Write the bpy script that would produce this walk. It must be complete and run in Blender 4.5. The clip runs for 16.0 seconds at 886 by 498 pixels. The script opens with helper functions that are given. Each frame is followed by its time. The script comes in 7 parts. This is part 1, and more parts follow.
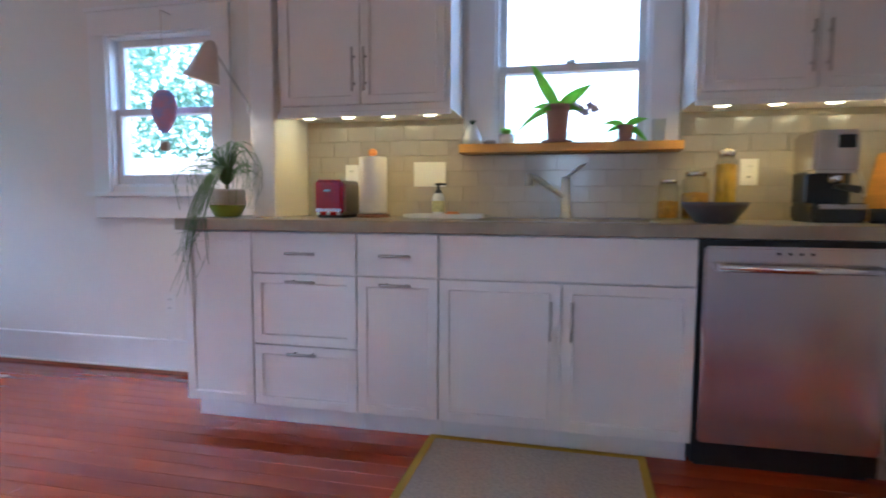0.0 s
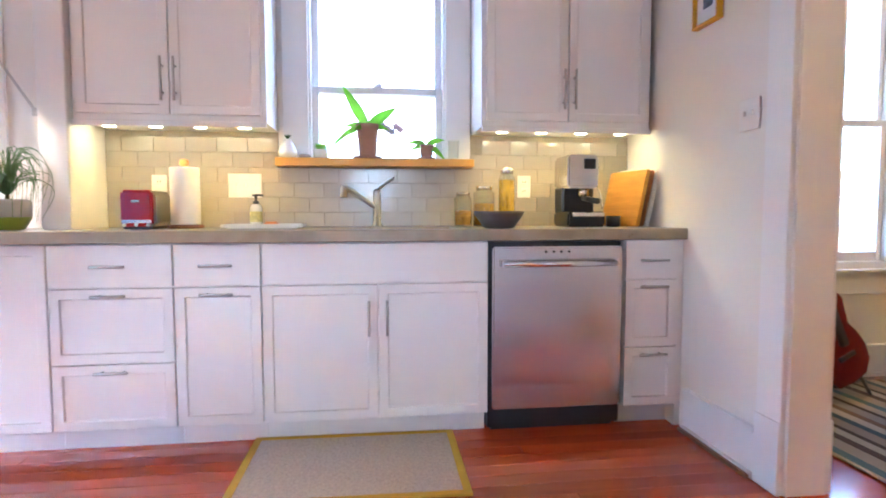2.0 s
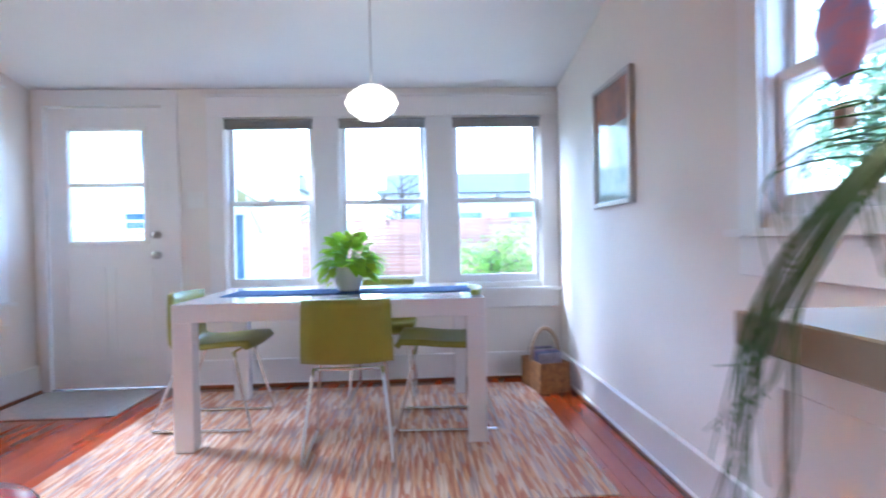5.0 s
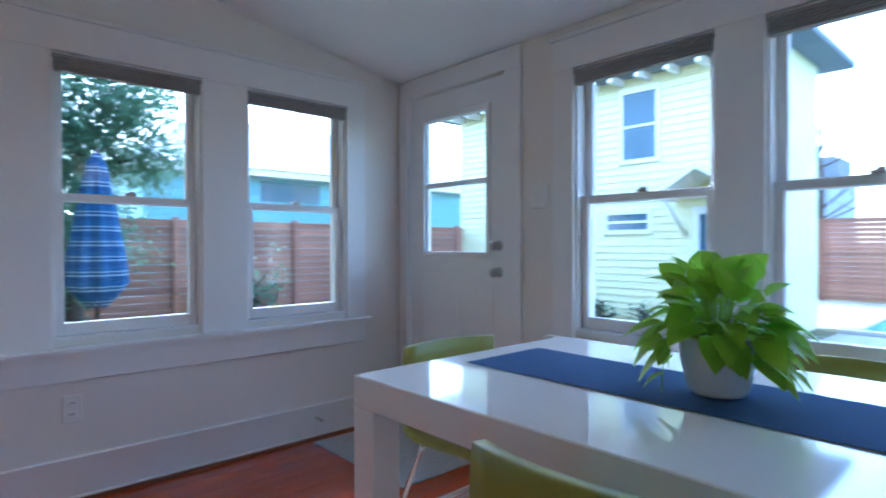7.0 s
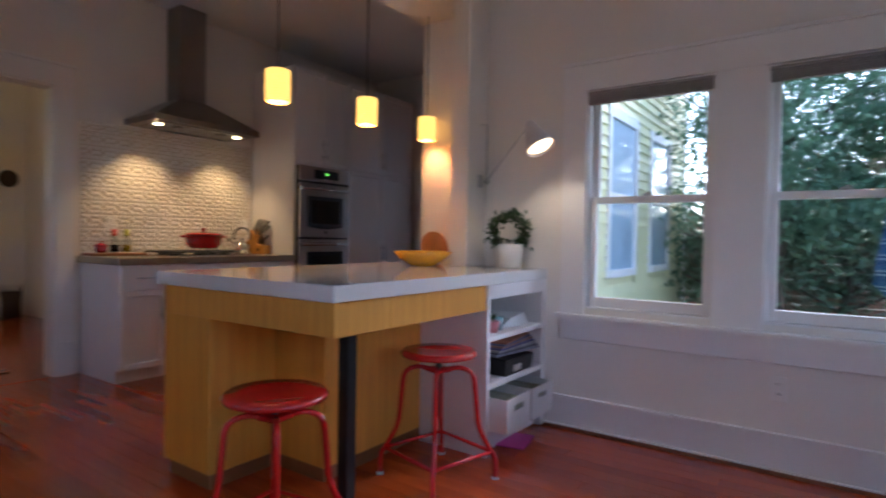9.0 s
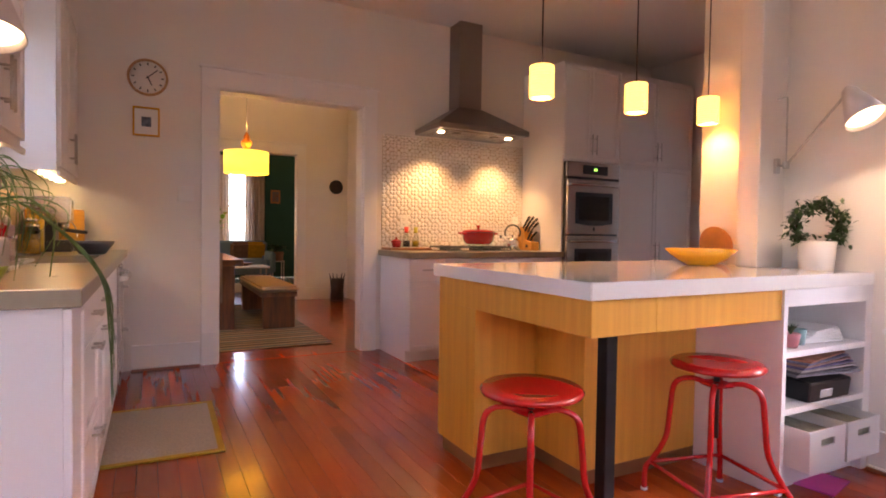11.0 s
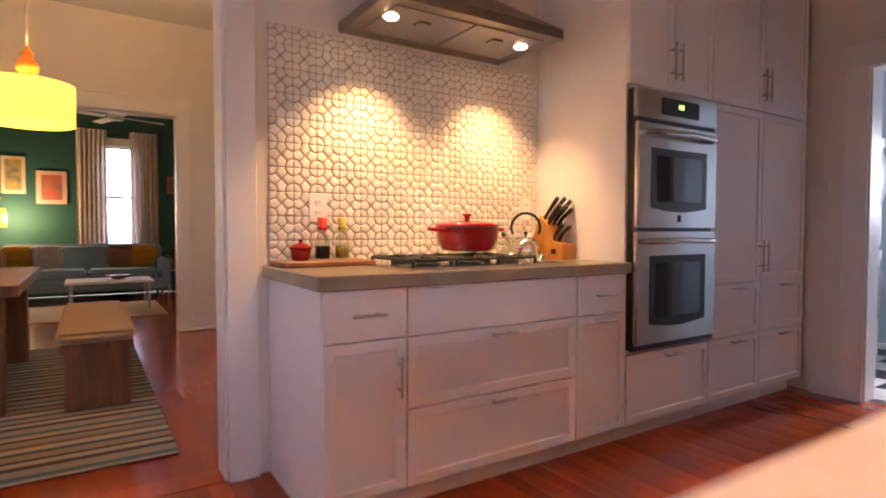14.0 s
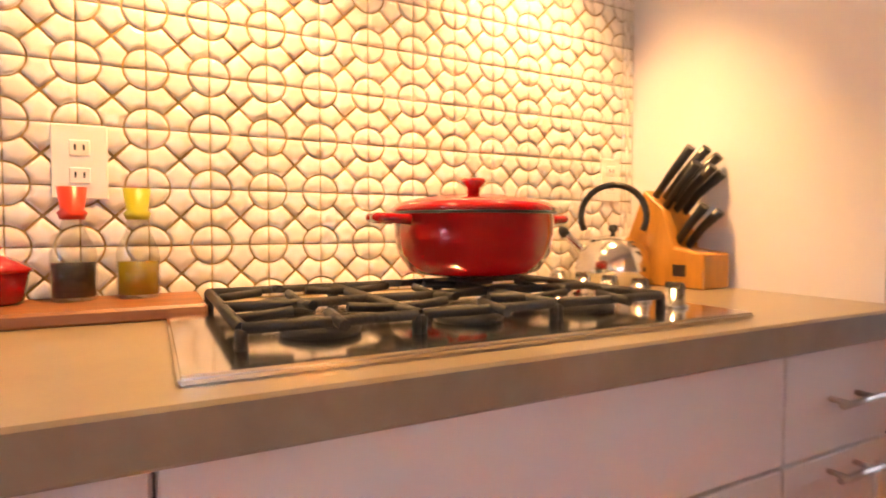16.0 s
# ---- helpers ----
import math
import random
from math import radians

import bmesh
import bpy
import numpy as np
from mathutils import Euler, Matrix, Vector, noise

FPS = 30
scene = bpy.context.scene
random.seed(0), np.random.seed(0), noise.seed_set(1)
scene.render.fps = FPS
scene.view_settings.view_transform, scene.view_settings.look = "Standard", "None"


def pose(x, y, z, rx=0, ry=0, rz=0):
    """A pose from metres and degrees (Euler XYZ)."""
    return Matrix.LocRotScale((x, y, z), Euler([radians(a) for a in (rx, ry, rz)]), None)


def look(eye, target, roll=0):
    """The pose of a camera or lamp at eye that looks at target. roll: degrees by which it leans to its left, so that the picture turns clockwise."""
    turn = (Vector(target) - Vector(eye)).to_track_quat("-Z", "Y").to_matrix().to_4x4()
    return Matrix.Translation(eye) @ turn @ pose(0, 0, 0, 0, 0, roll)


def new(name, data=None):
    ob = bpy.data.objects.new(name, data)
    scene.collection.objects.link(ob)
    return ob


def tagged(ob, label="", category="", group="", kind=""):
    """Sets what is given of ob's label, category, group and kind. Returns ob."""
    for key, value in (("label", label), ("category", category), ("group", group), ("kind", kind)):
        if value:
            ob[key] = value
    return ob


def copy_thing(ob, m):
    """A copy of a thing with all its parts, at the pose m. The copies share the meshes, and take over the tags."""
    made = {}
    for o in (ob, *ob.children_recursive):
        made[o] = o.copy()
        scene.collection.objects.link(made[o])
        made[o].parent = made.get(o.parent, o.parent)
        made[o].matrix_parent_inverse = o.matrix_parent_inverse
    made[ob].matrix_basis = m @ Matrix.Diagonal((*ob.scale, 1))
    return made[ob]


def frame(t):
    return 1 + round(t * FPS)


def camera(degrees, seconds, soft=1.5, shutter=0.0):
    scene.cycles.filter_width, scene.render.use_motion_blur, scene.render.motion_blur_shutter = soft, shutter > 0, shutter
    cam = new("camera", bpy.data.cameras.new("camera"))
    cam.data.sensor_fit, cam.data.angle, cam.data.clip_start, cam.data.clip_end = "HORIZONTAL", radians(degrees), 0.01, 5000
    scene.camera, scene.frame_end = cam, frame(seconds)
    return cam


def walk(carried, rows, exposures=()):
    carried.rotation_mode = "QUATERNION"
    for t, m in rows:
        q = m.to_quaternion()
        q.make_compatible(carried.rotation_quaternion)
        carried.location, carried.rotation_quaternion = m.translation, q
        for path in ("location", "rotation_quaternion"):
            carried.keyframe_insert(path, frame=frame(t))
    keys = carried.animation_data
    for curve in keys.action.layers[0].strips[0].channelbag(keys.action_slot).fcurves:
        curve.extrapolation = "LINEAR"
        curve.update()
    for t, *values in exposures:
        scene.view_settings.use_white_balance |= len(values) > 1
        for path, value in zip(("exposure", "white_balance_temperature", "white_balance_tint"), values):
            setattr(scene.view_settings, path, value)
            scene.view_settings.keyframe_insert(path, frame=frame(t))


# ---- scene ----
cam = camera(77.0, 16.0, 1.8, 0.4)
PATH = [
    (0, (-1.37, -2.75, 0.993), (-1.807, -0.806, 0.822), 0.2),
    (0.5, (-1.369, -2.972, 0.993), (-1.472, -0.98, 0.842), 0.0),
    (1, (-1.381, -3.164, 1.001), (-1.293, -1.171, 0.863), -0.0),
    (1.5, (-1.41, -3.24, 0.993), (-1.181, -1.258, 0.863), -0.1),
    (2, (-1.406, -2.981, 0.984), (-1.158, -1.001, 0.856), -0.1),
    (2.5, (-1.491, -2.595, 0.954), (-1.531, -0.597, 0.859), -0.4),
    (3, (-1.553, -2.234, 0.959), (-1.939, -0.273, 0.879), -0.4),
    (3.5, (-1.455, -1.77, 1.022), (-2.663, -0.179, 0.927), -1.1),
    (4, (-1.67, -1.446, 1.035), (-3.29, -0.275, 0.97), -1.7),
    (4.5, (-1.88, -1.23, 1.024), (-3.774, -0.588, 0.981), -1.3),
    (4.7, (-2.03, -1.16, 1.02), (-3.986, -0.744, 0.983), -1.2),
    (6.8, (-3.988, -0.942, 1.082), (-5.485, -2.269, 1.075), -0.4),
    (7, (-4.164, -0.916, 1.105), (-5.512, -2.394, 1.093), -0.1),
    (7.5, (-4.457, -0.87, 1.097), (-5.241, -2.709, 1.083), 0.4),
    (8, (-4.58, -0.782, 1.085), (-4.711, -2.777, 1.073), 0.6),
    (8.5, (-4.72, -0.762, 1.077), (-4.036, -2.642, 1.058), 0.8),
    (9, (-4.79, -0.715, 1.085), (-3.648, -2.354, 1.05), 0.9),
    (9.5, (-4.82, -0.73, 1.09), (-3.277, -1.997, 1.053), 1.1),
    (9.6, (-4.828, -0.738, 1.096), (-3.231, -1.938, 1.054), 1.2),
    (10, (-4.866, -0.767, 1.072), (-3.146, -1.79, 1.033), 1.3),
    (10.2, (-4.866, -0.742, 1.086), (-3.103, -1.69, 1.04), 1.3),
    (12.3, (-4.077, -1.064, 1.049), (-2.305, -1.988, 0.981), 0.6),
    (12.5, (-3.897, -1.126, 1.054), (-2.133, -2.065, 0.984), 0.6),
    (13, (-3.449, -1.398, 1.042), (-1.711, -2.385, 0.977), 0.4),
    (13.5, (-2.945, -1.673, 1.056), (-1.235, -2.708, 0.99), 0.2),
    (14, (-2.463, -1.978, 1.071), (-0.781, -3.059, 1.003), 0.1),
    (14.2, (-2.252, -2.046, 1.068), (-0.585, -3.165, 0.997), 0.1),
    (14.5, (-1.997, -2.275, 1.054), (-0.345, -3.4, 0.983), -0.0),
    (15, (-1.603, -2.587, 1.057), (0.022, -3.751, 0.992), -0.2),
    (15.5, (-1.293, -2.815, 1.062), (0.334, -3.976, 0.978), 0.1),
    (16, (-1.181, -2.982, 1.058), (0.589, -3.91, 0.981), 0.0),
]
EXPOSURE = [(0.0, 3.12, 4700, 8), (0.5, 3.5, 5150, 9), (1.0, 3.95, 5150, 10), (1.5, 4.15, 5100, 10), (2.0, 4.5, 4850, 9), (2.5, 4.5, 5000, 9), (3.1, 4.4, 4900, 7), (3.6, 4.1, 4950, 6), (4.2, 3.95, 4900, 8), (4.7, 3.85, 4850, 8), (6.8, 2.4, 4600, 3), (7.5, 2.48, 4600, 3), (8.0, 2.1, 4600, 6), (8.5, 2.2, 4900, 10), (9.0, 2.2, 5250, 14), (9.6, 2.5, 6000, 25), (10.2, 3.0, 6650, 30), (12.3, 3.5, 6950, 34), (13.0, 3.5, 6650, 36), (14.0, 3.52, 6350, 32), (15.0, 3.82, 6500, 29), (16.0, 3.85, 7050, 29)]
walk(cam, [(t, look(e, g, r)) for t, e, g, r in PATH], EXPOSURE)

# ---- world and large lights ----
world = bpy.data.worlds.new("overcast_sky")
scene.world = world
world.use_nodes = True
wn, wl = world.node_tree.nodes, world.node_tree.links
sky = wn.new("ShaderNodeTexSky")
sky.sky_type, sky.sun_disc = "NISHITA", False
sky.sun_elevation, sky.sun_rotation = radians(38), radians(200)
sky.air_density, sky.dust_density, sky.ozone_density = 1.0, 1.0, 1.0
pale = wn.new("ShaderNodeHueSaturation")  # thin high cloud takes most of the blue out
pale.inputs["Saturation"].default_value, pale.inputs["Value"].default_value = 0.8, 1.6
wl.new(sky.outputs["Color"], pale.inputs["Color"])
wl.new(pale.outputs["Color"], wn["Background"].inputs["Color"])
wn["Background"].inputs["Strength"].default_value = 0.15
sun = new("sun", bpy.data.lights.new("sun", "SUN"))
sun.data.energy, sun.data.angle, sun.data.color = 1.0, radians(25), (1, 0.97, 0.92)
sun.matrix_world = pose(0, 0, 30, 52, 0, -20)


def lamp(name, kind, energy, m, color=(1, 0.72, 0.42), size=0.05, spot=100, blend=0.6):
    d = bpy.data.lights.new(name, kind)
    d.energy, d.color = energy, color
    if kind == "AREA":
        d.size = size
    else:
        d.shadow_soft_size = size
    if kind == "SPOT":
        d.spot_size, d.spot_blend = radians(spot), blend
    ob = new(name, d)
    ob.matrix_world = m
    return ob


WARM = (1, 0.66, 0.30)
for y in (-2.47, -3.10, -3.68):  # bulbs of the island pendants
    lamp("pendant_bulb", "POINT", 2.2, pose(-2.58, y, 1.80), (1, 0.56, 0.20), 0.03)
for y in (-3.09, -3.81):  # two lamps in the range hood
    lamp("hood_bulb", "SPOT", 5.6, pose(-0.32, y, 1.962, 0, -12, 0), (1, 0.62, 0.23), 0.02, 95, 0.8)
for x0 in (-2.58, -0.80):  # puck lights under the wall cabinets
    for k in range(4):
        lamp("puck_bulb", "SPOT", 0.28, pose(x0 + 0.20 * k, -0.235, 1.385), (1, 0.58, 0.07), 0.03, 140, 0.8)
lamp("breakfast_bulb", "POINT", 3, pose(-5.15, -1.285, 1.73), (1, 0.86, 0.66), 0.06)
lamp("sconce_bulb", "SPOT", 1.5, pose(-3.03, -0.438, 1.54), (1, 0.74, 0.45), 0.03, 130)
lamp("sconce_bulb", "SPOT", 1.5, pose(-3.487, -3.51, 1.588), (1, 0.74, 0.45), 0.03, 130)
lamp("laundry_window_light", "AREA", 2.2, pose(-1.4, -8.30, 1.5, 90, 0, 0), (0.78, 0.88, 1.0), 0.7)
lamp("drum_bulb", "POINT", 8, pose(1.62, -1.71, 1.805), WARM, 0.08)
lamp("sofa_lamp_bulb", "POINT", 7, pose(7.9, -1.03, 1.24), WARM, 0.06)


# ---- materials ----
def material(name, color, rough=0.6, metal=0.0, vary=0.12, scale=6.0, bump=0.0, bscale=60.0, coat=0.0, stretch=(1, 1, 1), spec=0.5, ranDom=0.0, color2=None, emit=None, strength=0.0, alpha=1.0, trans=0.0):
    m = bpy.data.materials.new(name)
    m.use_nodes = True
    n, l = m.node_tree.nodes, m.node_tree.links
    b = n["Principled BSDF"]
    tc = n.new("ShaderNodeTexCoord")
    mp = n.new("ShaderNodeMapping")
    mp.inputs["Scale"].default_value = stretch
    l.new(tc.outputs["Object"], mp.inputs["Vector"])
    nz = n.new("ShaderNodeTexNoise")
    nz.inputs["Scale"].default_value, nz.inputs["Detail"].default_value, nz.inputs["Roughness"].default_value = scale, 5, 0.6
    l.new(mp.outputs["Vector"], nz.inputs["Vector"])
    rp = n.new("ShaderNodeValToRGB")
    c2 = color2 or tuple(c * (1 - vary * 1.6) for c in color)
    rp.color_ramp.elements[0].position, rp.color_ramp.elements[1].position = 0.3, 0.7
    rp.color_ramp.elements[0].color = (*c2, 1)
    rp.color_ramp.elements[1].color = (*color, 1)
    l.new(nz.outputs["Fac"], rp.inputs["Fac"])
    out = rp.outputs["Color"]
    if ranDom:
        info = n.new("ShaderNodeObjectInfo")
        hsv = n.new("ShaderNodeHueSaturation")
        mr = n.new("ShaderNodeMapRange")
        mr.inputs["To Min"].default_value, mr.inputs["To Max"].default_value = 1 - ranDom, 1 + ranDom
        l.new(info.outputs["Random"], mr.inputs["Value"])
        l.new(mr.outputs["Result"], hsv.inputs["Value"])
        l.new(out, hsv.inputs["Color"])
        out = hsv.outputs["Color"]
    l.new(out, b.inputs["Base Color"])
    b.inputs["Roughness"].default_value, b.inputs["Metallic"].default_value = rough, metal
    b.inputs["Coat Weight"].default_value, b.inputs["Specular IOR Level"].default_value = coat, spec
    b.inputs["Coat Roughness"].default_value = 0.08
    b.inputs["Transmission Weight"].default_value = trans
    if bump:
        n2 = n.new("ShaderNodeTexNoise")
        n2.inputs["Scale"].default_value, n2.inputs["Detail"].default_value = bscale, 4
        l.new(mp.outputs["Vector"], n2.inputs["Vector"])
        bp = n.new("ShaderNodeBump")
        bp.inputs["Strength"].default_value, bp.inputs["Distance"].default_value = bump, 0.01
        l.new(n2.outputs["Fac"], bp.inputs["Height"])
        l.new(bp.outputs["Normal"], b.inputs["Normal"])
        mr2 = n.new("ShaderNodeMapRange")
        mr2.inputs["To Min"].default_value, mr2.inputs["To Max"].default_value = max(0.02, rough - 0.08), min(1, rough + 0.10)
        l.new(nz.outputs["Fac"], mr2.inputs["Value"])
        l.new(mr2.outputs["Result"], b.inputs["Roughness"])
    if emit:
        b.inputs["Emission Color"].default_value = (*emit, 1)
        b.inputs["Emission Strength"].default_value = strength
    return m


def leafy(m, color, share=0.4):
    """Thin leaves: part of the light passes through."""
    n, l = m.node_tree.nodes, m.node_tree.links
    t, x = n.new("ShaderNodeBsdfTranslucent"), n.new("ShaderNodeMixShader")
    t.inputs["Color"].default_value, x.inputs["Fac"].default_value = (*color, 1), share
    l.new(n["Principled BSDF"].outputs["BSDF"], x.inputs[1])
    l.new(t.outputs["BSDF"], x.inputs[2])
    l.new(x.outputs["Shader"], n["Material Output"].inputs["Surface"])
    return m


def glass(name, tint=(1, 1, 1), rough=0.0, mix=0.93):
    m = bpy.data.materials.new(name)
    m.use_nodes = True
    n, l = m.node_tree.nodes, m.node_tree.links
    n.remove(n["Principled BSDF"])
    t, g, x, lw, pw = n.new("ShaderNodeBsdfTransparent"), n.new("ShaderNodeBsdfGlossy"), n.new("ShaderNodeMixShader"), n.new("ShaderNodeLayerWeight"), n.new("ShaderNodeMath")
    t.inputs["Color"].default_value = (*tint, 1)
    g.inputs["Roughness"].default_value = rough
    lw.inputs["Blend"].default_value, pw.operation, pw.inputs[1].default_value = 0.5, "POWER", 4.0
    l.new(lw.outputs["Facing"], pw.inputs[0])
    ad = n.new("ShaderNodeMath")
    ad.operation, ad.inputs[1].default_value, ad.inputs[2].default_value = "MULTIPLY_ADD", 0.6, 0.03
    l.new(pw.outputs[0], ad.inputs[0])
    l.new(ad.outputs[0], x.inputs["Fac"])
    l.new(t.outputs["BSDF"], x.inputs[1])
    l.new(g.outputs["BSDF"], x.inputs[2])
    l.new(x.outputs["Shader"], n["Material Output"].inputs["Surface"])
    return m


def stripes(name, axis, colors, period, rough=0.9, jitter=0.0):
    """Bands of woven colour along one axis."""
    m = bpy.data.materials.new(name)
    m.use_nodes = True
    n, l = m.node_tree.nodes, m.node_tree.links
    b = n["Principled BSDF"]
    tc, sep = n.new("ShaderNodeTexCoord"), n.new("ShaderNodeSeparateXYZ")
    l.new(tc.outputs["Object"], sep.inputs["Vector"])
    nz = n.new("ShaderNodeTexNoise")
    nz.inputs["Scale"].default_value, nz.inputs["Detail"].default_value = 14, 3
    l.new(tc.outputs["Object"], nz.inputs["Vector"])
    ad = n.new("ShaderNodeMath")
    ad.operation = "MULTIPLY_ADD"
    ad.inputs[1].default_value = jitter
    l.new(nz.outputs["Fac"], ad.inputs[0])
    l.new(sep.outputs[axis], ad.inputs[2])
    dv = n.new("ShaderNodeMath")
    dv.operation = "DIVIDE"
    dv.inputs[1].default_value = period
    l.new(ad.outputs[0], dv.inputs[0])
    fr = n.new("ShaderNodeMath")
    fr.operation = "FRACT"
    l.new(dv.outputs[0], fr.inputs[0])
    rp = n.new("ShaderNodeValToRGB")
    rp.color_ramp.interpolation = "CONSTANT"
    els = rp.color_ramp.elements
    while len(els) < len(colors):
        els.new(1.0)
    for k, (p, c) in enumerate(colors):
        els[k].position, els[k].color = p, (*c, 1)
    l.new(fr.outputs[0], rp.inputs["Fac"])
    l.new(rp.outputs["Color"], b.inputs["Base Color"])
    b.inputs["Roughness"].default_value = rough
    w = n.new("ShaderNodeTexNoise")
    w.inputs["Scale"].default_value = 160
    l.new(tc.outputs["Object"], w.inputs["Vector"])
    bp = n.new("ShaderNodeBump")
    bp.inputs["Strength"].default_value, bp.inputs["Distance"].default_value = 0.6, 0.01
    l.new(w.outputs["Fac"], bp.inputs["Height"])
    l.new(bp.outputs["Normal"], b.inputs["Normal"])
    return m


def rag_weave(name, colors):
    """Short dashes of rag in mixed colours, lying along x and packed along y."""
    m = bpy.data.materials.new(name)
    m.use_nodes = True
    n, l = m.node_tree.nodes, m.node_tree.links
    b = n["Principled BSDF"]
    tc, mp = n.new("ShaderNodeTexCoord"), n.new("ShaderNodeMapping")
    mp.inputs["Scale"].default_value = (6.5, 92, 1)
    l.new(tc.outputs["Object"], mp.inputs["Vector"])
    cell = n.new("ShaderNodeTexVoronoi")
    cell.inputs["Scale"].default_value = 1.0
    l.new(mp.outputs["Vector"], cell.inputs["Vector"])
    sep = n.new("ShaderNodeSeparateColor")
    l.new(cell.outputs["Color"], sep.inputs["Color"])
    rp = n.new("ShaderNodeValToRGB")
    rp.color_ramp.interpolation = "CONSTANT"
    els = rp.color_ramp.elements
    while len(els) < len(colors):
        els.new(1.0)
    for k, c in enumerate(colors):
        els[k].position, els[k].color = k / len(colors), (*c, 1)
    l.new(sep.outputs["Red"], rp.inputs["Fac"])
    l.new(rp.outputs["Color"], b.inputs["Base Color"])
    b.inputs["Roughness"].default_value = 0.95
    bp = n.new("ShaderNodeBump")
    bp.inputs["Strength"].default_value, bp.inputs["Distance"].default_value = 0.7, 0.008
    l.new(cell.outputs["Distance"], bp.inputs["Height"])
    l.new(bp.outputs["Normal"], b.inputs["Normal"])
    return m


M_WALL = material("wall_paint", (0.80, 0.755, 0.70), 0.75, vary=0.02, scale=2, bump=0.08, bscale=180)
M_CEIL = material("ceiling_paint", (0.80, 0.80, 0.79), 0.8, vary=0.02, scale=2, bump=0.05, bscale=150)
M_TRIM = material("trim_paint", (0.82, 0.80, 0.785), 0.38, vary=0.02, scale=3, bump=0.03, bscale=40)
M_CAB = material("cabinet_paint", (0.82, 0.785, 0.765), 0.36, vary=0.02, scale=3, bump=0.03, bscale=50)
M_FLOOR = material("heart_pine", (0.44, 0.066, 0.006), 0.2, vary=0.3, scale=2.2, bump=0.012, bscale=14, coat=0.3, stretch=(0.5, 5, 5), ranDom=0.20, color2=(0.32, 0.042, 0.005))
M_GAP = material("board_gap", (0.035, 0.014, 0.008), 0.7)
M_CONC = material("concrete_counter", (0.37, 0.30, 0.20), 0.3, vary=0.14, scale=7, coat=0.3, bump=0.02, bscale=30, color2=(0.27, 0.215, 0.14))
M_QUARTZ = material("white_quartz", (0.80, 0.76, 0.72), 0.09, vary=0.02, scale=30, coat=0.3)
M_MAPLE = material("maple_wood", (0.80, 0.385, 0.048), 0.42, vary=0.16, scale=4, bump=0.06, bscale=30, stretch=(7, 7, 0.35), color2=(0.67, 0.295, 0.033))
M_STEEL = material("brushed_steel", (0.60, 0.57, 0.55), 0.21, 1.0, vary=0.02, scale=3)
M_STEELH = material("hood_steel", (0.36, 0.33, 0.30), 0.34, 1.0, vary=0.05, scale=2)
M_CHROME = material("chrome", (0.78, 0.77, 0.75), 0.16, 1.0, vary=0.02)
M_NICKEL = material("satin_nickel", (0.52, 0.50, 0.475), 0.28, 1.0, vary=0.03)
M_BLACK = material("black_plastic", (0.012, 0.012, 0.013), 0.3, vary=0.1)
M_IRON = material("cast_iron", (0.02, 0.02, 0.021), 0.55, vary=0.2, bump=0.2, bscale=150)
M_OVEN = material("oven_glass", (0.006, 0.010, 0.010), 0.04, vary=0.1, coat=0.5)
M_RED = material("red_paint", (0.55, 0.012, 0.010), 0.25, vary=0.08, coat=0.4)
M_ENAMEL = material("red_enamel", (0.40, 0.006, 0.007), 0.09, vary=0.1, coat=0.6, color2=(0.30, 0.003, 0.005))
M_GREEN = material("olive_leather", (0.30, 0.29, 0.035), 0.42, vary=0.08, scale=8, bump=0.05, bscale=200)
M_WHITEG = material("white_lacquer", (0.82, 0.80, 0.79), 0.06, vary=0.01, coat=0.5)
M_WHITE = material("white_plastic", (0.80, 0.78, 0.74), 0.35, vary=0.02)
M_POT = material("white_ceramic", (0.74, 0.72, 0.70), 0.18, vary=0.03, coat=0.3)
M_TERRA = material("terracotta", (0.36, 0.19, 0.14), 0.7, vary=0.12, scale=12, bump=0.1)
M_LEAF = material("bright_leaf", (0.52, 0.60, 0.015), 0.35, vary=0.35, scale=7, color2=(0.20, 0.40, 0.012))
leafy(M_LEAF, (0.45, 0.75, 0.06))
M_LEAFD = material("dark_leaf", (0.05, 0.12, 0.03), 0.45, vary=0.35, scale=14)
M_ORCH = material("orchid_leaf", (0.16, 0.50, 0.03), 0.3, vary=0.25, scale=9, color2=(0.06, 0.24, 0.03))
leafy(M_ORCH, (0.45, 0.75, 0.06))
M_SHELF = material("yellow_wood_shelf", (0.70, 0.36, 0.05), 0.4, vary=0.12, scale=5, stretch=(0.6, 6, 6))
M_BLUE = material("blue_runner", (0.022, 0.075, 0.22), 0.9, vary=0.15, scale=60, bump=0.4, bscale=400)
M_TILE = material("greige_tile", (0.41, 0.355, 0.28), 0.25, vary=0.05, scale=10, ranDom=0.05, coat=0.2)
M_GROUT = material("tile_grout", (0.37, 0.32, 0.25), 0.9, vary=0.1, scale=30)
M_GLAZE = material("white_glaze", (0.80, 0.755, 0.70), 0.14, vary=0.05, scale=18, coat=0.4, ranDom=0.04)
M_GROOVE = material("tan_glaze_groove", (0.44, 0.29, 0.08), 0.35, vary=0.25, scale=40)
M_YELLOW = material("yellow_ceramic", (0.72, 0.36, 0.01), 0.2, vary=0.05, coat=0.4)
M_ORANGE = material("orange_wood", (0.55, 0.19, 0.02), 0.4, vary=0.2, scale=8, stretch=(1, 1, 6))
M_RUSTIC = material("rustic_wood", (0.30, 0.115, 0.04), 0.5, vary=0.4, scale=9, bump=0.2, bscale=25, stretch=(1.4, 2.2, 0.2), color2=(0.10, 0.045, 0.025))
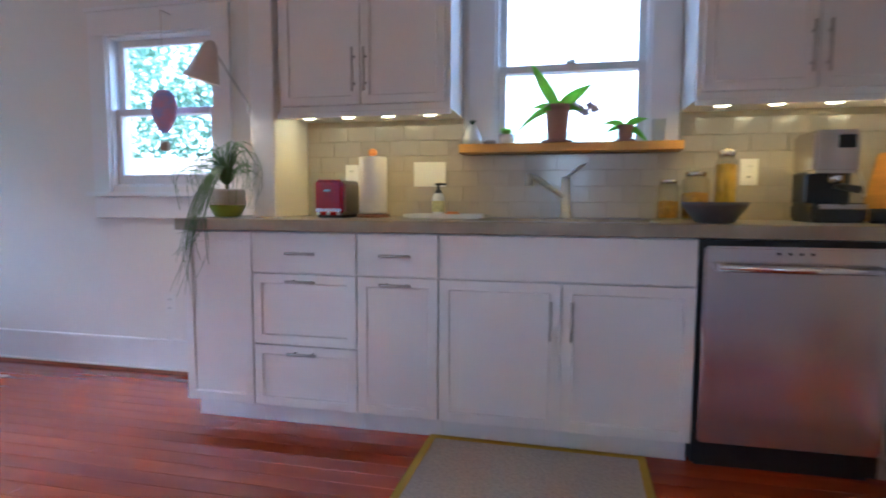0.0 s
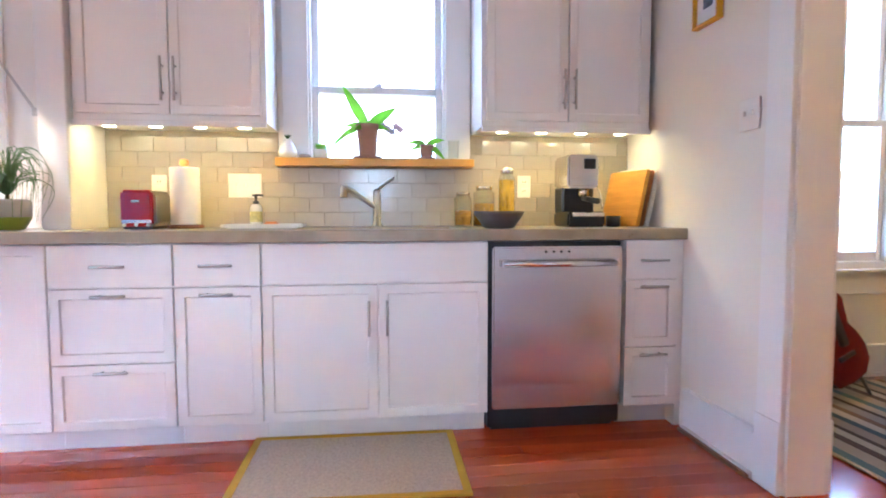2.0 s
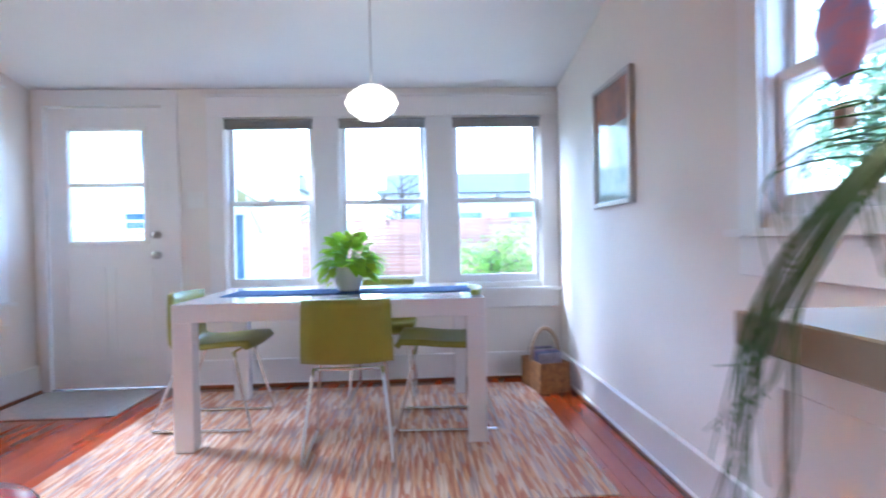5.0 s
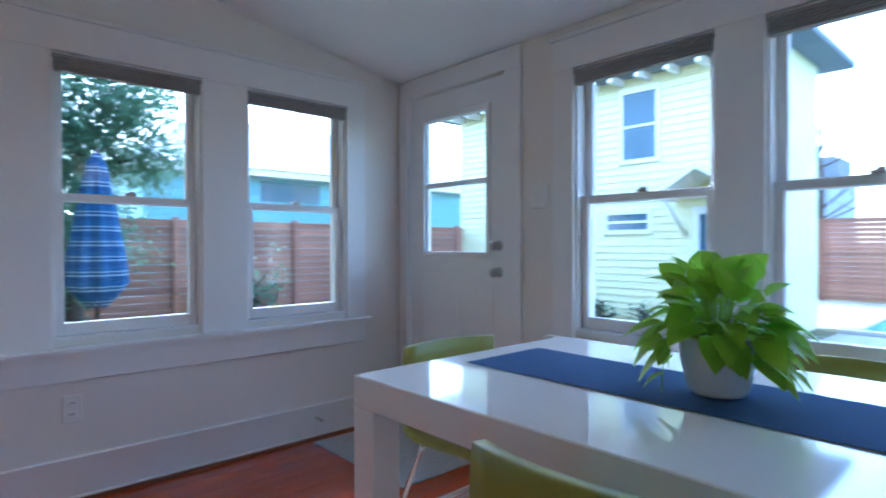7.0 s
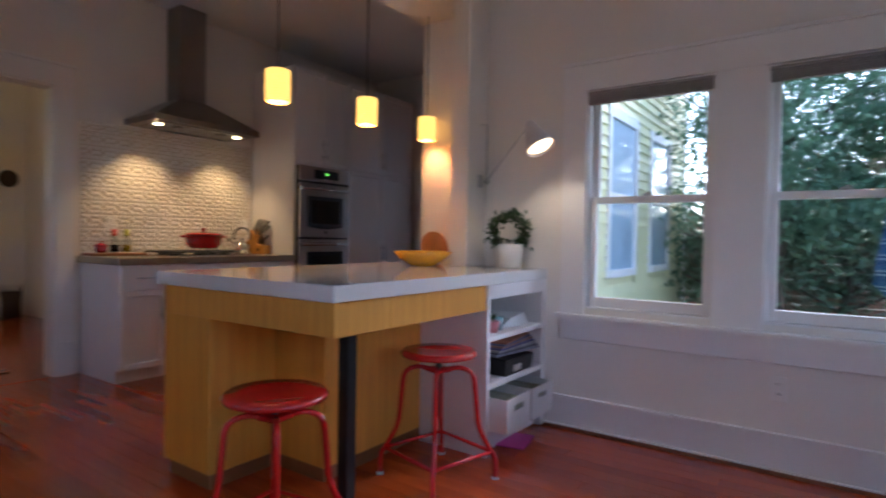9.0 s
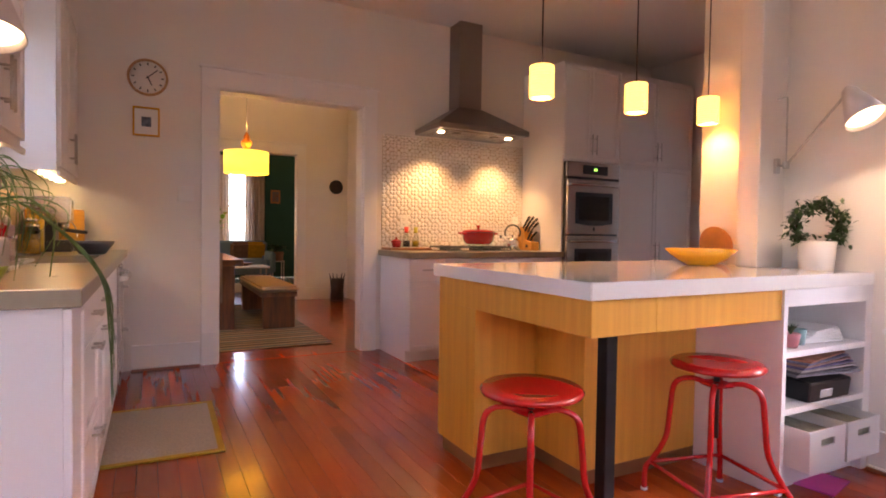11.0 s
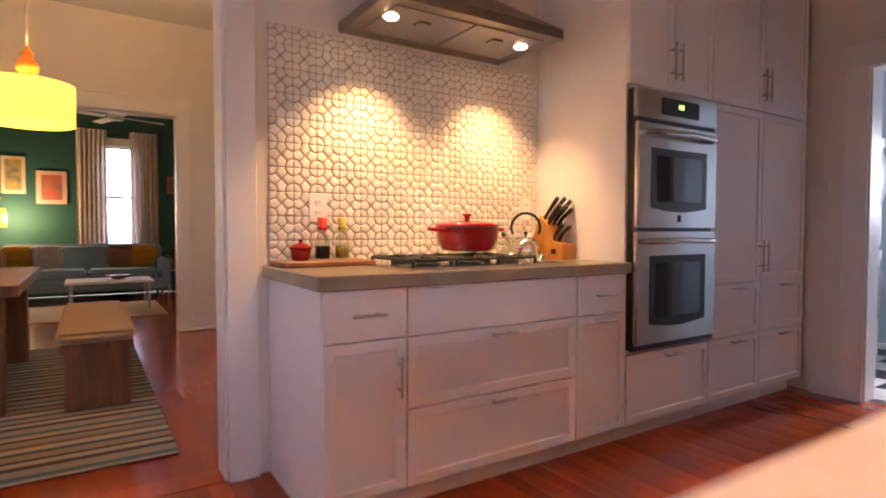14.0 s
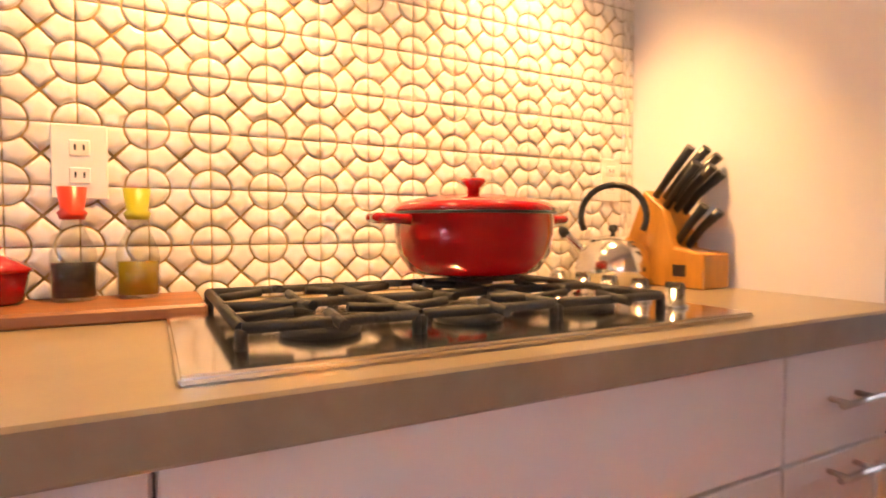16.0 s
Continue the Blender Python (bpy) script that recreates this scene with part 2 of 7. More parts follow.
M_LINEN = material("tan_linen", (0.42, 0.30, 0.20), 0.9, vary=0.08, scale=40, bump=0.3, bscale=300)
M_TEAL = material("teal_wall_paint", (0.010, 0.085, 0.068), 0.7, vary=0.06, scale=2)
M_SOFA = material("blue_sofa_cloth", (0.20, 0.32, 0.42), 0.95, vary=0.1, scale=30, bump=0.2, bscale=300)
M_CURT = material("sheer_curtain", (0.80, 0.70, 0.62), 0.9, vary=0.06, scale=12)
M_DARKW = material("dark_wood", (0.035, 0.014, 0.008), 0.4, vary=0.3, scale=6, stretch=(1, 1, 5))
M_GLOW = material("lit_lens", (0.9, 0.8, 0.5), 0.4, emit=(1, 0.78, 0.35), strength=2.5)
M_GLASS = glass("window_glass")
M_JAR = glass("jar_glass", (0.95, 0.96, 0.95))


# ---- geometry helpers ----
def box(bm, x0, x1, y0, y1, z0, z1, mi=0):
    v = [bm.verts.new((x, y, z)) for z in (z0, z1) for y in (y0, y1) for x in (x0, x1)]
    for q in ((0, 2, 3, 1), (4, 5, 7, 6), (0, 1, 5, 4), (2, 6, 7, 3), (0, 4, 6, 2), (1, 3, 7, 5)):
        bm.faces.new([v[k] for k in q]).material_index = mi
    return bm


def soft(bm, r=0.004, seg=1, angle=30):
    bm.normal_update()
    e = [e for e in bm.edges if len(e.link_faces) == 2 and e.calc_face_angle(0) > radians(angle)]
    bmesh.ops.bevel(bm, geom=e, offset=r, segments=seg, affect="EDGES", clamp_overlap=True)
    return bm


def boxes(*rows, r=0.0, seg=1):
    bm = bmesh.new()
    for row in rows:
        box(bm, *row)
    return soft(bm, r, seg) if r else bm


def lathe(profile, x=0, y=0, z=0, seg=24, bm=None, sx=1, sy=1):
    bm = bm or bmesh.new()
    rings = []
    for r, h in profile:
        if r < 1e-5:
            rings.append([bm.verts.new((x, y, z + h))])
        else:
            rings.append([bm.verts.new((x + sx * r * math.cos(2 * math.pi * k / seg), y + sy * r * math.sin(2 * math.pi * k / seg), z + h)) for k in range(seg)])
    for a, b in zip(rings, rings[1:]):
        for k in range(seg):
            j = (k + 1) % seg
            q = [a[k % len(a)], a[j % len(a)], b[j % len(b)], b[k % len(b)]]
            q = [v for i, v in enumerate(q) if v not in q[:i]]
            if len(q) > 2:
                f = bm.faces.new(q)
                f.smooth = True
    for ring, flip in ((rings[0], True), (rings[-1], False)):
        if len(ring) > 1 and profile[0] != profile[-1]:
            bm.faces.new(ring[::-1] if flip else ring)
    return bm


def tube(pts, r=0.01, seg=8, bm=None, close=False, r1=None):
    bm = bm or bmesh.new()
    pts = [Vector(p) for p in pts]
    n = len(pts)
    side = None
    rings = []
    for k, p in enumerate(pts):
        a = pts[k - 1] if k or close else p
        b = pts[(k + 1) % n] if k < n - 1 or close else p
        d = (b - a).normalized()
        if side is None:
            side = d.cross(Vector((0.3, 0.2, 1))).normalized()
            if side.length < 0.1:
                side = Vector((1, 0, 0))
        side = (side - d * side.dot(d)).normalized()
        up = d.cross(side)
        rr = r if r1 is None else r + (r1 - r) * k / (n - 1)
        rings.append([bm.verts.new(p + rr * (math.cos(2 * math.pi * j / seg) * side + math.sin(2 * math.pi * j / seg) * up)) for j in range(seg)])
    for a, b in zip(rings, rings[1:] + ([rings[0]] if close else [])):
        for j in range(seg):
            f = bm.faces.new((a[j], a[(j + 1) % seg], b[(j + 1) % seg], b[j]))
            f.smooth = True
    if not close:
        bm.faces.new(rings[0][::-1])
        bm.faces.new(rings[-1])
    return bm


def arc(pts, steps=5):
    """A Catmull-Rom curve through points."""
    p = [Vector(q) for q in pts]
    p = [2 * p[0] - p[1]] + p + [2 * p[-1] - p[-2]]
    out = []
    for k in range(1, len(p) - 2):
        for s in range(steps):
            t = s / steps
            out.append(0.5 * ((2 * p[k]) + (p[k + 1] - p[k - 1]) * t + (2 * p[k - 1] - 5 * p[k] + 4 * p[k + 1] - p[k + 2]) * t * t + (3 * p[k] - p[k - 1] - 3 * p[k + 1] + p[k + 2]) * t ** 3))
    return out + [p[-2]]


def mesh(name, bm, *mats):
    bmesh.ops.recalc_face_normals(bm, faces=bm.faces[:])
    me = bpy.data.meshes.new(name)
    bm.to_mesh(me)
    bm.free()
    for m in mats:
        me.materials.append(m)
    return me


def part(name, bm, mat, parent, label="", m=None):
    ob = new(name, mesh(name, bm, *(mat if isinstance(mat, (tuple, list)) else (mat,))))
    ob.parent = parent
    if m is not None:
        ob.matrix_basis = m
    return tagged(ob, label)


def thing(name, label, category, m=None, group=""):
    ob = new(name)
    ob.empty_display_size = 0.1
    if m is not None:
        ob.matrix_basis = m
    return tagged(ob, label, category, group)


def solo(name, bm, mat, label, category, m=None, group=""):
    ob = part(name, bm, mat, None, label, m)
    return tagged(ob, label, category, group)


def setting(name, bm, mat, label="", category=""):
    ob = part(name, bm, mat, None)
    return tagged(ob, label, category, kind="structure")


def leaf(bm, base, d, up, length, width, bend=0.3, segs=4, fold=0.15):
    """One blade with a midrib fold, bending down along its length."""
    d, up = Vector(d).normalized(), Vector(up)
    side = d.cross(up).normalized()
    up = side.cross(d).normalized()
    rows = []
    for k in range(segs + 1):
        t = k / segs
        w = width * 0.5 * max(0.03, math.sin(math.pi * min(1, 0.12 + 0.88 * t) ** 0.85))
        c = Vector(base) + d * length * t - Vector((0, 0, 1)) * bend * length * t * t
        rows.append((bm.verts.new(c + side * w + up * fold * w), bm.verts.new(c), bm.verts.new(c - side * w + up * fold * w)))
    for a, b in zip(rows, rows[1:]):
        for i in (0, 1):
            f = bm.faces.new((a[i], a[i + 1], b[i + 1], b[i]))
            f.smooth = True
    return bm


# ---- setting: walls, ceilings, openings ----
def wall(name, axis, at, thick, a0, a1, z0, z1, holes, mat=None, label=""):
    """A wall along x (axis 'x', at y) or along y, with its openings (a0, a1, z0, z1) cut through."""
    bm = bmesh.new()
    lo, hi = min(at, at + thick), max(at, at + thick)

    def put(p, q, r, s):
        if q - p > 1e-4 and s - r > 1e-4:
            if axis == "x":
                box(bm, p, q, lo, hi, r, s)
            else:
                box(bm, lo, hi, p, q, r, s)
    cur = a0
    for h0, h1, hz0, hz1 in sorted(holes):
        put(cur, h0, z0, z1)
        put(h0, h1, z0, hz0)
        put(h0, h1, hz1, z1)
        cur = h1
    put(cur, a1, z0, z1)
    return setting(name, bm, mat or M_WALL, label)


T = 0.15
NW1, NW2 = (-3.95, -3.27, 1.07, 1.92), (-1.73, -1.02, 1.19, 2.36)
WEST = [(-2.44, -1.80, 0.70, 1.94), (-1.62, -0.98, 0.70, 1.94), (-0.79, -0.13, 0.70, 1.94)]
SOUTH = [(-4.30, -3.64, 0.70, 1.94), (-5.15, -4.53, 0.70, 1.94), (-5.99, -5.38, 0.70, 1.94)]
WDOOR = (-3.70, -2.86, 0.0, 2.03)
XW, YS, YK, HK = -6.40, -3.79, -6.05, 3.05
DOOR_E = (-2.475, -1.265, 0.0, 2.19)
wall("wall_north", "x", 0.0, T, XW, 0.0, 0.0, HK, [NW1, NW2], label="warm white painted plaster wall")
wall("wall_west", "y", XW, -T, YS, T, 0.0, HK, [WDOOR] + WEST, label="warm white painted plaster wall")
wall("wall_south", "x", YS, -T, XW - T, -2.46, 0.0, HK, SOUTH, label="warm white painted plaster wall")
wall("wall_kitchen_west", "y", -2.46, -T, YK, YS - T, 0.0, HK, [], label="warm white painted plaster wall")
wall("wall_kitchen_south", "x", YK, -T, -2.46 - T, T, 0.0, HK, [(-1.80, -0.98, 0.0, 2.08)], label="warm white painted plaster wall")
wall("wall_east", "y", 0.0, T, YK, T, 0.0, HK, [DOOR_E], label="warm white painted plaster wall")
setting("wall_pier_south", boxes((-2.975, -2.855, YS, -3.57, 0.9195, 2.55), r=0.004), M_WALL, "warm white painted wall stub standing on the island top")
setting("wall_pier_north", boxes((-2.84, -2.72, -0.35, 0.0, 0.915, 2.55), r=0.004), M_TRIM, "white painted wall stub standing on the worktop")
setting("header_beam", boxes((-2.97, -2.46, YS, 0.0, 2.55, HK)), M_WALL, "painted plaster header between kitchen and breakfast room")
bm = bmesh.new()
for x0, x1, z0, z1 in ((XW, -2.97, 2.15, 2.74),):
    v = [bm.verts.new(p) for p in ((x0, YS, z0), (x1, YS, z1), (x1, 0, z1), (x0, 0, z0), (x0, YS, z0 + 0.1), (x1, YS, z1 + 0.1), (x1, 0, z1 + 0.1), (x0, 0, z0 + 0.1))]
    for q in ((0, 3, 2, 1), (4, 5, 6, 7), (0, 1, 5, 4), (1, 2, 6, 5), (2, 3, 7, 6), (3, 0, 4, 7)):
        bm.faces.new([v[k] for k in q])
setting("ceiling_breakfast", bm, M_CEIL, "sloping white painted ceiling")
setting("ceiling_kitchen", boxes((-2.46, 0.0, YK, 0.0, HK, HK + 0.1)), M_CEIL, "flat white painted ceiling")
setting("roof_slab", boxes((XW - T, T, YK - T, T, HK + 0.1, HK + 0.25)), M_WALL)

# floors: a dark sheet under the boards; the boards themselves are laid at the end
setting("floor", boxes((XW - T, T, YS - T, T, -0.12, -0.006), (-2.61, T, YK - T, YS - T, -0.12, -0.006)), M_GAP, "narrow red-brown pine floorboards with a gloss finish")

bm = bmesh.new()
BB = 0.19


def base_run(bm, p, q, face):
    """A baseboard with cap and shoe between p and q; face is the way it looks."""
    (x0, y0), (x1, y1) = p, q
    for d, z0, z1 in ((0.018, 0.0, BB - 0.02), (0.026, BB - 0.02, BB), (0.034, 0.0, 0.022)):
        fx, fy = face[0] * d, face[1] * d
        box(bm, min(x0, x1, x0 + fx), max(x0, x1, x0 + fx), min(y0, y1, y0 + fy), max(y0, y1, y0 + fy), z0, z1)


for p, q, f in (((XW, 0), (-3.04, 0), (0, -1)), ((XW, -2.75), (XW, 0), (1, 0)), ((XW, YS), (-3.42, YS), (0, 1)), ((0, -0.66), (0, -1.13), (-1, 0)), ((-0.68, YK), (-0.86, YK), (0, 1))):
    base_run(bm, p, q, f)
setting("baseboard", bm, M_TRIM, "tall white painted baseboard with a small shoe strip")
bm = bmesh.new()
for p, q, f in (((XW, 0), (-3.04, 0), (0, -1)), ((XW, -2.75), (XW, 0), (1, 0)), ((XW, YS), (-3.42, YS), (0, 1)), ((0, -0.66), (0, -1.13), (-1, 0))):
    (x0, y0), (x1, y1) = p, q
    fx, fy = f[0] * 0.046, f[1] * 0.046
    gx, gy = f[0] * 0.034, f[1] * 0.034
    box(bm, min(x0, x1) + min(fx, gx) if fx else min(x0, x1), max(x0, x1) + max(fx, gx) if fx else max(x0, x1), min(y0, y1) + min(fy, gy) if fy else min(y0, y1), max(y0, y1) + max(fy, gy) if fy else max(y0, y1), 0.0, 0.016)
setting("trim", bm, material("stained_shoe", (0.24, 0.09, 0.03), 0.35, vary=0.2), "stained wooden quarter-round strip along the floor")


def cased_opening(name, axis, at, a0, a1, ztop, sgn, w=0.125, t=0.022, depth=T, plinth=True):
    """Flat casing round a doorway on the side that sgn names, with jamb lining and plinth blocks."""
    bm = bmesh.new()

    def put(p, q, d0, d1, z0, z1):
        lo, hi = sorted((at + sgn * d0, at + sgn * d1))
        box(bm, *((p, q, lo, hi) if axis == "x" else (lo, hi, p, q)), z0, z1)
    for p, q in ((a0 - w, a0), (a1, a1 + w)):
        put(p, q, 0, t, 0.0, ztop)
        if plinth:
            put(p - 0.001, q + 0.001, t, t + 0.008, 0, 0.26)
    put(a0 - w, a1 + w, 0, t, ztop, ztop + 0.15)
    put(a0 - w - 0.012, a1 + w + 0.012, 0, t + 0.014, ztop + 0.15, ztop + 0.172)
    put(a0 - 0.001, a0 + 0.012, -depth, 0.002, 0, ztop)
    put(a1 - 0.012, a1 + 0.001, -depth, 0.002, 0, ztop)
    put(a0 + 0.012, a1 - 0.012, -depth, 0.002, ztop - 0.012, ztop + 0.001)
    return setting(name, soft(bm, 0.002), M_TRIM, "white painted flat door casing", "door casing")


cased_opening("door_casing_1", "y", 0.0, DOOR_E[0], DOOR_E[1], DOOR_E[3], -1)
cased_opening("door_casing_2", "x", YK, -1.80, -0.98, 2.08, 1)


def windows(name, m, spans, z0, z1, o0, o1, top, sill=True, blinds=True, split=0.5, glassmat=None, foot=None):
    """A row of double-hung sashes in one casing. Local: the room is at y < 0, the wall goes to y = T."""
    w = thing(name, "white painted double-hung wooden window", "window", m)
    tagged(w, kind="structure")
    bm = bmesh.new()
    t = 0.02
    edges = [o0] + [v for s in spans for v in s] + [o1]
    for a, b in zip(edges[::2], edges[1::2]):
        box(bm, a, b, -t, 0, foot or z0 - 0.03, z1)
    box(bm, o0, o1, -t, 0, z1, top)
    box(bm, o0 - 0.012, o1 + 0.012, -t - 0.012, 0, top, top + 0.02)
    for a, b in spans:  # reveals
        box(bm, a - 0.001, a + 0.012, -0.001, T, z0, z1)
        box(bm, b - 0.012, b + 0.001, -0.001, T, z0, z1)
        box(bm, a, b, -0.001, T, z1 - 0.012, z1 + 0.001)
        box(bm, a, b, -0.001, T, z0 - 0.001, z0 + 0.012)
    part("window_frame", soft(bm, 0.002), M_TRIM, w)
    if sill:
        part("window_sill", boxes((o0 - 0.03, o1 + 0.03, -0.06, 0.0, z0 - 0.055, z0 - 0.03), r=0.005, seg=2), M_TRIM, w)
        part("apron", boxes((o0, o1, -t, 0, z0 - 0.18, z0 - 0.055), r=0.003), M_TRIM, w)
    zm = z0 + (z1 - z0) * split
    for a, b in spans:
        a, b = a + 0.014, b - 0.014
        for kind, y, s0, s1 in (("lower_sash", 0.030, z0 + 0.014, zm + 0.018), ("upper_sash", 0.068, zm - 0.018, z1 - 0.014)):
            bm = bmesh.new()
            bot = 0.055 if kind[0] == "l" else 0.036
            box(bm, a, a + 0.035, y, y + 0.034, s0, s1)
            box(bm, b - 0.035, b, y, y + 0.034, s0, s1)
            box(bm, a + 0.035, b - 0.035, y, y + 0.034, s0, s0 + bot)
            box(bm, a + 0.035, b - 0.035, y, y + 0.034, s1 - 0.036, s1)
            s = part(kind, soft(bm, 0.003), M_TRIM, w)
            g = part("pane", boxes((a + 0.034, b - 0.034, y + 0.015, y + 0.019, s0 + bot - 0.001, s1 - 0.035)), glassmat or M_GLASS, s)
            g.visible_shadow = False
            if kind[0] == "l":
                c = (a + b) / 2
                part("sash_lock", boxes((c - 0.025, c + 0.025, y - 0.004, y + 0.03, s1, s1 + 0.012), (c - 0.008, c + 0.02, y + 0.0, y + 0.016, s1 + 0.012, s1 + 0.022), r=0.002), M_NICKEL, s, "small metal sash lock")
        if blinds:
            bm = boxes((a - 0.008, b + 0.008, -0.022, 0.02, z1 - 0.03, z1 - 0.014), r=0.002)
            for k in range(5):
                box(bm, a - 0.004, b + 0.004, -0.02, 0.018, z1 - 0.082 + 0.0105 * k, z1 - 0.0745 + 0.0105 * k)
            part("raised_blind", bm, M_BLIND, w, "grey cellular blind, raised")
    return w


M_BLIND = material("grey_blind", (0.34, 0.32, 0.30), 0.8, vary=0.1, scale=20)
windows("window_1", pose(0, 0, 0), [NW1[:2]], NW1[2], NW1[3], -4.06, -3.16, 2.05, blinds=False)
windows("window_2", pose(0, 0, 0), [NW2[:2]], NW2[2], NW2[3], -1.86, -0.89, 2.48, sill=False, blinds=False, split=0.377, foot=1.263)
windows("window_3", pose(XW, 0, 0, 0, 0, 90), [s[:2] for s in WEST], 0.70, 1.94, -2.555, -0.005, 2.085)
windows("window_4", pose(0, YS, 0, 0, 0, 180), [(-s[1], -s[0]) for s in SOUTH], 0.70, 1.94, 3.50, 6.12, 2.085)

# the back door in the west wall
d = thing("door_1", "white painted half-glazed back door, closed", "door", pose(XW, 0, 0, 0, 0, 90))
tagged(d, kind="structure")
bm = bmesh.new()
a, b = WDOOR[0] + 0.012, WDOOR[1] - 0.012
g0, g1, gz0, gz1 = -3.54, -3.02, 1.07, 1.86
for r in ((a, g0, 0.012, 0.055, 0.01, 2.02), (g1, b, 0.012, 0.055, 0.01, 2.02), (g0, g1, 0.012, 0.055, 0.01, gz0), (g0, g1, 0.012, 0.055, gz1, 2.02)):
    box(bm, *r)
slab = part("door_leaf", bm, M_TRIM, d)
bm = bmesh.new()
for x0, x1 in ((a + 0.10, -3.30), (-3.25, b - 0.10)):
    for z0, z1 in ((0.20, 0.88),):
        box(bm, x0, x1, 0.008, 0.0125, z0, z0 + 0.02)
        box(bm, x0, x1, 0.008, 0.0125, z1 - 0.02, z1)
        box(bm, x0, x0 + 0.02, 0.008, 0.0125, z0 + 0.02, z1 - 0.02)
        box(bm, x1 - 0.02, x1, 0.008, 0.0125, z0 + 0.02, z1 - 0.02)
part("panel_moulding", bm, M_TRIM, slab)
part("glazing_bead", boxes((g0 - 0.03, g0, 0.0, 0.03, gz0 - 0.03, gz1 + 0.03), (g1, g1 + 0.03, 0.0, 0.03, gz0 - 0.03, gz1 + 0.03), (g0, g1, 0.0, 0.03, gz0 - 0.03, gz0), (g0, g1, 0.0, 0.03, gz1, gz1 + 0.03), (g0, g1, 0.01, 0.04, 1.455, 1.485), r=0.003), M_TRIM, slab)
g = part("pane", boxes((g0, g1, 0.028, 0.032, gz0, gz1)), M_GLASS, slab)
g.visible_shadow = False
for z in (0.96, 1.105):
    part("door_handle", lathe([(0.0, 0), (0.028, 0), (0.028, 0.006), (0.010, 0.012), (0.010, 0.03), (0.024, 0.038), (0.026, 0.052), (0.018, 0.062), (0, 0.064)], seg=16), M_NICKEL, slab, "satin nickel knob", pose(b - 0.06, 0.012, z, 90, 0, 0))
bm = boxes((WDOOR[1] - 0.012, WDOOR[1] + 0.10, -0.02, 0, 0, 2.03), (WDOOR[0] - 0.06, WDOOR[1] + 0.10, -0.02, 0, 2.03, 2.14), (WDOOR[0] - 0.06, WDOOR[0] + 0.012, -0.02, 0, 0, 2.03), r=0.003)
part("door_frame", bm, M_TRIM, d)


# ---- kitchen cabinets ----
def front(w, h, shaker=True, t=0.02, rail=0.055, r=0.0015):
    """A drawer or door front: local x 0..w, z 0..h, its face at y = -t."""
    bm = bmesh.new()
    box(bm, 0, w, -t, 0, 0, h)
    bm.normal_update()
    if shaker and w > 0.14 and h > 0.14:
        f = min(bm.faces, key=lambda q: q.calc_center_median().y)
        rr = min(rail, w * 0.28, h * 0.28)
        bmesh.ops.inset_region(bm, faces=[f], thickness=rr, depth=0)
        bmesh.ops.inset_region(bm, faces=[f], thickness=0.004, depth=-0.008)
    return soft(bm, r)


def bar_handle(parent, x, y, z, length=0.13, upright=False):
    bm = bmesh.new()
    h = length / 2
    e = (lambda s, d: (s, d, 0)) if not upright else (lambda s, d: (0, d, s))
    tube([e(-h, -0.032), e(h, -0.032)], 0.006, 8, bm)
    for s in (-h * 0.62, h * 0.62):
        tube([e(s, 0.0), e(s, -0.032)], 0.005, 8, bm)
    return part("handle", bm, M_NICKEL, parent, "brushed nickel bar handle", pose(x, y, z))


def cabinet(m, w, depth, z0, z1, rows, name="base_cabinet", label="white painted base cabinet", toe=True, top=0.0, group="kitchen cabinets"):
    """rows: (kind, x0, x1, z0, z1, handle) with kind 'drawer', 'slab' or 'door'; local x 0..w, face at y = -depth."""
    c = thing(name, label, "cabinet", m, group)
    body = boxes((0.001, w - 0.001, -depth + 0.02, -0.004, z0, z1), r=0.001)
    if toe:
        box(body, 0.001, w - 0.001, -depth + 0.085, -0.01, 0.0, z0)
    part("body", body, M_CAB, c)
    for kind, x0, x1, a, b, hd in rows:
        g = 0.0035
        p = part("door" if kind == "door" else "drawer", front(x1 - x0 - 2 * g, b - a - 2 * g, kind != "slab"), M_CAB, c, "", pose(x0 + g, -depth + 0.02, a + g))
        ww, hh = x1 - x0 - 2 * g, b - a - 2 * g
        if hd == "mid":
            bar_handle(p, ww / 2, -0.02, hh / 2)
        elif hd == "top":
            bar_handle(p, ww / 2, -0.02, hh - 0.027)
        elif hd == "l":
            bar_handle(p, 0.035, -0.02, hh - 0.14, 0.15, True)
        elif hd == "r":
            bar_handle(p, ww - 0.035, -0.02, hh - 0.14, 0.15, True)
        elif hd == "bl":
            bar_handle(p, 0.024, -0.02, 0.15, 0.19, True)
        elif hd == "br":
            bar_handle(p, ww - 0.024, -0.02, 0.15, 0.19, True)
    return c


ZT, ZA, ZB, ZC = 0.862, 0.685, 0.375, 0.10
D = 0.61
xs = [-3.03, -2.694, -2.216, -1.869, -0.909, -0.284, -0.03]


def nbase(k, rows, label):
    w = xs[k + 1] - xs[k]
    return cabinet(pose(xs[k], 0, 0), w, D, ZC, ZT, [(r[0], r[1] * w, r[2] * w, *r[3:]) for r in rows], label=label)


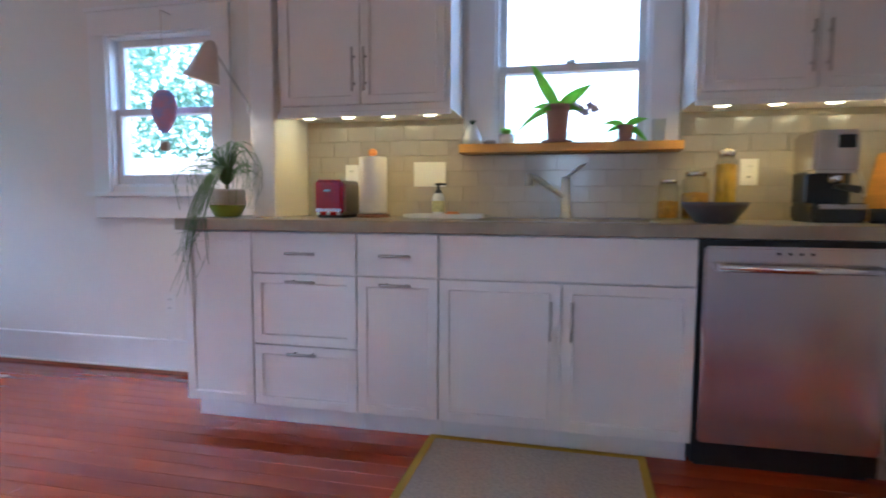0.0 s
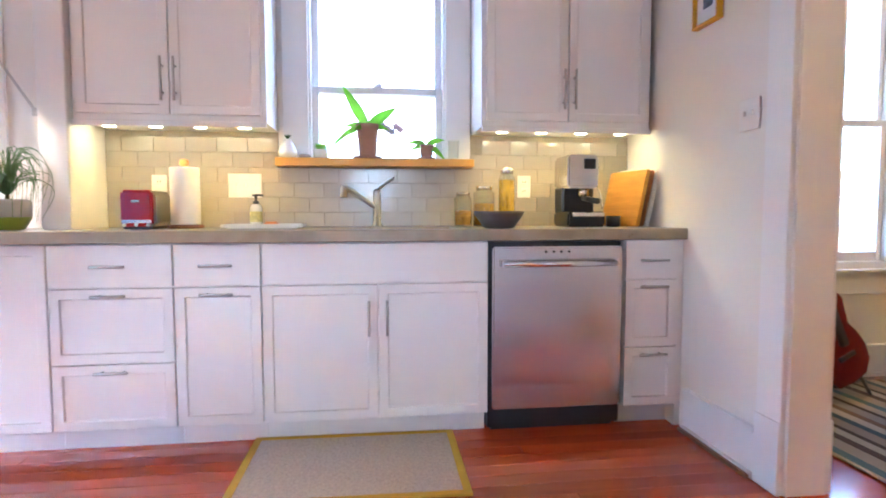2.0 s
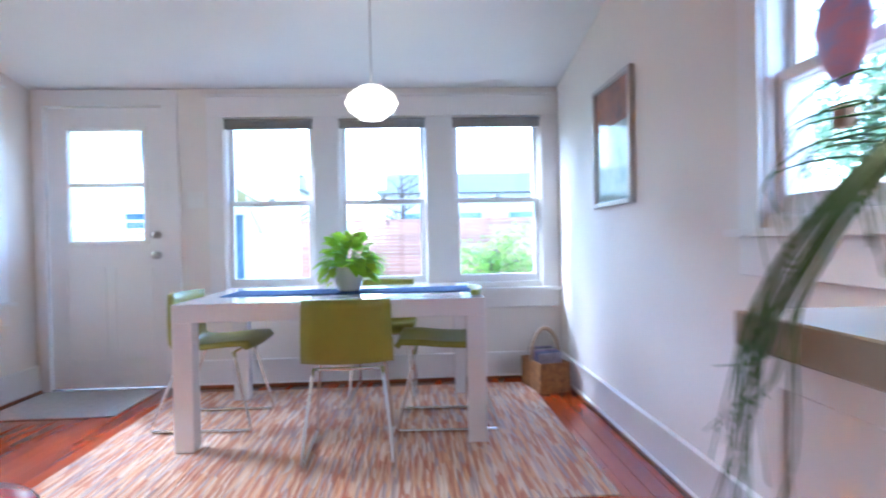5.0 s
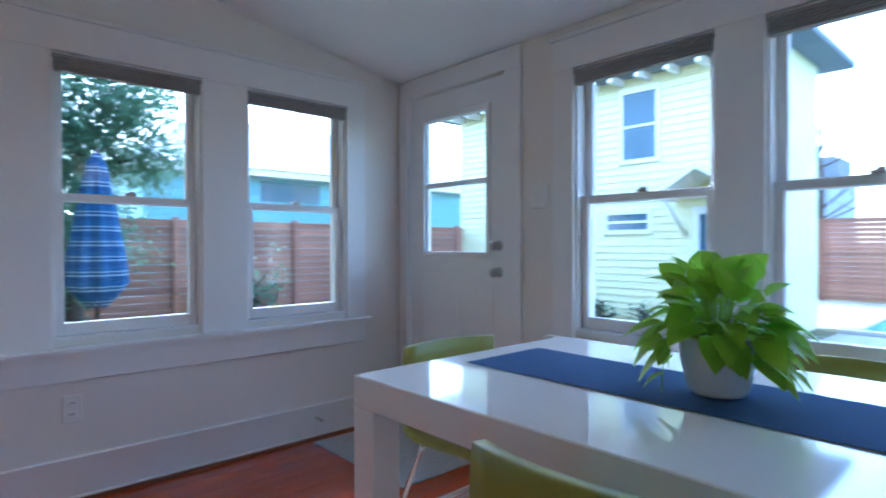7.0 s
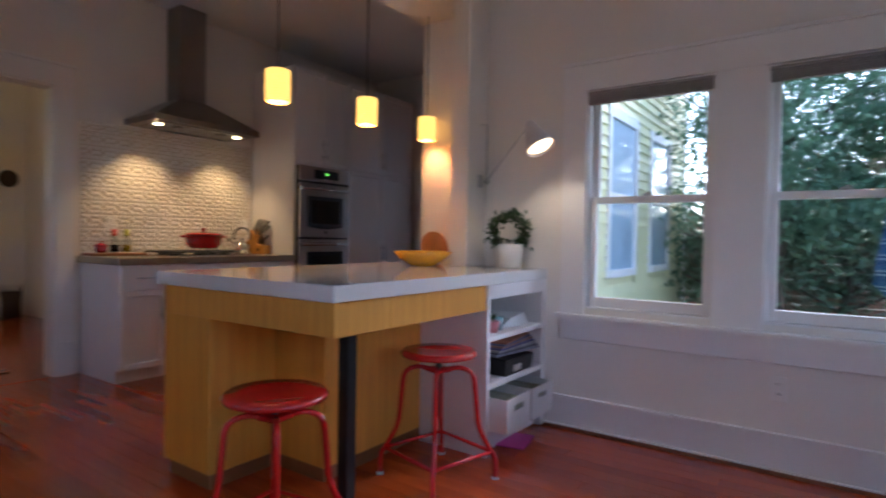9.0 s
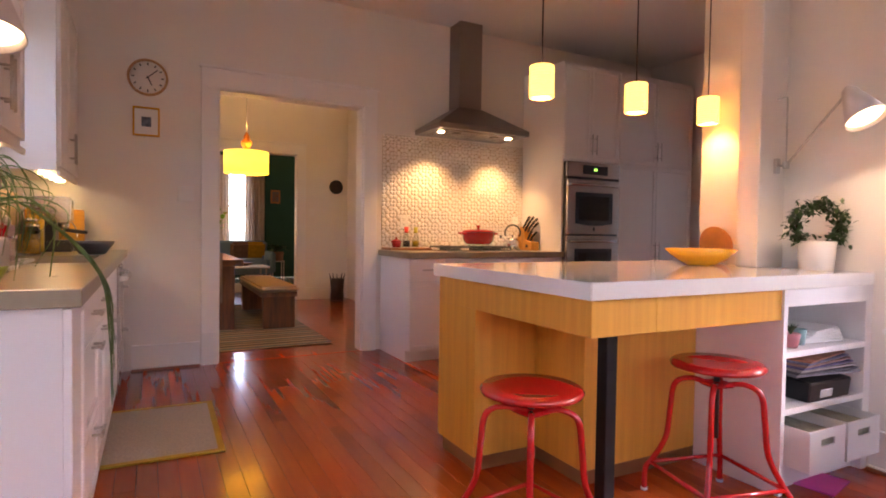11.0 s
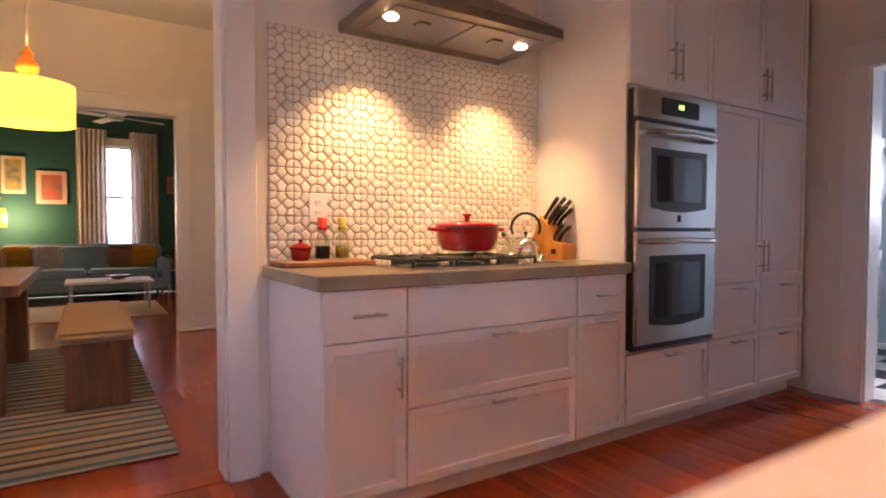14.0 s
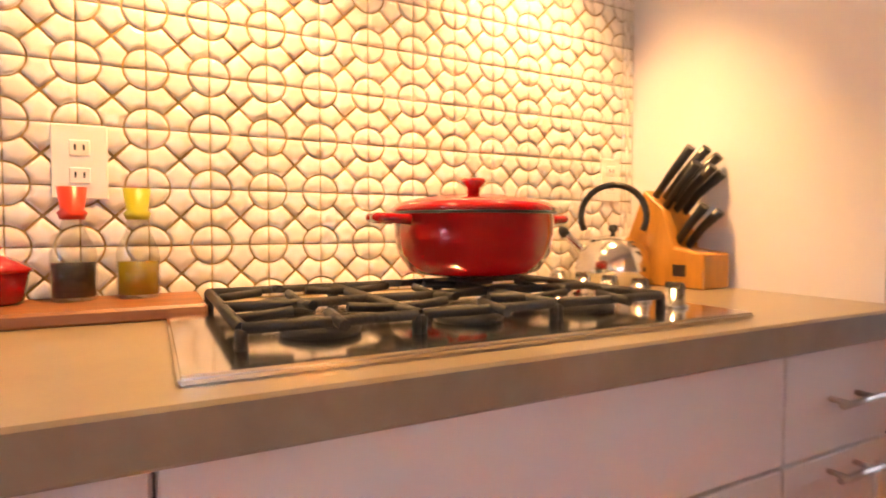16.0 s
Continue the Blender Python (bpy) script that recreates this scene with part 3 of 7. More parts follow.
nbase(0, [("door", 0, 1, ZC, ZT, "")], "white painted end cabinet with a shaker panel front")
nbase(1, [("slab", 0, 1, ZA, ZT, "mid"), ("drawer", 0, 1, ZB, ZA, "top"), ("drawer", 0, 1, ZC, ZB, "top")], "white painted base cabinet with three drawers")
nbase(2, [("slab", 0, 1, ZA, ZT, "mid"), ("door", 0, 1, ZC, ZA, "top")], "narrow white base cabinet with drawer and pull-out door")
nbase(3, [("slab", 0, 1, ZA, ZT, ""), ("door", 0, 0.5, ZC, ZA, "r"), ("door", 0.5, 1, ZC, ZA, "l")], "white painted sink cabinet with two shaker doors")
nbase(5, [("slab", 0, 1, ZA, ZT, "mid"), ("drawer", 0, 1, ZB, ZA, "top"), ("drawer", 0, 1, ZC, ZB, "top")], "narrow white base cabinet with three drawers")
part_strip = setting("filler_strip", boxes((-0.029, -0.001, -0.60, -0.004, 0.0, ZT)), M_CAB)
for x0, x1, lab in ((-2.715, -1.885, "white painted wall cabinet with two tall shaker doors"), (-0.885, -0.03, "white painted wall cabinet beside the kitchen window")):
    w = x1 - x0
    c = cabinet(pose(x0, 0, 0), w, 0.33, 1.40, 2.47, [("door", 0.02, w / 2, 1.425, 2.46, "br"), ("door", w / 2, w - 0.02, 1.425, 2.46, "bl")], "wall_cabinet", lab, toe=False)
    part("light_rail", boxes((0.0, w, -0.328, -0.31, 1.375, 1.40), r=0.002), M_CAB, c)
    for k in range(4):
        part("puck_light", lathe([(0, -0.004), (0.026, -0.004), (0.03, 0.0), (0.03, 0.008), (0, 0.008)], seg=16), M_GLOW, c, "glowing warm puck light", pose(w * (0.14 + 0.24 * k), -0.235, 1.388))

# worktop with an undermounted sink
bm = bmesh.new()
SX0, SX1, SY0, SY1 = -1.78, -1.02, -0.53, -0.15
rims = []
for z in (0.865, 0.915):
    rims.append([[bm.verts.new((x, y, z)) for x, y in ring] for ring in (((-3.05, -0.635), (-0.001, -0.635), (-0.001, 0.0), (-3.05, 0.0)), ((SX0, SY0), (SX1, SY0), (SX1, SY1), (SX0, SY1)))])
for k in range(4):
    j = (k + 1) % 4
    for outer, inner in rims:
        bm.faces.new((outer[k], outer[j], inner[j], inner[k]))
    for c in (0, 1):
        bm.faces.new((rims[0][c][k], rims[0][c][j], rims[1][c][j], rims[1][c][k]))
bmesh.ops.recalc_face_normals(bm, faces=bm.faces[:])
solo("kitchen_worktop", soft(bm, 0.003), M_CONC, "grey-brown polished concrete worktop with a thick square edge", "worktop")
bm = boxes((SX0 - 0.01, SX1 + 0.01, SY0 - 0.01, SY1 + 0.01, 0.68, 0.69), (SX0 - 0.01, SX0, SY0, SY1, 0.69, 0.863), (SX1, SX1 + 0.01, SY0, SY1, 0.69, 0.863), (SX0 - 0.01, SX1 + 0.01, SY0 - 0.01, SY0, 0.69, 0.863), (SX0 - 0.01, SX1 + 0.01, SY1, SY1 + 0.01, 0.69, 0.863))
solo("kitchen_sink", bm, M_STEEL, "stainless steel sink set under the worktop", "sink")

# dishwasher
dw = thing("dishwasher", "stainless steel dishwasher built in under the worktop", "dishwasher", pose(-0.905, 0, 0))
part("body", boxes((0.0, 0.617, -0.57, -0.02, 0.02, 0.858)), M_BLACK, dw)
dd = part("door", boxes((0.012, 0.605, -0.62, -0.58, 0.115, 0.838), r=0.008, seg=2), M_STEEL, dw)
bm = tube([(0.055, -0.655, 0.765), (0.30, -0.668, 0.765), (0.56, -0.655, 0.765)], 0.014, 10)
for x in (0.06, 0.555):
    box(bm, x - 0.012, x + 0.012, -0.655, -0.62, 0.75, 0.78)
part("handle", bm, M_CHROME, dd, "bright steel bar handle")
part("toe_plate", boxes((0.02, 0.597, -0.545, -0.53, 0.0, 0.11)), M_BLACK, dw)
for k in range(4):
    part("button", lathe([(0, 0), (0.005, 0), (0.005, 0.003), (0, 0.003)], seg=8), M_BLACK, dd, "", pose(0.25 + 0.035 * k, -0.62, 0.815, 90))

# faucet
f = thing("kitchen_faucet", "single-lever satin nickel kitchen faucet", "faucet", pose(-1.385, -0.11, 0.915))
part("base", lathe([(0.028, 0), (0.028, 0.008), (0.020, 0.02), (0.019, 0.17), (0.017, 0.19), (0, 0.192)], seg=20), M_NICKEL, f)
part("spout", tube(arc([(0, 0, 0.09), (-0.06, -0.03, 0.135), (-0.13, -0.07, 0.185), (-0.16, -0.09, 0.195)]), 0.011, 12), M_NICKEL, f)
part("spray_head", lathe([(0, 0), (0.016, 0), (0.017, 0.035), (0.012, 0.052), (0, 0.055)], seg=16), M_NICKEL, f, "", pose(-0.163, -0.091, 0.152))
part("lever", tube([(0, 0, 0.185), (0.03, -0.01, 0.215), (0.085, -0.02, 0.25)], 0.007, 8, r1=0.005), M_NICKEL, f)

# window shelf
solo("window_shelf", boxes((-1.885, -0.885, -0.13, -0.005, 1.222, 1.262), r=0.003), M_SHELF, "honey-yellow wooden shelf under the kitchen window", "shelf")

# ---- stove wall: local x runs south from the worktop's north end ----
E0 = pose(0, -2.63, 0, 0, 0, -90)
DS = 0.66


def sbase(y0, y1, rows, label, **k):
    w = y0 - y1
    return cabinet(pose(0, y0, 0, 0, 0, -90), w, DS, k.pop("z0", ZC), k.pop("z1", ZT), [(r[0], r[1] * w, r[2] * w, *r[3:]) for r in rows], label=label, **k)


sbase(-2.65, -2.98, [("slab", 0, 1, 0.675, ZT, "mid"), ("door", 0, 1, ZC, 0.675, "r")], "narrow white base cabinet with a drawer above a door")
sbase(-2.98, -3.866, [("slab", 0, 1, 0.675, ZT, ""), ("drawer", 0, 1, 0.40, 0.675, "top"), ("drawer", 0, 1, ZC, 0.40, "top")], "wide white base cabinet with two pan drawers under the cooktop")
sbase(-3.866, -4.205, [("slab", 0, 1, 0.675, ZT, "mid"), ("door", 0, 1, ZC, 0.675, "top")], "narrow white base cabinet with drawer and pull-out door")
oc = sbase(-4.21, -4.905, [("drawer", 0, 1, ZC, 0.455, "top"), ("door", 0, 0.5, 1.785, 2.68, "br"), ("door", 0.5, 1, 1.785, 2.68, "bl")], "tall white cabinet housing a double oven", name="oven_cabinet", z1=2.70)
sbase(-4.905, -5.97, [("drawer", 0, 0.5, ZC, 0.455, "top"), ("drawer", 0.5, 1, ZC, 0.455, "top"), ("drawer", 0, 0.5, 0.455, 0.765, "top"), ("drawer", 0.5, 1, 0.455, 0.765, "top"), ("door", 0, 0.5, 0.765, 1.785, "br"), ("door", 0.5, 1, 0.765, 1.785, "bl"), ("door", 0, 0.5, 1.785, 2.68, "br"), ("door", 0.5, 1, 1.785, 2.68, "bl")], "tall white pantry cabinet with drawers below four doors", name="pantry_cabinet", z1=2.70)
solo("stove_worktop", boxes((-0.69, -0.001, -4.208, -2.625, 0.863, 0.915), r=0.004), M_CONC, "grey-brown polished concrete worktop beside the oven", "worktop")

# double oven
ov = thing("double_oven", "stainless steel double wall oven with dark glass doors", "oven", pose(-0.64, -4.225, 0, 0, 0, -90))
W = 0.665
part("surround", boxes((0, W, -0.034, 0, 0.475, 1.765), r=0.002), M_BLACK, ov)
cp = part("control_panel", boxes((0.0, W, -0.055, -0.03, 1.625, 1.765), r=0.004, seg=2), M_STEEL, ov)
part("display", boxes((0.19, 0.50, -0.058, -0.05, 1.652, 1.738), r=0.002), M_BLACK, cp, "black glass display")
part("digits", boxes((0.325, 0.333, -0.0595, -0.057, 1.69, 1.712), (0.342, 0.362, -0.0595, -0.057, 1.708, 1.712), (0.342, 0.346, -0.0595, -0.057, 1.69, 1.708), (0.346, 0.362, -0.0595, -0.057, 1.69, 1.694), (0.358, 0.362, -0.0595, -0.057, 1.694, 1.708)), material("green_digits", (0.1, 0.5, 0.05), 0.5, emit=(0.3, 1, 0.1), strength=0.4), cp, "green lit digits")
for z0, z1 in ((1.085, 1.60), (0.505, 1.065)):
    dr = part("oven_door", boxes((0.004, W - 0.004, -0.062, -0.034, z0, z1), r=0.007, seg=2), M_STEEL, ov)
    a, b = z0 + 0.10, z1 - 0.12
    bm = bmesh.new()
    n = 12
    lo = [bm.verts.new((0.10 + (W - 0.20) * k / n, -0.0635, a - 0.022 * math.sin(math.pi * k / n))) for k in range(n + 1)]
    hi = [bm.verts.new((0.10 + (W - 0.20) * k / n, -0.0635, b + 0.0 * k)) for k in range(n + 1)]
    for k in range(n):
        bm.faces.new((lo[k], lo[k + 1], hi[k + 1], hi[k]))
    ex = bmesh.ops.extrude_face_region(bm, geom=bm.faces[:])
    for v in ex["geom"]:
        if isinstance(v, bmesh.types.BMVert):
            v.co.y += 0.004
    part("window_border", bm, M_BLACK, dr)
    part("oven_glass", boxes((0.145, W - 0.145, -0.0655, -0.062, a + 0.03, b - 0.035), r=0.001), M_OVEN, dr, "dark oven window")
    bm = tube(arc([(0.03, -0.075, z1 - 0.05), (0.12, -0.105, z1 - 0.048), (W / 2, -0.115, z1 - 0.045), (W - 0.12, -0.105, z1 - 0.048), (W - 0.03, -0.075, z1 - 0.05)]), 0.014, 10)
    part("handle", bm, M_STEEL, dr)
part("vent", boxes((0.01, W - 0.01, -0.05, -0.03, 1.604, 1.622)), M_BLACK, ov)
part("lower_vent", boxes((0.0, W, -0.05, -0.02, 0.475, 0.50)), M_BLACK, ov)
part("badge", boxes((W / 2 - 0.012, W / 2 + 0.012, -0.0645, -0.0615, 1.115, 1.15)), M_IRON, ov)

# hood
hd = thing("range_hood", "stainless steel pyramid range hood with a tall chimney", "range hood", pose(0, 0, 0))
HY0, HY1, HX, HZ = -3.925, -2.98, -0.50, 1.985
bm = bmesh.new()
lo = [bm.verts.new(p) for p in ((HX, HY0, HZ + 0.045), (-0.002, HY0, HZ + 0.045), (-0.002, HY1, HZ + 0.045), (HX, HY1, HZ + 0.045))]
hi = [bm.verts.new(p) for p in ((-0.215, -3.585, HZ + 0.26), (-0.002, -3.585, HZ + 0.26), (-0.002, -3.325, HZ + 0.26), (-0.215, -3.325, HZ + 0.26))]
bo = [bm.verts.new((v.co.x, v.co.y, HZ)) for v in lo]
for a, b in ((bo, lo), (lo, hi)):
    for k in range(4):
        bm.faces.new((a[k], a[(k + 1) % 4], b[(k + 1) % 4], b[k]))
bm.faces.new(hi)
bm.faces.new(bo[::-1])
part("canopy", soft(bm, 0.002), M_STEELH, hd)
part("chimney", boxes((-0.205, -0.002, -3.575, -3.335, HZ + 0.25, HK - 0.002), r=0.002), M_STEELH, hd)
for y in (-3.25, -3.655):
    part("filter", boxes((-0.44, -0.10, y - 0.195, y + 0.195, HZ - 0.006, HZ - 0.001), (-0.34, -0.28, y - 0.03, y + 0.03, HZ - 0.012, HZ - 0.006), r=0.001), M_STEEL, hd)
for y in (-3.09, -3.81):
    part("hood_light", lathe([(0, -0.006), (0.028, -0.006), (0.034, 0), (0, 0)], seg=16), M_GLOW, hd, "glowing halogen lamp", pose(-0.32, y, HZ - 0.007))

# ---- island ----
IX0, IX1, IY0, IY1 = -3.41, -2.272, YS + 0.002, -2.052
isl = thing("kitchen_island", "maple-panelled kitchen island with a dark steel corner post", "kitchen island")
part("core", boxes((-2.99, -2.31, IY0, -2.41, 0.07, 0.735), (-2.66, -2.31, -2.41, -2.07, 0.07, 0.735), r=0.002), M_MAPLE, isl)
part("apron", boxes((-3.395, -2.31, -2.07 - 0.30, -2.07, 0.735, 0.860), (-3.395, -2.31, -3.10, -2.37, 0.735, 0.860), r=0.002), M_MAPLE, isl)
part("plinth", boxes((-2.97, -2.33, IY0, -2.43, 0.0, 0.07), (-2.64, -2.33, -2.43, -2.09, 0.0, 0.07)), material("plinth_wood", (0.30, 0.12, 0.04), 0.5), isl)
part("post", boxes((-3.335, -3.285, -2.25, -2.20, 0.0, 0.735), r=0.003), material("dark_steel", (0.03, 0.03, 0.032), 0.4, 0.7), isl, "square dark steel post")
solo("island_top", boxes((IX0, IX1, IY0, IY1, 0.861, 0.920), r=0.004, seg=2), M_QUARTZ, "glossy white quartz island top", "worktop")
su = thing("open_shelf_unit", "white open shelf unit built into the island end", "shelf unit")
part("side", boxes((-3.405, -2.992, -3.125, -3.10, 0.0, 0.860)), M_CAB, su)
part("side", boxes((-3.405, -2.992, YS + 0.004, YS + 0.06, 0.0, 0.860)), M_CAB, su)
part("back", boxes((-3.01, -2.992, YS + 0.06, -3.125, 0.0, 0.860)), M_CAB, su)
for z0, z1 in ((0.0, 0.115), (0.335, 0.36), (0.575, 0.60), (0.79, 0.860)):
    part("shelf", boxes((-3.405 if z0 != 0.0 else -3.36, -3.01, YS + 0.06, -3.125, z0, z1)), M_CAB, su)

# pendants over the island
M_PEND = material("ribbed_lit_shade", (0.75, 0.36, 0.06), 0.6, emit=(1, 0.50, 0.09), strength=0.40)
pd = thing("pendant_lamp", "lit ribbed cylinder pendant lamp on a dark cord", "pendant lamp", pose(-2.58, -2.47, 1.735), "pendants over the island")
ribs = []
for k in range(12):
    z = 0.0128 * k
    ribs += [(0.0555, z), (0.0600, z + 0.003), (0.0600, z + 0.0095), (0.0555, z + 0.0125)]
bm = lathe(ribs + [(r - 0.003, z) for r, z in ribs[::-1]] + ribs[:1], seg=28)
part("shade", bm, M_PEND, pd)
part("socket", lathe([(0.014, 0.10), (0.018, 0.105), (0.018, 0.15), (0.05, 0.153), (0.05, 0.156), (0, 0.157)], seg=14), M_NICKEL, pd)
part("cord", tube([(0, 0, 0.157), (0, 0, HK - 1.737)], 0.004, 6), M_BLACK, pd)
part("canopy", lathe([(0.05, 0), (0.05, 0.02), (0, 0.02)], seg=16), M_NICKEL, pd, "", pose(0, 0, HK - 1.758))
for y in (-3.10, -3.68):
    copy_thing(pd, pose(-2.58, y, 1.735))


# ---- stools ----
def stool(m):
    s = thing("bar_stool", "red painted metal screw stool with curved legs", "stool", m, "red stools at the island")
    part("seat", lathe([(0, 0.605), (0.15, 0.600), (0.172, 0.607), (0.176, 0.620), (0.165, 0.632), (0.12, 0.628), (0, 0.620)], seg=32), M_RED, s)
    part("screw", lathe([(0.012, 0.30), (0.012, 0.605), (0.05, 0.607)], seg=12), M_IRON, s, "dark threaded screw")
    part("hub", boxes((-0.05, 0.05, -0.05, 0.05, 0.525, 0.545), r=0.008), M_RED, s)
    for k in range(4):
        a = math.pi / 4 + k * math.pi / 2
        c, n = math.cos(a), math.sin(a)
        part("leg", tube(arc([(0.03 * c, 0.03 * n, 0.535), (0.10 * c, 0.10 * n, 0.545), (0.155 * c, 0.155 * n, 0.51), (0.17 * c, 0.17 * n, 0.40), (0.185 * c, 0.185 * n, 0.26), (0.235 * c, 0.235 * n, 0.15), (0.262 * c, 0.262 * n, 0.10), (0.265 * c, 0.265 * n, 0.004)]), 0.0115, 8), M_RED, s)
        part("foot", lathe([(0.014, 0), (0.014, 0.012), (0, 0.013)], seg=8), M_WHITE, s, "", pose(0.265 * c, 0.265 * n, 0))
        b = a + math.pi / 2
        part("stretcher", tube([(0.245 * c, 0.245 * n, 0.135), (0.245 * math.cos(b), 0.245 * math.sin(b), 0.135)], 0.009, 8), M_RED, s)
    return s


stool(pose(-3.26, -1.935, 0, 0, 0, 8) @ Matrix.Diagonal((1, 1, 0.89, 1)))
stool(pose(-3.335, -2.785, 0, 0, 0, -14) @ Matrix.Diagonal((1, 1, 0.92, 1)))

# ---- breakfast table, runner, chairs, rug ----
TX0, TX1, TY0, TY1 = -6.05, -5.05, -2.27, -0.735
t = thing("dining_table", "high-gloss white lacquered table with square legs", "table")
part("tabletop", boxes((TX0, TX1, TY0, TY1, 0.645, 0.735), r=0.003), M_WHITEG, t)
for x in (TX0, TX1 - 0.095):
    for y in (TY0, TY1 - 0.095):
        part("leg", boxes((x, x + 0.095, y, y + 0.095, 0.01, 0.645), r=0.003), M_WHITEG, t)
bm = bmesh.new()
rows = []
for k in range(31):
    y = -2.17 + 1.40 * k / 30
    rows.append([bm.verts.new((x, y + 0.012 * math.sin(3 * x), 0.7385 + 0.0012 * math.sin(9 * y + 5 * x))) for x in (-5.76, -5.68, -5.58, -5.48, -5.40)])
for a, b in zip(rows, rows[1:]):
    for k in range(4):
        bm.faces.new((a[k], a[k + 1], b[k + 1], b[k])).smooth = True
solo("table_runner", bm, M_BLUE, "woven blue table runner along the white table", "table runner")


def chair(m):
    """Moulded seat shell on a chromed sled base; it faces local +y."""
    c = thing("dining_chair", "olive green leather chair on a chrome sled base", "chair", m, "green chairs round the table")
    prof = [(0.225, 0.435), (0.21, 0.455), (0.12, 0.452), (0.0, 0.44), (-0.12, 0.435), (-0.17, 0.445), (-0.20, 0.48), (-0.212, 0.55), (-0.22, 0.63), (-0.228, 0.71), (-0.234, 0.75)]
    bm = bmesh.new()
    rows = []
    n = 8
    for k, (y, z) in enumerate(prof):
        back = max(0, k - 5) / 5
        w = 0.215 - 0.01 * back
        rows.append([bm.verts.new((w * (2 * j / n - 1), y + back * 0.045 * (2 * j / n - 1) ** 2, z + (1 - back) * 0.012 * (2 * j / n - 1) ** 2)) for j in range(n + 1)])
    for a, b in zip(rows, rows[1:]):
        for j in range(n):
            bm.faces.new((a[j], a[j + 1], b[j + 1], b[j])).smooth = True
    bmesh.ops.recalc_face_normals(bm, faces=bm.faces[:])
    bmesh.ops.solidify(bm, geom=bm.faces[:], thickness=0.03)
    for f in bm.faces:
        f.smooth = True
    part("shell", bm, M_GREEN, c)
    for s in (-1, 1):
        part("sled_leg", tube(arc([(0.16 * s, 0.14, 0.43), (0.185 * s, 0.19, 0.22), (0.20 * s, 0.235, 0.03), (0.20 * s, 0.215, 0.010)], 4) + arc([(0.20 * s, -0.27, 0.010), (0.20 * s, -0.295, 0.03), (0.185 * s, -0.22, 0.22), (0.16 * s, -0.14, 0.425)], 4), 0.009, 8), M_CHROME, c)
    part("cross_bar", tube([(-0.16, 0.14, 0.425), (0.16, 0.14, 0.425)], 0.008, 8), M_CHROME, c)
    part("cross_bar", tube([(-0.16, -0.14, 0.42), (0.16, -0.14, 0.42)], 0.008, 8), M_CHROME, c)
    return c


ch = chair(pose(-5.06, -1.41, 0.009, 0, 0, 92))
copy_thing(ch, pose(-5.54, -2.21, 0.009, 0, 0, -3))
copy_thing(ch, pose(-5.42, -0.94, 0.009, 0, 0, 177))
copy_thing(ch, pose(-6.0, -1.30, 0.009, 0, 0, -92))
M_RUG = rag_weave("rag_rug", ((0.46, 0.19, 0.11), (0.66, 0.44, 0.30), (0.54, 0.26, 0.15), (0.72, 0.56, 0.43), (0.42, 0.31, 0.28), (0.66, 0.36, 0.20), (0.56, 0.42, 0.35), (0.48, 0.20, 0.12), (0.69, 0.47, 0.31)))
solo("breakfast_rug", boxes((-6.2, -4.43, -2.72, -0.29, 0.001, 0.009), r=0.003), M_RUG, "striped rag rug in rust, tan and grey under the white table", "rug")
M_MAT = material("woven_mat", (0.58, 0.50, 0.41), 0.95, vary=0.25, scale=90, bump=0.5, bscale=220, color2=(0.40, 0.34, 0.28))
mt = thing("kitchen_mat", "woven grey mat with a yellow border before the sink", "mat", pose(-1.495, -0.83, 0, 0, 0, -1.0))
part("weave", boxes((-0.40, 0.40, -0.26, 0.26, 0.002, 0.009)), M_MAT, mt)
part("border", boxes((-0.43, 0.43, -0.29, -0.26, 0.002, 0.011), (-0.43, 0.43, 0.26, 0.29, 0.002, 0.011), (-0.43, -0.40, -0.26, 0.26, 0.002, 0.011), (0.40, 0.43, -0.26, 0.26, 0.002, 0.011)), material("yellow_binding", (0.55, 0.34, 0.02), 0.8), mt, "yellow cloth binding")


# ---- dining room and living room beyond the doorway ----
DX0, DX1, DY0, LX1 = T, 3.95, -3.60, 8.30
wall("wall_dining_north", "x", 0.0, T, DX0, LX1, 0.0, 3.2, [(1.02, 1.66, 0.68, 2.35)])
wall("wall_dining_south", "x", DY0, -T, DX0, DX1, 0.0, 3.2, [])
wall("wall_dining_east", "y", DX1, T, DY0, 0.0, 0.0, 3.2, [(-2.80, -1.24, 0.0, 2.25)])
wall("wall_living_east", "y", LX1, T, -4.6, T, 0.0, 3.2, [(-2.72, -2.22, 0.75, 2.46)], M_TEAL, "dark teal painted wall")
wall("wall_living_south", "x", -4.6, -T, DX1 + T, LX1, 0.0, 3.2, [])
wall("wall_living_west", "y", DX1 + T, -T, -4.6, DY0 - T, 0.0, 3.2, [])
setting("ceiling_dining", boxes((DX0, LX1, -4.6, 0.0, 3.2, 3.3)), M_CEIL)
cased_opening("door_casing_3", "y", DX1, -2.80, -1.24, 2.25, -1)
cased_opening("door_casing_4", "y", T, DOOR_E[0], DOOR_E[1], DOOR_E[3], 1, depth=0.0)
windows("window_5", pose(0, 0, 0), [(1.02, 1.66)], 0.68, 2.35, 0.92, 1.78, 2.46, blinds=False)
windows("window_6", pose(LX1, 0, 0, 0, 0, -90), [(2.22, 2.72)], 0.75, 2.46, 2.12, 2.82, 2.56, blinds=False)
bm = bmesh.new()
base_run(bm, (DX1, DY0), (DX1, -2.925), (-1, 0))
base_run(bm, (DX0, 0), (DX1, 0), (0, -1))
base_run(bm, (DX1, -1.115), (DX1, 0.0), (-1, 0))
setting("baseboard_dining", bm, M_TRIM)
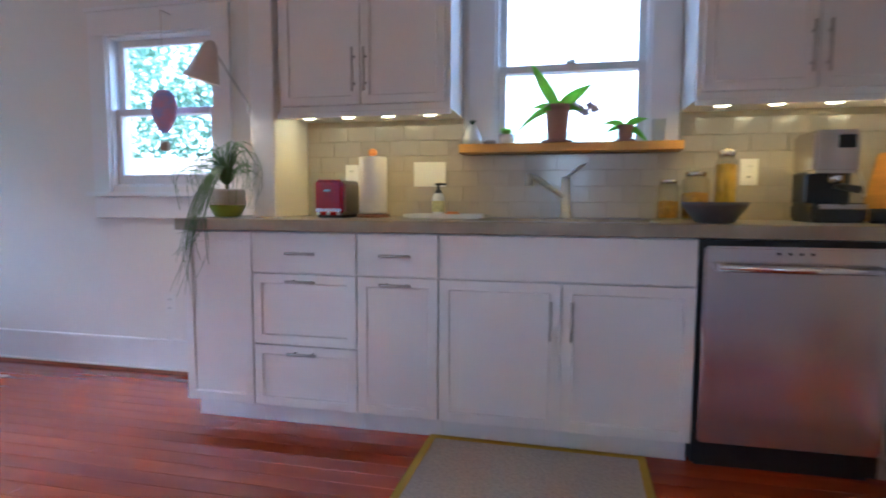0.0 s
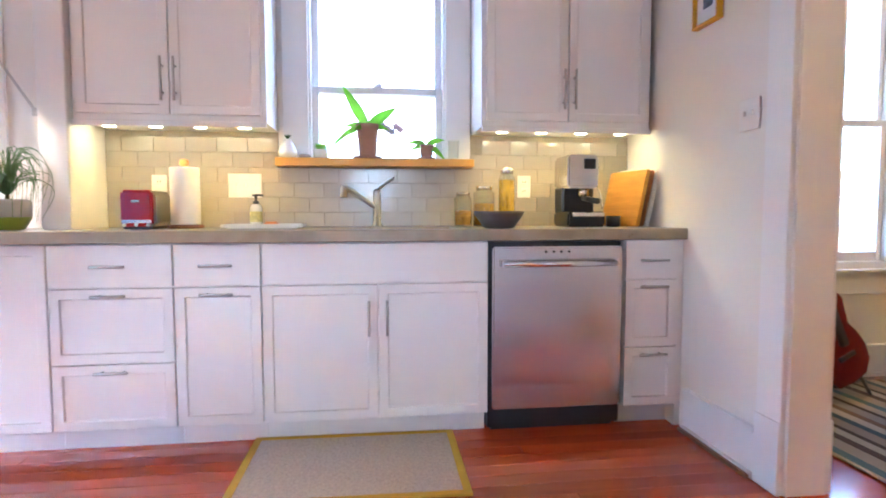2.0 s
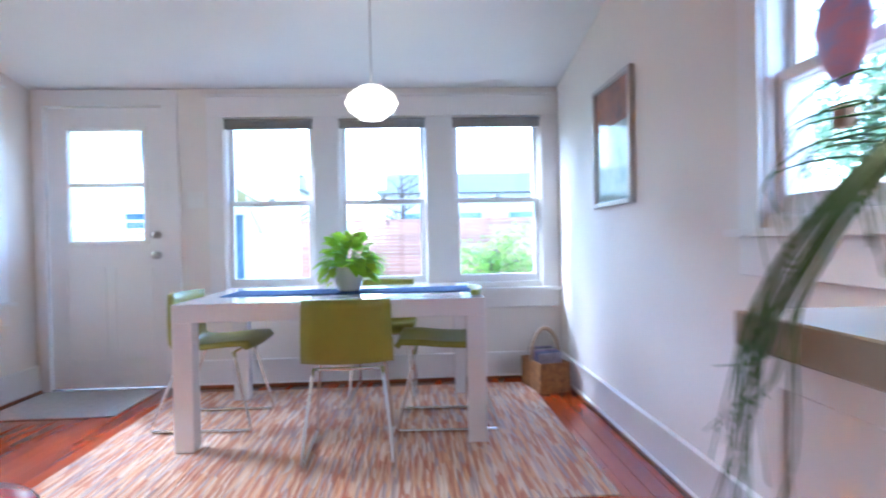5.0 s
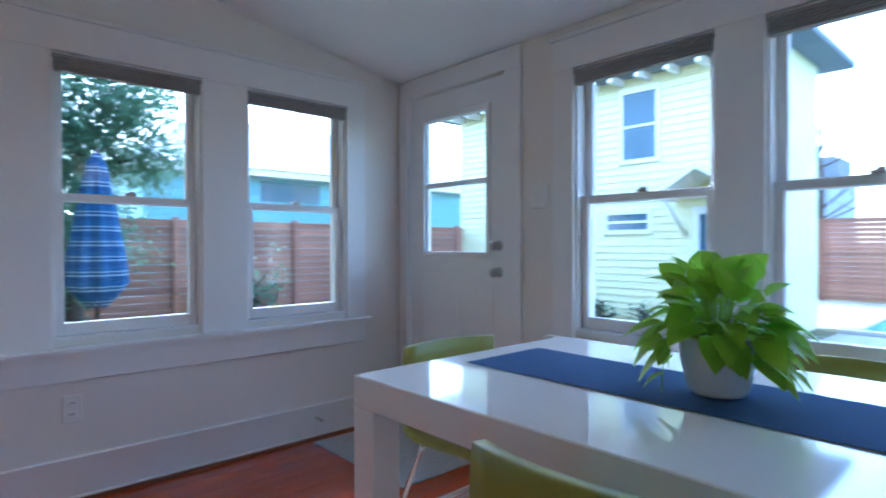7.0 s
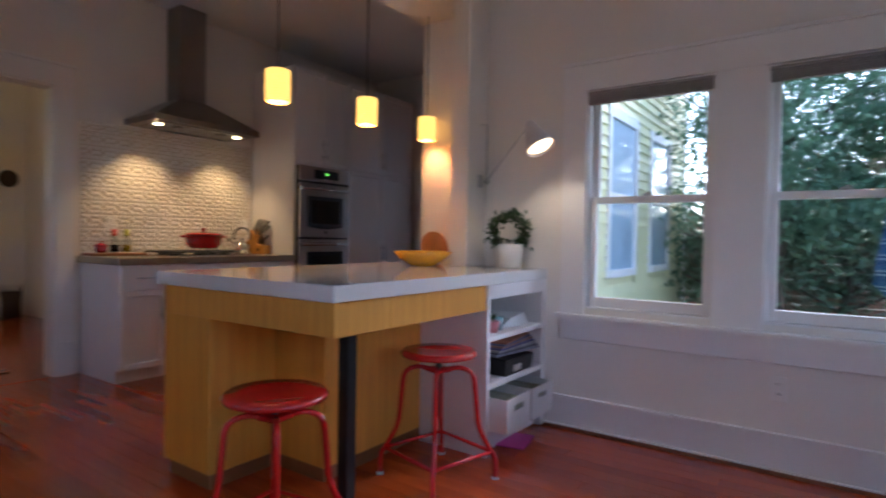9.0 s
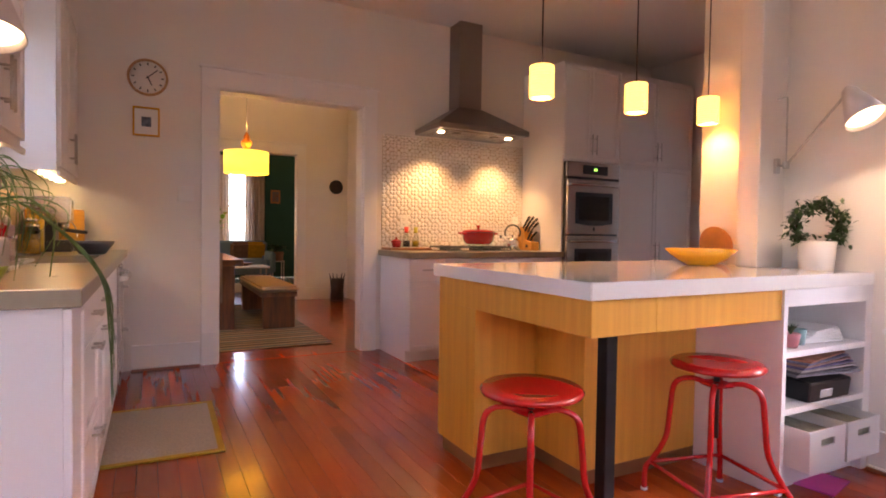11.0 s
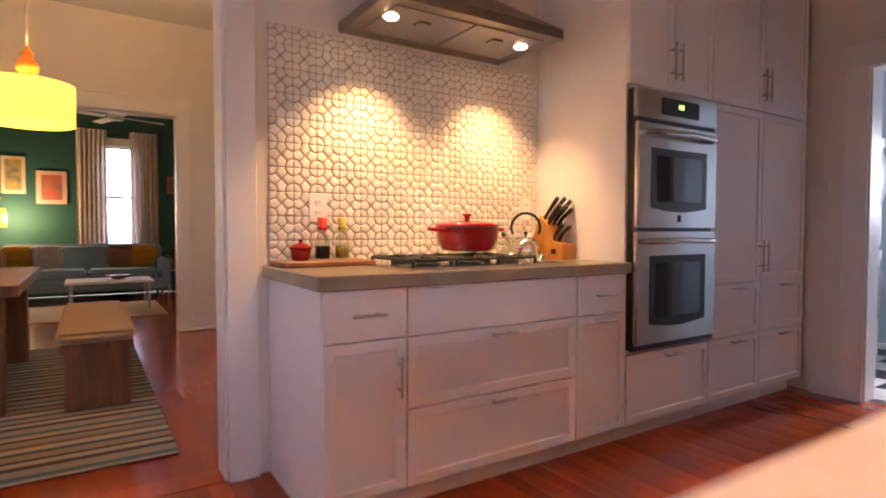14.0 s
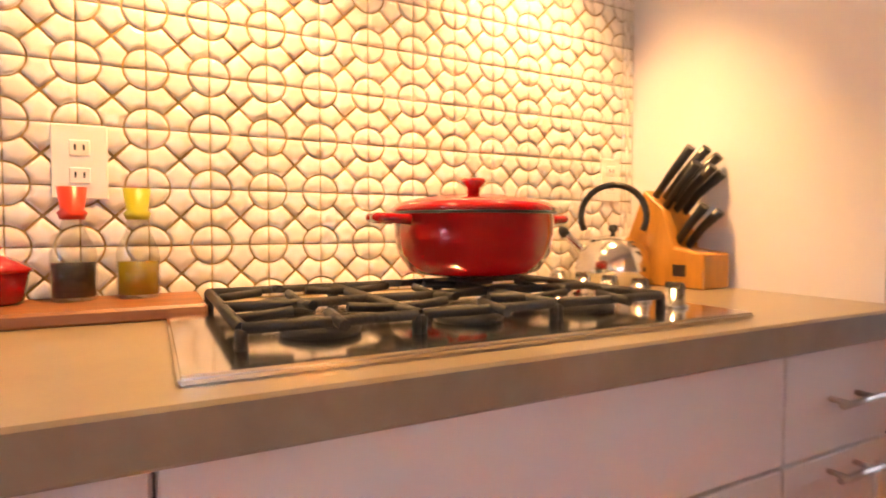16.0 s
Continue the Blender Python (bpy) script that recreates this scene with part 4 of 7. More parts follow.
M_DRUG = stripes("striped_rug", 0, [(0, (0.42, 0.36, 0.28)), (0.08, (0.06, 0.045, 0.04)), (0.13, (0.30, 0.24, 0.19)), (0.24, (0.05, 0.09, 0.11)), (0.31, (0.44, 0.38, 0.30)), (0.40, (0.16, 0.10, 0.07)), (0.47, (0.26, 0.24, 0.22)), (0.58, (0.05, 0.04, 0.04)), (0.63, (0.40, 0.33, 0.25)), (0.72, (0.08, 0.14, 0.16)), (0.80, (0.33, 0.28, 0.22)), (0.92, (0.07, 0.05, 0.05))], 0.62)
solo("dining_rug", boxes((0.43, 3.6, -2.34, -0.12, 0.001, 0.010), r=0.003), M_DRUG, "flat-woven rug with cream, brown and teal stripes", "rug")
t = thing("farm_table", "heavy rustic wooden dining table with slab legs", "table")
part("tabletop", boxes((1.42, 3.30, -1.66, -0.62, 0.69, 0.76), r=0.006), M_RUSTIC, t)
for x in (1.50, 3.06):
    part("leg", boxes((x, x + 0.13, -1.58, -0.72, 0.01, 0.69), r=0.006), M_RUSTIC, t)
b = thing("dining_bench", "rustic wooden bench with a tan cushion", "bench")
part("end_panel", boxes((1.42, 1.50, -2.20, -1.86, 0.01, 0.40), r=0.004), M_RUSTIC, b)
part("end_panel", boxes((2.98, 3.06, -2.20, -1.86, 0.01, 0.40), r=0.004), M_RUSTIC, b)
part("seat", boxes((1.40, 3.08, -2.22, -1.84, 0.35, 0.40), r=0.004), M_RUSTIC, b)
part("cushion", boxes((1.38, 3.06, -2.24, -1.82, 0.402, 0.465), r=0.025, seg=3), M_LINEN, b, "tan linen cushion")
c = thing("parsons_chair", "tan upholstered dining chair with dark wooden legs", "chair", pose(1.02, -1.14, 0.011, 0, 0, -90), "upholstered dining chairs")
part("backrest", boxes((-0.24, 0.24, -0.27, -0.19, 0.36, 0.86), r=0.02, seg=2), M_LINEN, c)
part("seat", boxes((-0.24, 0.24, -0.19, 0.24, 0.36, 0.46), r=0.02, seg=2), M_LINEN, c)
for x in (-0.20, 0.20):
    for y in (-0.24, 0.20):
        part("leg", tube([(x, y, 0.36), (x, y * 1.04, 0.0)], 0.026, 4, r1=0.018), M_DARKW, c)
copy_thing(c, pose(3.85 - 0.27, -1.14, 0.011, 0, 0, 90))
# drum pendant
dp = thing("drum_pendant", "lit yellow drum pendant with a turned wooden finial", "pendant lamp", pose(1.62, -1.71, 1.69))
part("shade", lathe([(0.232, 0.0), (0.235, 0.235), (0.231, 0.235), (0.228, 0.0)], seg=40), material("yellow_lit_shade", (0.85, 0.65, 0.2), 0.8, emit=(1, 0.62, 0.05), strength=0.22), dp)
part("diffuser", lathe([(0.0, 0.012), (0.228, 0.012), (0.228, 0.016), (0, 0.016)], seg=40), material("lit_diffuser", (0.9, 0.85, 0.7), 0.8, emit=(1, 0.80, 0.45), strength=0.35), dp)
part("finial", lathe([(0.03, 0.235), (0.05, 0.25), (0.028, 0.275), (0.055, 0.31), (0.058, 0.34), (0.03, 0.375), (0.034, 0.40), (0.014, 0.44), (0.01, 0.45)], seg=20), M_ORANGE, dp, "turned honey wood finial")
part("cord", tube([(0, 0, 0.44), (0, 0, 3.2 - 1.692)], 0.004, 6), M_NICKEL, dp)
# round plaque, basket stand
solo("wall_plaque", lathe([(0, 0), (0.10, 0), (0.112, 0.012), (0.10, 0.022), (0.05, 0.014), (0, 0.02)], seg=24), M_DARKW, "round dark wooden wall plaque", "wall decoration", pose(DX1 - 0.002, -3.41, 1.78, 0, -90, 0))
bs = thing("umbrella_stand", "dark carved wooden stand with a pronged rim", "stand", pose(3.74, -3.38, 0))
part("tub", lathe([(0.10, 0), (0.11, 0.02), (0.10, 0.15), (0.115, 0.33), (0.10, 0.33), (0.09, 0.03)], seg=12), M_DARKW, bs)
for k in range(5):
    a = 2 * math.pi * k / 5 + 0.3
    part("prong", tube([(0.10 * math.cos(a), 0.10 * math.sin(a), 0.31), (0.125 * math.cos(a), 0.125 * math.sin(a), 0.42)], 0.014, 5, r1=0.004), M_DARKW, bs)
# flowers on the farm table
v = thing("flower_vase", "glass vase of yellow-green flowers on the table", "vase", pose(1.95, -1.27, 0.761) @ Matrix.Scale(1.25, 4))
part("vase", lathe([(0.04, 0), (0.055, 0.01), (0.062, 0.12), (0.05, 0.22), (0.058, 0.25), (0.054, 0.25), (0.046, 0.22), (0.056, 0.12), (0.04, 0.02)], seg=16), M_JAR, v)
rnd = random.Random(5)
bm, bf = bmesh.new(), bmesh.new()
for k in range(44):
    a, tl = rnd.uniform(0, 6.28), rnd.uniform(0.1, 0.75)
    d = Vector((math.cos(a) * tl, math.sin(a) * tl, 1)).normalized()
    tip = Vector((0, 0, 0.1)) + d * rnd.uniform(0.24, 0.42)
    tube([(0, 0, 0.05), tip * 0.6, tip], 0.0025, 4, bm)
    leaf(bm, tip * 0.75, (d.x, d.y, 0.4), (0, 0, 1), 0.13, 0.045)
    leaf(bm, tip * 0.9, (-d.y, d.x, 0.6), (0, 0, 1), 0.11, 0.04)
    lathe([(0, 0), (0.016, 0.006), (0.022, 0.02), (0, 0.024)], tip.x, tip.y, tip.z, 6, bf)
part("stems", bm, M_ORCH, v)
part("blossoms", bf, material("lime_blossom", (0.42, 0.40, 0.03), 0.7, vary=0.4, scale=30), v, "yellow-green blossoms")
# guitar on a stand by the dining window
g = thing("acoustic_guitar", "red-brown acoustic guitar leaning on a black stand", "guitar", pose(1.06, -0.38, 0.09, -14, -13, 20))
bm = bmesh.new()
out = [(0.0, 0.0), (0.12, 0.01), (0.185, 0.07), (0.195, 0.15), (0.16, 0.23), (0.115, 0.29), (0.125, 0.36), (0.14, 0.42), (0.10, 0.48), (0.03, 0.50)]
ring = out + [(-x, z) for x, z in out[::-1] if x > 0]
fa = [bm.verts.new((x, -0.05, z)) for x, z in ring]
ba = [bm.verts.new((x, 0.05, z)) for x, z in ring]
bm.faces.new(fa)
bm.faces.new(ba[::-1])
for k in range(len(ring)):
    j = (k + 1) % len(ring)
    bm.faces.new((fa[k], ba[k], ba[j], fa[j]))
part("body", soft(bm, 0.005), material("red_mahogany", (0.22, 0.02, 0.012), 0.2, vary=0.2, coat=0.5), g)
part("neck", boxes((-0.026, 0.026, -0.075, -0.05, 0.20, 0.90), (-0.034, 0.034, -0.07, -0.052, 0.90, 1.06), r=0.004), M_DARKW, g)
part("sound_hole", lathe([(0, 0), (0.05, 0), (0.05, 0.002), (0, 0.002)], seg=20), M_BLACK, g, "", pose(0, -0.05, 0.33, 90))
part("bridge", boxes((-0.07, 0.07, -0.062, -0.05, 0.13, 0.155), r=0.003), M_DARKW, g)
gs = thing("guitar_stand", "black folding metal guitar stand", "stand", pose(0.99, -0.30, 0, 0, 0, 20))
for pts in ([(0, 0.10, 0.62), (-0.20, -0.14, 0.012)], [(0, 0.10, 0.62), (0.20, -0.14, 0.012)], [(0, 0.10, 0.62), (0, 0.24, 0.012)], [(-0.14, -0.06, 0.16), (0.14, -0.06, 0.16)]):
    part("leg", tube(pts, 0.010, 6), M_BLACK, gs)


def curtain(x, y, w, z0, z1, along="x", label="sheer off-white curtain hanging to the sill"):
    bm = bmesh.new()
    n = 28
    rows = []
    for z in (z0, z0 + (z1 - z0) * 0.5, z1):
        rows.append([bm.verts.new((w * k / n, 0.022 * math.sin(k * 1.45) * (1.15 - 0.3 * (z == z1)), z)) for k in range(n + 1)])
    for a, b in zip(rows, rows[1:]):
        for k in range(n):
            bm.faces.new((a[k], a[k + 1], b[k + 1], b[k])).smooth = True
    bmesh.ops.solidify(bm, geom=bm.faces[:], thickness=0.002)
    return solo("curtain", bm, M_CURT, label, "curtain", pose(x, y, 0, 0, 0, 0 if along == "x" else -90))


curtain(0.86, -0.07, 0.36, 0.10, 2.55)
for y in (-1.88, -2.63):
    curtain(LX1 - 0.08, y, 0.42, 0.06, 2.70, "y", "pink-white floor-length curtain before the teal wall")
part_rod = solo("curtain_rod", tube([(LX1 - 0.08, -1.75, 2.70), (LX1 - 0.08, -3.15, 2.70)], 0.012, 8), M_BLACK, "black curtain rod above the living room window", "curtain rod")
# sofa
so = thing("sofa", "blue-grey cloth sofa with wooden feet and cushions", "sofa", pose(7.60, -2.0, 0, 0, 0, 90))
part("base", boxes((-1.05, 1.05, -0.40, 0.42, 0.16, 0.33), r=0.02, seg=2), M_SOFA, so)
for x0, x1 in ((-1.05, -0.01), (0.01, 1.05)):
    part("seat_cushion", boxes((x0 + 0.12 * (x0 < -0.5), x1 - 0.12 * (x1 > 0.5), -0.22, 0.44, 0.33, 0.47), r=0.035, seg=3), M_SOFA, so)
part("backrest", boxes((-1.05, 1.05, -0.46, -0.24, 0.30, 0.84), r=0.04, seg=3), M_SOFA, so)
for x in (-1.10, 0.98):
    part("armrest", boxes((x, x + 0.12, -0.44, 0.44, 0.18, 0.62), r=0.03, seg=2), M_SOFA, so)
for x in (-0.98, 0.98):
    for y in (-0.34, 0.36):
        part("foot", tube([(x, y, 0.16), (x * 1.02, y * 1.03, 0.0)], 0.022, 6, r1=0.014), M_ORANGE, so)
for y, col, nm in ((-2.75, (0.62, 0.33, 0.01), "mustard yellow cushion"), (-1.50, (0.55, 0.50, 0.50), "pale patterned cushion"), (-1.15, (0.60, 0.32, 0.02), "mustard cushion behind the pale one"), (-2.45, (0.25, 0.13, 0.08), "brown cushion")):
    solo("throw_cushion", boxes((-0.20, 0.20, -0.06, 0.06, -0.18, 0.18), r=0.05, seg=3), material("cushion_cloth", col, 0.9, vary=0.2, scale=14), nm + " on the blue sofa", "cushion", pose(7.60, y, 0.655, -18, 0, 90))
ct = thing("coffee_table", "low glass-topped coffee table before the sofa", "table", pose(6.25, -2.25, 0))
part("tabletop", boxes((-0.35, 0.35, -0.5, 0.5, 0.37, 0.40), r=0.004), M_WHITE, ct)
for x in (-0.3, 0.3):
    for y in (-0.44, 0.44):
        part("leg", boxes((x - 0.015, x + 0.015, y - 0.015, y + 0.015, 0, 0.37)), M_NICKEL, ct)
solo("fruit_bowl", lathe([(0, 0.0), (0.05, 0.0), (0.16, 0.05), (0.165, 0.055), (0.05, 0.01), (0, 0.01)], seg=20), M_RUSTIC, "dark wooden bowl on the coffee table", "bowl", pose(6.25, -2.35, 0.401))
solo("living_rug", boxes((5.3, 6.9, -2.85, -0.9, 0.001, 0.012), r=0.003), material("pale_rug", (0.55, 0.48, 0.42), 0.95, vary=0.1, scale=40), "pale woven living room rug", "rug")
for y0, y1, z0, z1, c1, c2 in ((-1.75, -1.35, 1.47, 1.99, (0.60, 0.42, 0.32), (0.50, 0.10, 0.03)), (-1.22, -0.92, 1.62, 2.19, (0.62, 0.52, 0.38), (0.50, 0.34, 0.03)), (-3.40, -3.19, 1.69, 1.99, (0.45, 0.16, 0.05), (0.25, 0.08, 0.03))):
    p = thing("framed_picture", "framed landscape print on the teal wall", "picture", None, "living room prints")
    part("picture_frame", boxes((LX1 - 0.025, LX1 - 0.001, y0, y1, z0, z1), r=0.003), material("pale_frame", c1, 0.5, vary=0.05), p)
    m = 0.16 * (y1 - y0)
    part("print", boxes((LX1 - 0.028, LX1 - 0.024, y0 + m, y1 - m, z0 + m, z1 - m)), material("print_colours", c2, 0.6, vary=0.5, scale=9, color2=(0.12, 0.14, 0.14)), p)
fl = thing("floor_lamp", "lit yellow-shaded lamp beside the sofa", "lamp", pose(7.9, -0.88, 0))
part("shade", lathe([(0.13, 1.10), (0.12, 1.38), (0.116, 1.38), (0.126, 1.10)], seg=24), material("amber_lit_shade", (0.8, 0.55, 0.15), 0.8, emit=(1, 0.60, 0.06), strength=0.2), fl)
part("pole", tube([(0, 0, 0.02), (0, 0, 1.2)], 0.012, 8), M_BLACK, fl)
part("base", lathe([(0.13, 0), (0.13, 0.02), (0, 0.025)], seg=20), M_BLACK, fl)
pl = thing("potted_plant", "dark leafy plant in a woven pot on a small stand", "plant", pose(7.95, -3.28, 0))
part("stand", boxes((-0.14, 0.14, -0.14, 0.14, 0.38, 0.40), (-0.13, -0.11, -0.13, -0.11, 0, 0.38), (0.11, 0.13, -0.13, -0.11, 0, 0.38), (-0.13, -0.11, 0.11, 0.13, 0, 0.38), (0.11, 0.13, 0.11, 0.13, 0, 0.38)), M_WHITE, pl)
part("pot", lathe([(0.09, 0.40), (0.13, 0.42), (0.14, 0.60), (0.12, 0.60), (0, 0.58)], seg=16), M_TERRA, pl)
bm = bmesh.new()
for k in range(34):
    a, e = rnd.uniform(0, 6.28), rnd.uniform(0.2, 1.3)
    leaf(bm, (0.03 * math.cos(a), 0.03 * math.sin(a), 0.58 + 0.1 * rnd.random()), (math.cos(a), math.sin(a), e), (0, 0, 1), rnd.uniform(0.18, 0.36), 0.06, 0.4)
part("foliage", bm, M_LEAFD, pl)
fan = thing("ceiling_fan", "white ceiling fan at rest in the living room", "ceiling fan", pose(6.2, -2.35, 2.52))
part("motor", lathe([(0, 0), (0.09, 0.01), (0.10, 0.08), (0.05, 0.12), (0.015, 0.13), (0.015, 0.68), (0.05, 0.68)], seg=20), M_WHITE, fan)
for k in range(4):
    part("blade", boxes((0.12, 0.62, -0.06, 0.06, 0.045, 0.053), r=0.003), M_WHITE, fan, "", pose(0, 0, 0, 8, 0, 20 + 90 * k))
setting("floor_dining", boxes((T, LX1, -4.6, 0.0, -0.12, -0.004)), M_FLOOR, "glossy red-brown pine floor")

# ---- laundry room ----
wall("wall_laundry_south", "x", -8.35, -T, -2.46 - T, 0.3, 0.0, HK, [(-1.75, -1.05, 0.95, 2.05)], M_LAU := material("pale_blue_paint", (0.55, 0.66, 0.72), 0.6, vary=0.03, scale=3))
wall("wall_laundry_east", "y", 0.15, T, -8.35, YK - T, 0.0, HK, [], M_LAU)
wall("wall_laundry_west", "y", -2.46, -T, -8.35, YK - T, 0.0, HK, [], M_LAU)
setting("ceiling_laundry", boxes((-2.46, 0.15, -8.35, YK - T, 2.6, 2.7)), M_CEIL)
lf = setting("floor_laundry", boxes((-2.46, 0.15, -8.35, YK - T, -0.12, -0.008)), M_GAP, "black and white checkered tile floor")
CHECK = [mesh("floor_tile", boxes((0, 0.302, 0, 0.302, -0.008, 0.0), r=0.001), m) for m in (material("white_floor_tile", (0.72, 0.71, 0.69), 0.25, vary=0.05), material("black_floor_tile", (0.02, 0.02, 0.022), 0.25, vary=0.1))]
windows("window_7", pose(0, -8.35, 0, 0, 0, 180), [(1.05, 1.75)], 0.95, 2.05, 0.95, 1.85, 2.16)
for z, nm in ((0.0, "washing_machine"), (0.93, "tumble_dryer")):
    w = thing(nm, "white front-loading " + nm.replace("_", " ") + " in a stacked pair", "washing machine" if z == 0 else "dryer", pose(-0.52, -7.27, z, 0, 0, -90))
    part("body", boxes((-0.335, 0.335, 0.0, 0.62, 0.01, 0.925), r=0.02, seg=2), M_WHITE, w)
    part("door_ring", lathe([(0.20, -0.01), (0.27, 0.0), (0.275, 0.03), (0.26, 0.055), (0.20, 0.045)], seg=32), material("grey_door_ring", (0.42, 0.45, 0.48), 0.3, 0.4), w, "grey door ring", pose(0, 0, 0.57, 90))
    part("door_glass", lathe([(0, 0.0), (0.12, 0.005), (0.205, 0.035), (0.205, 0.02), (0, 0.0)], seg=32), M_OVEN, w, "dark round door glass", pose(0, -0.005, 0.57, 90))
    part("control_panel", boxes((-0.32, 0.32, -0.012, 0.0, 0.83, 0.91), r=0.004), M_WHITE, w)
    part("dial", lathe([(0, 0.02), (0.03, 0.02), (0.034, 0), (0, 0)], seg=16), M_NICKEL, w, "", pose(0, -0.012, 0.87, 90))
solo("detergent_box", boxes((-0.11, 0.11, -0.05, 0.05, 0, 0.27), r=0.004), material("orange_blue_carton", (0.62, 0.30, 0.03), 0.5, vary=0.5, scale=9, color2=(0.10, 0.25, 0.50)), "orange, yellow and blue soap carton on the dryer", "carton", pose(-0.36, -7.08, 1.86, 0, 0, 15))
st = thing("wooden_stool", "small orange-brown wooden stool in the laundry", "stool", pose(-1.0, -7.95, 0))
part("seat", boxes((-0.18, 0.18, -0.18, 0.18, 0.85, 0.89), r=0.006), M_ORANGE, st)
for x in (-0.14, 0.14):
    for y in (-0.14, 0.14):
        part("leg", boxes((x - 0.022, x + 0.022, y - 0.022, y + 0.022, 0, 0.85)), M_ORANGE, st)


# ---- outdoors ----
GZ = -0.55
M_GRASS = material("lawn", (0.10, 0.13, 0.045), 0.95, vary=0.4, scale=3, bump=0.5, bscale=40, color2=(0.16, 0.12, 0.07))
M_SIDING = material("yellow_siding", (0.78, 0.74, 0.44), 0.6, vary=0.05, scale=4)
M_FENCE = material("cedar_fence", (0.42, 0.20, 0.13), 0.8, vary=0.3, scale=4, stretch=(0.4, 6, 6), ranDom=0.2)
M_FENCEN = material("tan_fence", (0.56, 0.43, 0.31), 0.8, vary=0.2, scale=4, stretch=(0.4, 6, 6), ranDom=0.12)
M_ROOF = material("grey_shingle", (0.26, 0.28, 0.32), 0.85, vary=0.3, scale=20, bump=0.3)
M_ROOFW = material("pale_metal_roof", (0.62, 0.65, 0.68), 0.5, vary=0.06, scale=5)
M_TEALS = material("aqua_siding", (0.22, 0.42, 0.45), 0.6, vary=0.08, scale=4)
M_DGLASS = material("dim_window_glass", (0.10, 0.16, 0.22), 0.06, vary=0.2, scale=2)
M_BARK = material("bark", (0.10, 0.075, 0.055), 0.9, vary=0.4, scale=12, bump=0.5)
M_PAVE = material("pale_paving", (0.46, 0.43, 0.40), 0.8, vary=0.15, scale=6, bump=0.1)
setting("ground", boxes((-900, 900, -900, 900, GZ - 1, GZ)), M_GRASS, "winter lawn and garden soil")
setting("pavement", boxes((-23.5, -14.8, -3.6, 5.5, GZ - 0.05, GZ + 0.02), (-23.5, -17.1, -6.5, -3.6, GZ - 0.05, GZ + 0.02)), M_PAVE, "pale stone pool surround")
pool = thing("swimming_pool", "turquoise swimming pool with a pale stone coping", "pool")
part("water", boxes((-22.0, -16.8, -3.3, 4.6, GZ + 0.02, GZ + 0.05)), material("pool_water", (0.03, 0.36, 0.52), 0.05, vary=0.15, scale=2, bump=0.2, bscale=6), pool)
part("coping", boxes((-22.3, -22.0, -3.6, 4.9, GZ + 0.02, GZ + 0.09), (-16.8, -16.5, -3.6, 4.9, GZ + 0.02, GZ + 0.09), (-22.0, -16.8, -3.6, -3.3, GZ + 0.02, GZ + 0.09), r=0.01), M_PAVE, pool)


def siding(parent, length, z0, z1, m, mat, step=0.125, holes=()):
    """Overlapping lap boards along local x, their lower edges proud; holes are (x0, x1, z0, z1)."""
    meshes = {}
    n = int((z1 - z0) / step)
    for k in range(n):
        z = z0 + k * step
        runs, cur = [], 0.0
        for h0, h1, a, b in sorted(holes):
            if z + step > a + 0.01 and z < b - 0.01:
                runs.append((cur, h0))
                cur = h1
        runs.append((cur, length))
        for p, q in runs:
            if q - p < 0.03:
                continue
            key = round(q - p, 3)
            if key not in meshes:
                bm = bmesh.new()
                w = key
                v = [bm.verts.new(c) for c in ((0, -0.036, 0), (w, -0.036, 0), (w, 0, 0), (0, 0, 0), (0, -0.008, step + 0.012), (w, -0.008, step + 0.012), (w, 0, step + 0.012), (0, 0, step + 0.012))]
                for f in ((0, 3, 2, 1), (4, 5, 6, 7), (0, 1, 5, 4), (1, 2, 6, 5), (2, 3, 7, 6), (3, 0, 4, 7)):
                    bm.faces.new([v[i] for i in f])
                meshes[key] = mesh("siding_board", bm, mat)
            o = new("siding_board", meshes[key])
            o.parent = parent
            o.matrix_basis = m @ pose(p, 0, z)


# pale blue pane colour for the two windows of the wing
M_PGLASS = material("pale_window_glass", (0.46, 0.58, 0.70), 0.08, vary=0.15, scale=2)


def far_window(parent, x0, x1, z0, z1, m, glassmat=None):
    w = part("window", boxes((x0 - 0.09, x0, -0.05, 0.02, z0 - 0.09, z1 + 0.12), (x1, x1 + 0.09, -0.05, 0.02, z0 - 0.09, z1 + 0.12), (x0, x1, -0.05, 0.02, z1, z1 + 0.12), (x0, x1, -0.07, 0.02, z0 - 0.09, z0), (x0, x1, -0.035, 0.0, (z0 + z1) / 2 - 0.025, (z0 + z1) / 2 + 0.025)), M_TRIM, parent, "white framed window", m)
    part("pane", boxes((x0, x1, -0.02, -0.01, z0, z1)), glassmat or M_DGLASS, w)


# the yellow wing of this house, south of the breakfast room
wing = thing("house_wing", "yellow clapboard wing of the house with white windows", "house")
M0 = pose(-2.63, -3.96, 0, 0, 0, -90)
WW = [(3.2, 4.2, 0.75, 2.55), (5.0, 6.0, 0.75, 2.55)]
part("wall", boxes((-2.628, -2.62, -11.2, -3.95, GZ, 4.3)), M_SIDING, wing)
siding(wing, 7.15, GZ + 0.1, 4.2, M0, M_SIDING, 0.125, [(a - 0.09, b + 0.09, c - 0.1, d + 0.1) for a, b, c, d in WW])
for a, b, c, d in WW:
    far_window(wing, a, b, c, d, M0, M_PGLASS)
part("corner_board", boxes((7.12, 7.26, -0.045, 0.1, GZ, 4.3)), M_TRIM, wing, "white corner board", M0)
part("frieze_board", boxes((0, 7.1, -0.045, 0, 4.15, 4.35)), M_TRIM, wing, "", M0)
